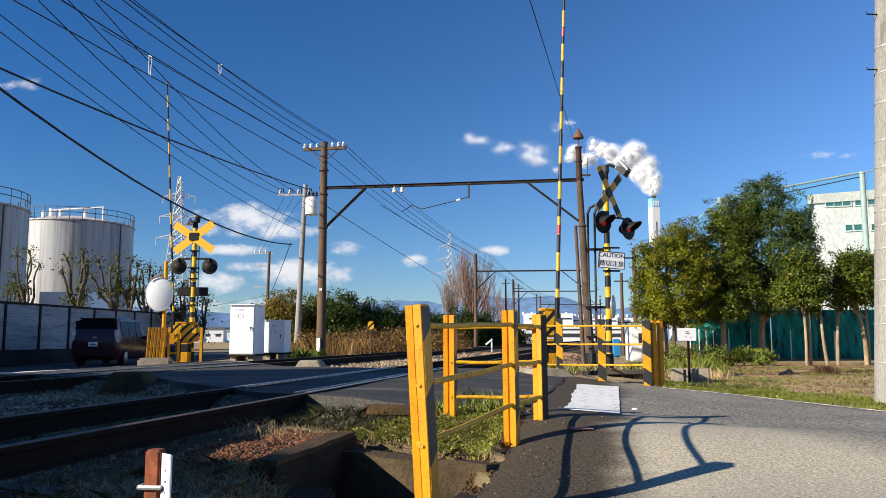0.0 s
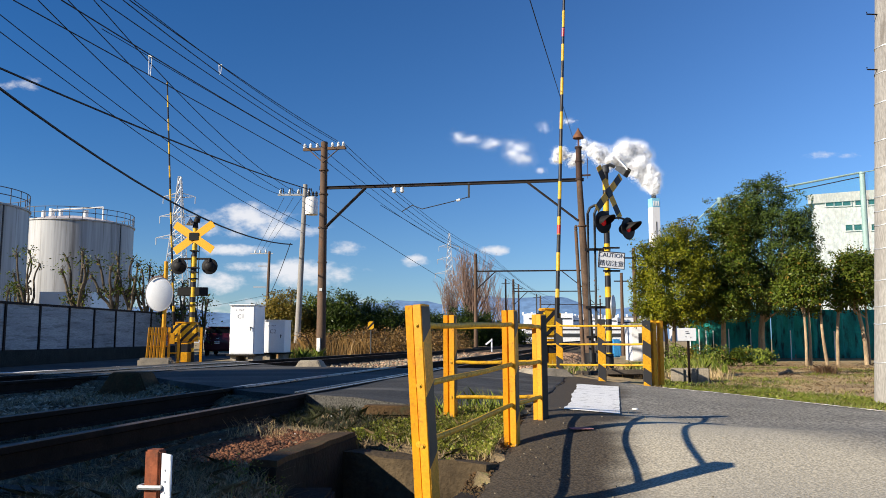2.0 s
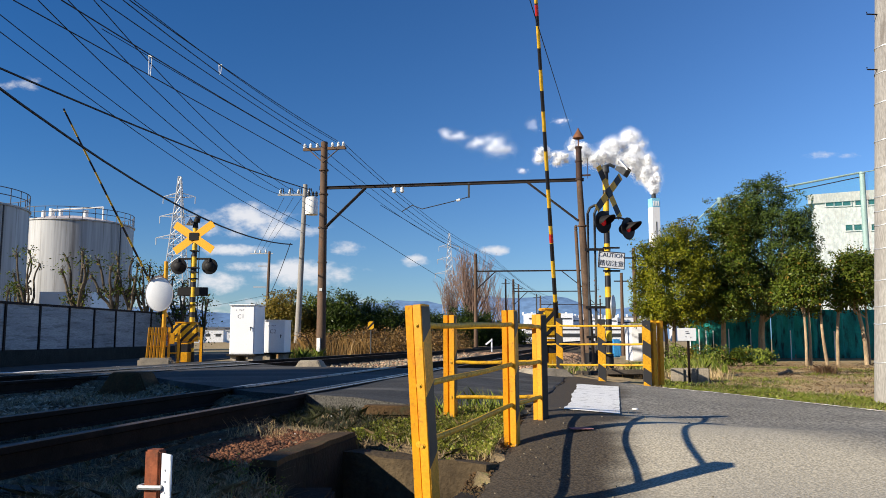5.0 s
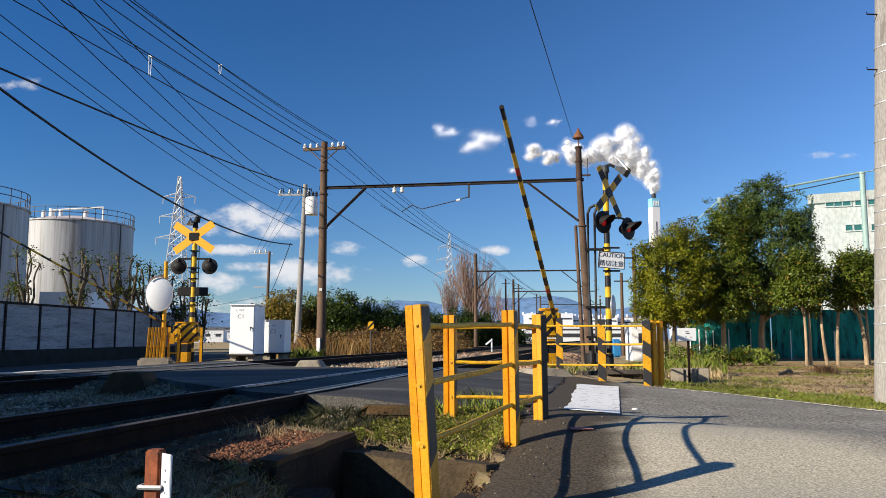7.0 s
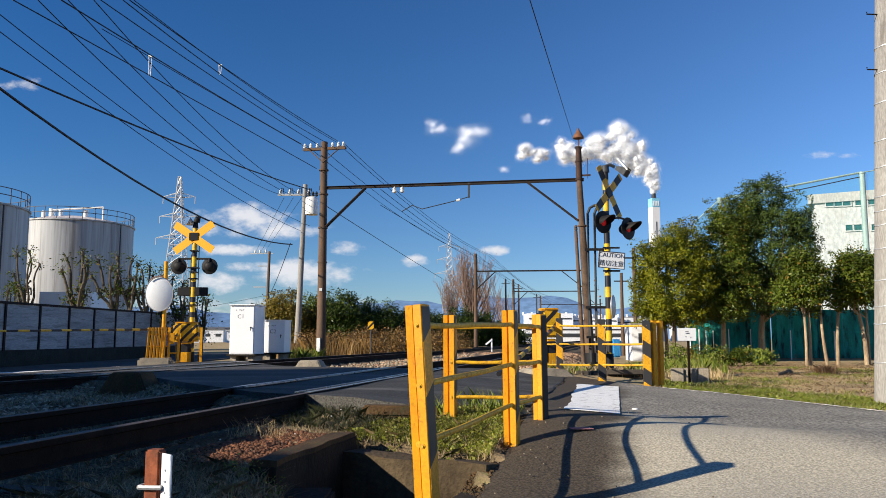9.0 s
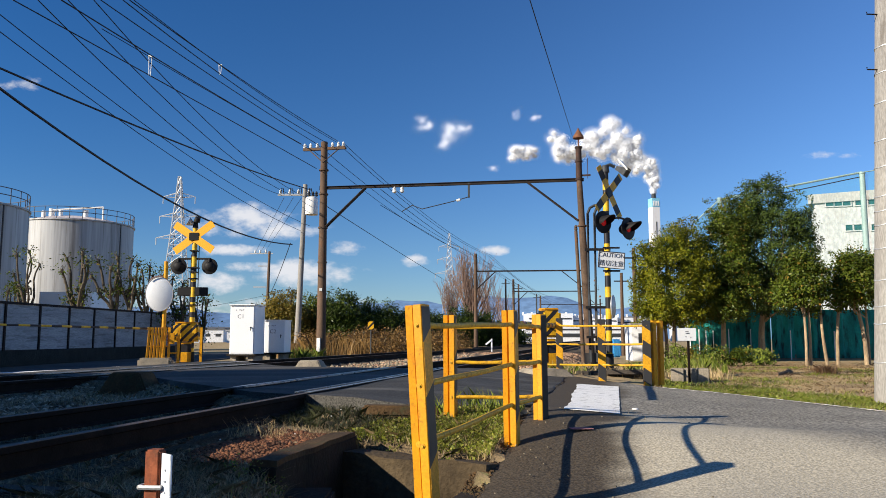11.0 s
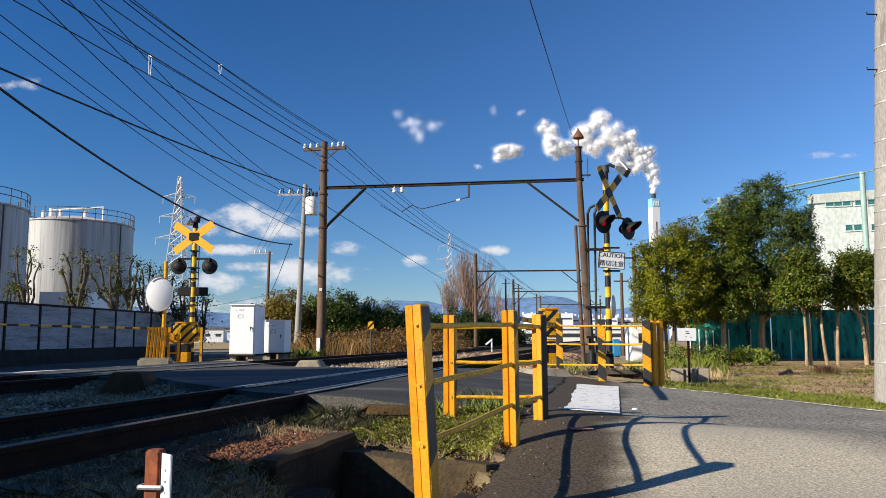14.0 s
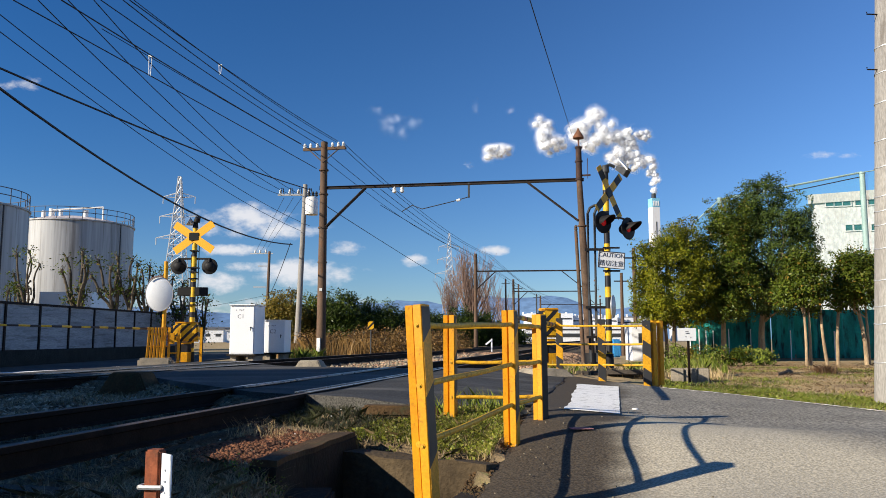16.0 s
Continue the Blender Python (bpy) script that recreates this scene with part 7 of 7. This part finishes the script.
    blades("dead_verge", p, 0.035, 0.004, DEADGRASS, "dead brown grass on the slope", "grass", 20, 1.2)
    p = scatter(30000, 1.2, 11.0, 9.0, 24, 69, lambda n, a: patch(n * 0.9 + 2, a * 0.7) > 0.05)
    blades("slope_grass", p, 0.06, 0.005, GRASS, "green tufts on the dry slope below the trees", "grass", 17, 0.7)
    for k, (x, y, h) in enumerate(((8.75, 18.3, 0.20), (8.9, 18.5, 0.15), (7.2, 20.5, 0.10), (5.6, 17.0, 0.12), (9.6, 20.2, 0.14))):
        n, a = along(x, y)
        q = np.array([x, y, float(soil_level(n, a))]) + np.random.default_rng(700 + k).normal(size=(420, 3)) * np.array([0.10, 0.09, 0.0])
        blades("dead_tuft", q, h, 0.004, DEADGRASS, "tuft of dead brown grass on the slope", "grass tuft", 70 + k, 0.5, "")
    bm = B()
    tube(bm, [(7.35, 17.6, level(7.35, 17.6) + 0.03), (7.9, 18.4, level(7.9, 18.4) + 0.05), (8.3, 19.2, level(8.3, 19.2) + 0.05), (8.75, 20.3, level(8.75, 20.3) + 0.04)], 0.035, 7)
    solid("fallen_branch", bm, WOOD, "dark fallen branch lying on the dry slope", "branch")
    p = scatter(5000, -1.5, 2.2, 15.5, 25, 38)
    blades("signal_grass", p, 0.22, 0.006, STRAW, "tufts of dry and green grass round the signal", "grass", 8)
    p = scatter(2600, 0.4, 2.6, 19, 26, 39)
    blades("tall_grass", p, 0.35, 0.008, GRASS, "taller green weeds below the trees", "grass", 9)
    p = scatter(2600, -1.4, -0.5, 15.6, 22, 44)
    blades("mast_grass", p, 0.18, 0.006, GRASS, "green grass beside the track", "grass", 14)
    rng = np.random.default_rng(21)
    n, a = rng.uniform(-17, -9.75, 16000), rng.uniform(26.5, 52, 16000)
    x, y = n * math.cos(PHI) + a * math.sin(PHI), -n * math.sin(PHI) + a * math.cos(PHI)
    ok = (x > -6.2) & (rng.uniform(0, 1, 16000) < 0.45 + 0.55 * (np.sin(x * 1.7) * np.cos(y * 0.8) > -0.2))
    pts = np.stack([x, y, soil_level(n, a)], 1)[ok]
    pts[:, 2] -= 0.05
    blades("dry_reeds", pts, 0.72, 0.010, REED, "thicket of brown dry reeds beyond the track", "reeds", 10, 0.25)
    for k in range(9):
        x0, y0 = -5.4 + 0.75 * k, 33 + 9 * ((k * 0.37) % 1)
        ob = foliage("dry_bush", ((0, 0, 0.55, 0.8, 0.6, 0.58), (0.5, 0.1, 0.4, 0.5, 0.5, 0.4)), 2600, 0.14, 400 + k, 0.085, REED)
        ob.matrix_basis = Matrix.Translation((x0, y0, level(x0, y0) - 0.05))
        tagged(ob, "rust-brown dry bush beyond the track", "bush", "dry bushes")
    n, a = rng.uniform(-9.9, -9.1, 1200), rng.uniform(19.0, 25.0, 1200)
    pts = np.stack([n * math.cos(PHI) + a * math.sin(PHI), -n * math.sin(PHI) + a * math.cos(PHI), soil_level(n, a)], 1)
    pts = pts[(a > 22.6)]
    blades("mast_weeds", pts, 0.42, 0.012, GRASS, "green weeds round the mast foot", "weeds", 11, 0.3)
    # fallen leaves under the trees
    p = scatter(9000, 1.5, 11, 18.5, 30, 41, None, 0.015)
    v, f = leaves(p, 0.06, 42, 0.0)
    v[:, 2] = np.repeat(p[:, 2], 4) + (v[:, 2] - np.repeat(p[:, 2], 4)) * 0.25
    tagged(raw("leaf_litter", v, f, leafy("fallen_leaves", (0.30, 0.17, 0.08), (0.20, 0.11, 0.055), (0.36, 0.27, 0.17))), "brown fallen leaves under the trees", "leaf litter", kind="stuff")
    p = scatter(7000, -9.0, -1.1, 5.6, 10.4, 62, lambda n, a: off_rails(n, a) & (np.interp(n, NEAR_N, NEAR_A) - a < 0.5))
    blades("slab_weeds", p, 0.06, 0.0024, GREYSTRAW, "dry weeds along the edge of the paving", "weeds", 18, 0.8)
    p = scatter(160, -2.75, -2.35, 5.35, 5.75, 61, off_rails)
    blades("dead_stalks", p, 0.12, 0.0012, STRAW, "spindly dead stalks beside the rail", "weeds", 16, 0.7)
    # spindly weeds by the ditch
    for k, (n, a, h) in enumerate(((-1.90, 3.95, 0.2), (-1.80, 4.1, 0.14), (-0.95, 6.2, 0.14))):
        b = track(a, n, float(soil_level(n, a)))
        ob = foliage("weed", ((0, 0, h * 0.55, 0.10, 0.10, h * 0.5),), 170, 0.022, 70 + k, 0.014, GRASS)
        ob.matrix_basis = Matrix.Translation(b)
        tagged(ob, "small leafy weed by the ditch", "weed", kind="stuff")


def build_van():
    """A dark red people carrier; it drives towards its local +y."""
    PAINT = mat("dark_red_paint", (0.055, 0.008, 0.014), (0.045, 0.006, 0.012), 0.22, scale=2, fine=20, bump=0, spec=0.4)
    GLASSD = mat("dark_glass", (0.008, 0.010, 0.014), (0.010, 0.012, 0.016), 0.16, scale=2, fine=20, bump=0, spec=0.35)
    TYRE = mat("tyre_rubber", (0.015, 0.015, 0.016), None, 0.85, scale=8, fine=60, bump=0.2)
    ALLOY = mat("alloy", (0.45, 0.45, 0.46), None, 0.35, metal=0.8, scale=5, fine=30, bump=0)
    v = thing("van", pose(-13.2, 30.0, -0.55), "dark red people carrier driving away past the fence", "van")
    stations = ((-2.28, 0.80, 0.74, 0.42, 0.98, 1.00), (-2.22, 0.85, 0.80, 0.30, 1.04, 1.30), (-2.05, 0.87, 0.74, 0.26, 1.06, 1.74), (-1.7, 0.875, 0.70, 0.24, 1.06, 1.83), (-0.5, 0.875, 0.70, 0.24, 1.05, 1.86), (0.6, 0.875, 0.69, 0.24, 1.03, 1.80),
                (1.15, 0.875, 0.70, 0.24, 1.01, 1.50), (1.55, 0.87, 0.76, 0.24, 0.99, 1.12), (2.1, 0.84, 0.76, 0.26, 0.85, 0.95), (2.3, 0.74, 0.66, 0.36, 0.66, 0.74))
    bm = B()
    rings = []
    for y, wb, wt, z0, zb, zt in stations:
        rings.append([bm.verts.new(p) for p in ((-wb * 0.9, y, z0), (wb * 0.9, y, z0), (wb, y, z0 + 0.16), (wb, y, zb), (wt, y, zt - 0.05), (wt * 0.88, y, zt), (-wt * 0.88, y, zt), (-wt, y, zt - 0.05), (-wb, y, zb), (-wb, y, z0 + 0.16))])
    for r0, r1 in zip(rings, rings[1:]):
        for k in range(10):
            bm.faces.new((r0[k], r0[(k + 1) % 10], r1[(k + 1) % 10], r1[k]))
    bm.faces.new(rings[0])
    bm.faces.new(rings[-1][::-1])
    part("body", bm, PAINT, v, "glossy dark red body")
    bm = B()
    box(bm, (0, -2.175, 1.43), (1.46, 0.03, 0.60), 0, 0.02, 20)
    part("rear_window", bm, GLASSD, v, "dark rear window")
    bm = B()
    box(bm, (0, -2.03, 1.80), (1.26, 0.34, 0.05), 0, 0.015)
    part("roof_spoiler", bm, PAINT, v)
    for s in (-1, 1):
        for y0, y1 in ((-1.8, -1.0), (-0.93, -0.1), (-0.03, 0.75)):
            bm = B()
            q = [(s * 0.878, y0, 1.10), (s * 0.878, y1, 1.08), (s * 0.735, y1 - (0.1 if y1 > 0.5 else 0), 1.70), (s * 0.735, y0 + 0.05, 1.72)]
            bm.faces.new([bm.verts.new(p) for p in q])
            bmesh.ops.solidify(bm, geom=bm.faces[:], thickness=0.02)
            part("side_window", bm, GLASSD, v, "dark side window")
        bm = B()
        box(bm, (s * 0.79, -2.21, 1.12), (0.15, 0.13, 0.50), 0, 0.03)
        part("tail_lamp", bm, mat("clear_lamp", (0.80, 0.78, 0.78), (0.62, 0.45, 0.45), 0.15, scale=9, fine=20, bump=0), v, "pale clear tail lamp")
        bm = B()
        box(bm, (s * 0.95, 0.78, 1.08), (0.16, 0.10, 0.14), 0, 0.03)
        part("door_mirror", bm, PAINT, v)
        for y in (-1.42, 1.42):
            bm = B()
            lathe(bm, [(0.20, 0), (0.30, 0), (0.32, 0.03), (0.32, 0.17), (0.30, 0.2), (0.20, 0.2)], 28, pose(s * 0.70 + (0.0 if s < 0 else 0.2) - 0.0, y, 0.32, 0, -90, 0))
            w = part("wheel", bm, TYRE, v, "black tyre")
            bm = B()
            lathe(bm, [(0.0, 0), (0.2, 0.0), (0.21, 0.02), (0.0, 0.06)], 20, pose(s * 0.90, y, 0.32, 0, 90 * s, 0))
            part("rim", bm, ALLOY, w, "alloy wheel rim")
    bm = B()
    box(bm, (0, -2.30, 0.55), (1.62, 0.12, 0.36), 0, 0.05)
    part("rear_bumper", bm, PAINT, v)
    bm = B()
    box(bm, (-0.05, -2.295, 0.83), (0.34, 0.02, 0.17), 0, 0.004)
    plate = part("number_plate", bm, WHITE, v, "white plate with plain dark bars")
    for x, z, w in ((-0.05, 0.87, 0.14), (-0.05, 0.81, 0.24)):
        bm = B()
        box(bm, (x, -2.308, z), (w, 0.004, 0.035 if z < 0.85 else 0.02))
        part("plate_bar", bm, INK, plate)
    bm = B()
    box(bm, (0, -2.27, 1.08), (0.16, 0.03, 0.06), 0, 0.01)
    part("badge", bm, ALLOY, v, "small chrome badge")
    return v


SMOKE = []


def smoke_material(name):
    M = bpy.data.materials.new(name)
    M.use_nodes = True
    nt = M.node_tree
    N, ln = nt.nodes.new, nt.links.new
    nt.nodes.remove(nt.nodes["Principled BSDF"])
    di, tl, mx = N("ShaderNodeBsdfDiffuse"), N("ShaderNodeBsdfTranslucent"), N("ShaderNodeMixShader")
    no, co, mr = N("ShaderNodeTexNoise"), N("ShaderNodeTexCoord"), N("ShaderNodeMix")
    no.inputs["Scale"].default_value = 0.12
    ln(co.outputs["Object"], no.inputs["Vector"])
    mr.data_type = "RGBA"
    mr.inputs["A"].default_value, mr.inputs["B"].default_value = (0.90, 0.93, 0.97, 1), (0.96, 0.97, 1.0, 1)
    ln(no.outputs["Fac"], mr.inputs["Factor"])
    ln(mr.outputs["Result"], di.inputs["Color"])
    ln(mr.outputs["Result"], tl.inputs["Color"])
    mx.inputs[0].default_value = 0.4
    ln(di.outputs[0], mx.inputs[1])
    ln(tl.outputs[0], mx.inputs[2])
    ln(mx.outputs[0], nt.nodes["Material Output"].inputs["Surface"])
    return M


SMOKE_WHITE = smoke_material("white_smoke")
bm = B()
bmesh.ops.create_icosphere(bm, subdivisions=3, radius=1.0)
BALL_V, BALL_F = np.array([v.co[:] for v in bm.verts]), np.array([[v.index for v in f.verts] for f in bm.faces])
bm.free()


def puff(way, size, turn, wisp, thick):
    """One billow of the plume: a fog of tiny flakes, round a cauliflower of lobes if it is dense. way: metres across and up, every four seconds."""
    seed = len(SMOKE) + 1
    rng = np.random.default_rng(seed)
    size = np.array(size) * (1.1 if wisp else 1.27)
    k1 = 9 if wisp else 15
    c1 = rng.normal(size=(k1, 3))
    c1 = c1 / np.linalg.norm(c1, axis=1)[:, None] * rng.uniform(0.15, 0.72, (k1, 1)) * size
    w1 = rng.uniform(0.18, 0.42, (k1, 1)) * size if wisp else rng.uniform(0.30, 0.50, (k1, 1)) * (size + size.mean()) * 0.5
    n = int(thick * ((150 * size[0] * size[2] + 200) if wisp else (1150 * size[0] * size[2] + 1500)))
    pick = rng.integers(0, k1, n)
    off = rng.normal(size=(n, 3))
    off *= rng.uniform(0.3, 1.2, (n, 1)) if wisp else 1.42 * rng.beta(1.7, 1.9, (n, 1)) / np.linalg.norm(off, axis=1)[:, None]
    p = c1[pick] + off * w1[pick]
    faces = np.tile(np.array([0.0, -7.0, 0.6]), (n, 1)) if wisp else np.array([-1.2, -1.7, 0.5]) + off * 0.6
    v, f = leaves(p, 0.105, seed + 3, 0.0, 1.0, faces)
    ob = raw("puff", v, f, SMOKE_WHITE)
    ob.parent = plume
    tagged(ob, "thin drifting wisp of white smoke" if wisp else "", kind="stuff")
    if not wisp:
        lobes = []
        for c, w in zip(c1, w1):
            bumpy = np.array([noise.noise(Vector(b) * 2.2 + Vector(c)) + 0.5 * noise.noise(Vector(b) * 5.0 + Vector(c)) for b in BALL_V])
            lobes.append(BALL_V * (0.46 + 0.26 * bumpy)[:, None] * w + c)
        heart = raw("heart", np.concatenate(lobes), np.concatenate([BALL_F + len(BALL_V) * k for k in range(k1)]), SMOKE_WHITE, True)
        heart.parent = ob
    SMOKE.append((ob, way, turn))


FLUE = Vector((81, 300, 56.0))
plume = thing("smoke_plume", Matrix.Translation(FLUE), "billowing white smoke drifting from the chimney", "smoke")


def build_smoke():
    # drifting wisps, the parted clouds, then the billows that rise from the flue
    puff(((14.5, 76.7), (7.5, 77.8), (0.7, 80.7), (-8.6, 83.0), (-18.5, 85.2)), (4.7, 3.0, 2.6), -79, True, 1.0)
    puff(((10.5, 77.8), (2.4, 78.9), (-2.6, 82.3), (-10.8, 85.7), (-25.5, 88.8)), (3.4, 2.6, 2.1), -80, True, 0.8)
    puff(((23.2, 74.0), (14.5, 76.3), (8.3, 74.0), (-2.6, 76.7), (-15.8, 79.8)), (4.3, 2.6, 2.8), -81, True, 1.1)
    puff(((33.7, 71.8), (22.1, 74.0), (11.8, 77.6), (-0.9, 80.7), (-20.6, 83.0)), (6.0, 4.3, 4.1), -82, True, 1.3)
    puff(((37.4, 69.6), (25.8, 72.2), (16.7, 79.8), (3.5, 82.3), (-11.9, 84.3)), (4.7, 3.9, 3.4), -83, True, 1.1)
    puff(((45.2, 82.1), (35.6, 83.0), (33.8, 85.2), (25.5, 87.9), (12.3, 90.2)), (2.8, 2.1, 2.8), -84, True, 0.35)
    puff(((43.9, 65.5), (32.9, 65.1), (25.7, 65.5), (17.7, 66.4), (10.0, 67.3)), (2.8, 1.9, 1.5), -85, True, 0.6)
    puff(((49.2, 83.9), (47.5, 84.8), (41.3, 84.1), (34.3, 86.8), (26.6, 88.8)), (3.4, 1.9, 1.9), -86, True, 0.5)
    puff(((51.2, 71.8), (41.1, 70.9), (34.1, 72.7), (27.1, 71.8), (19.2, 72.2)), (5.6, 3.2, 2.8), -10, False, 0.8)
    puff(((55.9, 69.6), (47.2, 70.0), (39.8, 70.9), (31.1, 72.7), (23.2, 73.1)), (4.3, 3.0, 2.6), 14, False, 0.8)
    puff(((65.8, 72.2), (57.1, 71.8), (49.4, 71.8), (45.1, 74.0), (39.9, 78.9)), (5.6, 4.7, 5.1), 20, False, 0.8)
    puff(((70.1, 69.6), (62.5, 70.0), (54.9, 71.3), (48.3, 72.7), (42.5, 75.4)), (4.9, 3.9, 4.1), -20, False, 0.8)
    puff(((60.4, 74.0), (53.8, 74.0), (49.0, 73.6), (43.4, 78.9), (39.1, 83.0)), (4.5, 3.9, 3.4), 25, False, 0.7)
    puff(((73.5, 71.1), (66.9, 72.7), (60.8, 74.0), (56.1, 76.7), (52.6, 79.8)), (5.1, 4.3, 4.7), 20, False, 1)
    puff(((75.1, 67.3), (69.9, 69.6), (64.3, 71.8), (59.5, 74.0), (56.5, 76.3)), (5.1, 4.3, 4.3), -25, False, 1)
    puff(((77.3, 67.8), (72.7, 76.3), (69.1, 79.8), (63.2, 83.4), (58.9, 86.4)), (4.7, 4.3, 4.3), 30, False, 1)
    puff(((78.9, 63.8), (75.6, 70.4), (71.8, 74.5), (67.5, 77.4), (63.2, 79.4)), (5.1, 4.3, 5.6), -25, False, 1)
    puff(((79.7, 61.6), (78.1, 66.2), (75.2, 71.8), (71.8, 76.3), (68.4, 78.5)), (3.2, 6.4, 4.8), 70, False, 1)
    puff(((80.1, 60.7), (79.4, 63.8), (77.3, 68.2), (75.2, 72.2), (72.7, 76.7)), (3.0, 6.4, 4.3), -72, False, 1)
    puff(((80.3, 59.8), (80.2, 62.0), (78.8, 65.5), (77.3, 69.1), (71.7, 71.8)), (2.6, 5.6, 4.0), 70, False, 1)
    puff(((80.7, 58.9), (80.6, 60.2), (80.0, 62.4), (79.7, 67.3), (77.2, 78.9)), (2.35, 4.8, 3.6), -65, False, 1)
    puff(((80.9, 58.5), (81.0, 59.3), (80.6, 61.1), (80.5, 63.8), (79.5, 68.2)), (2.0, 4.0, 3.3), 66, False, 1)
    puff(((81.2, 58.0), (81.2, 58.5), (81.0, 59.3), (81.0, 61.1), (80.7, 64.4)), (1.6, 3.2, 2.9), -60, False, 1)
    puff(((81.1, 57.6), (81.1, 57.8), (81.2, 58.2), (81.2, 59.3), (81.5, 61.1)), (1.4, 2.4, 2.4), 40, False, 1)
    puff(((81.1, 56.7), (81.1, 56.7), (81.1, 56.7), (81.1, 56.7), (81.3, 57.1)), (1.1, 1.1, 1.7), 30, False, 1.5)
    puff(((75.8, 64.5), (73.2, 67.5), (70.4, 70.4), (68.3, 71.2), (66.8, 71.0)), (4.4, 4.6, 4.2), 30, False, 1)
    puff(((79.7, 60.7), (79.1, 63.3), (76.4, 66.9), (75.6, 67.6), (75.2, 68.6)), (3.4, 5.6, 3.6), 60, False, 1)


build_ditch()
build_small_things()
build_grass()
van = build_van()
build_smoke()


# ---- what moves ----
def arm_pose(pivot, deg, side=0.0):
    """The arm's pose when it leans deg degrees from upright towards the camera along the tracks, and side degrees to its right."""
    return Matrix.Translation(pivot) @ pose(0, 0, 0, 0, 0, -12.8) @ pose(0, 0, 0, deg, 0, 0) @ pose(0, 0, 0, 0, side, 0)


# seconds, degrees from upright, degrees of sideways lean
NEAR_SWING = ((0, -2, 2.0), (2.9, -2, 2.0), (3.5, 1, 1.2), (4.0, 8, 0.8), (4.2, 13, 0.6), (5.2, 38, 0.2), (6.3, 62, 0), (6.5, 64.8, 0), (7.0, 71.8, 0), (7.5, 78.8, 0), (8.1, 86.5, 0),
              (8.4, 90, 0), (8.8, 94.4, 0), (9.2, 94.8, 0), (10.2, 92.5, 0), (11.3, 90.4, 0.9), (12.0, 90.3, 0.9), (13.0, 89.7, 0.9), (14.0, 90.2, 0.9), (15.0, 89.9, 0.9), (16.0, 90.1, 0.9))
FAR_SWING = ((0, 6.8, 0), (2.75, 6.8, 0), (3.0, 11.0, 0), (3.5, 18.2, 0), (4.0, 27, 0), (4.2, 31, 0), (5.2, 48, 0), (6.3, 64.8, 0), (6.7, 70, 0), (7.1, 75.2, 0), (7.5, 79.5, 0), (7.8, 82.8, 0),
             (8.5, 90.2, 0), (9.0, 91, 0), (10.2, 90.3, 0), (11.3, 89.8, 0), (12.5, 89.8, 0), (16.0, 89.9, 0))


# seconds, place and heading of the van, which is then out of sight behind the relay boxes
VAN_WAY = ((0, -13.2, 30.0, 4), (0.4, -13.75, 34.4, 6), (0.9, -13.9, 39.3, 4), (1.4, -13.9, 44.5, 3), (2.0, -14.4, 50.5, 5), (2.4, -14.9, 54.5, 6), (3.0, -15.4, 61, 3), (4.0, -15.9, 71, 2), (8.0, -17.0, 112, 2), (16.0, -19.0, 190, 2))


def motions():
    walk(arm_near, [(t, arm_pose(PIVOT_NEAR - MACHINE_NEAR, d, s)) for t, d, s in NEAR_SWING])
    walk(arm_far, [(t, arm_pose(PIVOT_FAR - MACHINE_FAR, d, s)) for t, d, s in FAR_SWING])
    walk(van, [(t, pose(x - 0.1, y + 2.3, float(road_level(*along(x, y + 2.3))) - 0.01, 0, 0, turn)) for t, x, y, turn in VAN_WAY])
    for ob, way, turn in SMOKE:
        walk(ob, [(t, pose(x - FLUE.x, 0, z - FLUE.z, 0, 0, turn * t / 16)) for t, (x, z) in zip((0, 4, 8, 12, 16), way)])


motions()
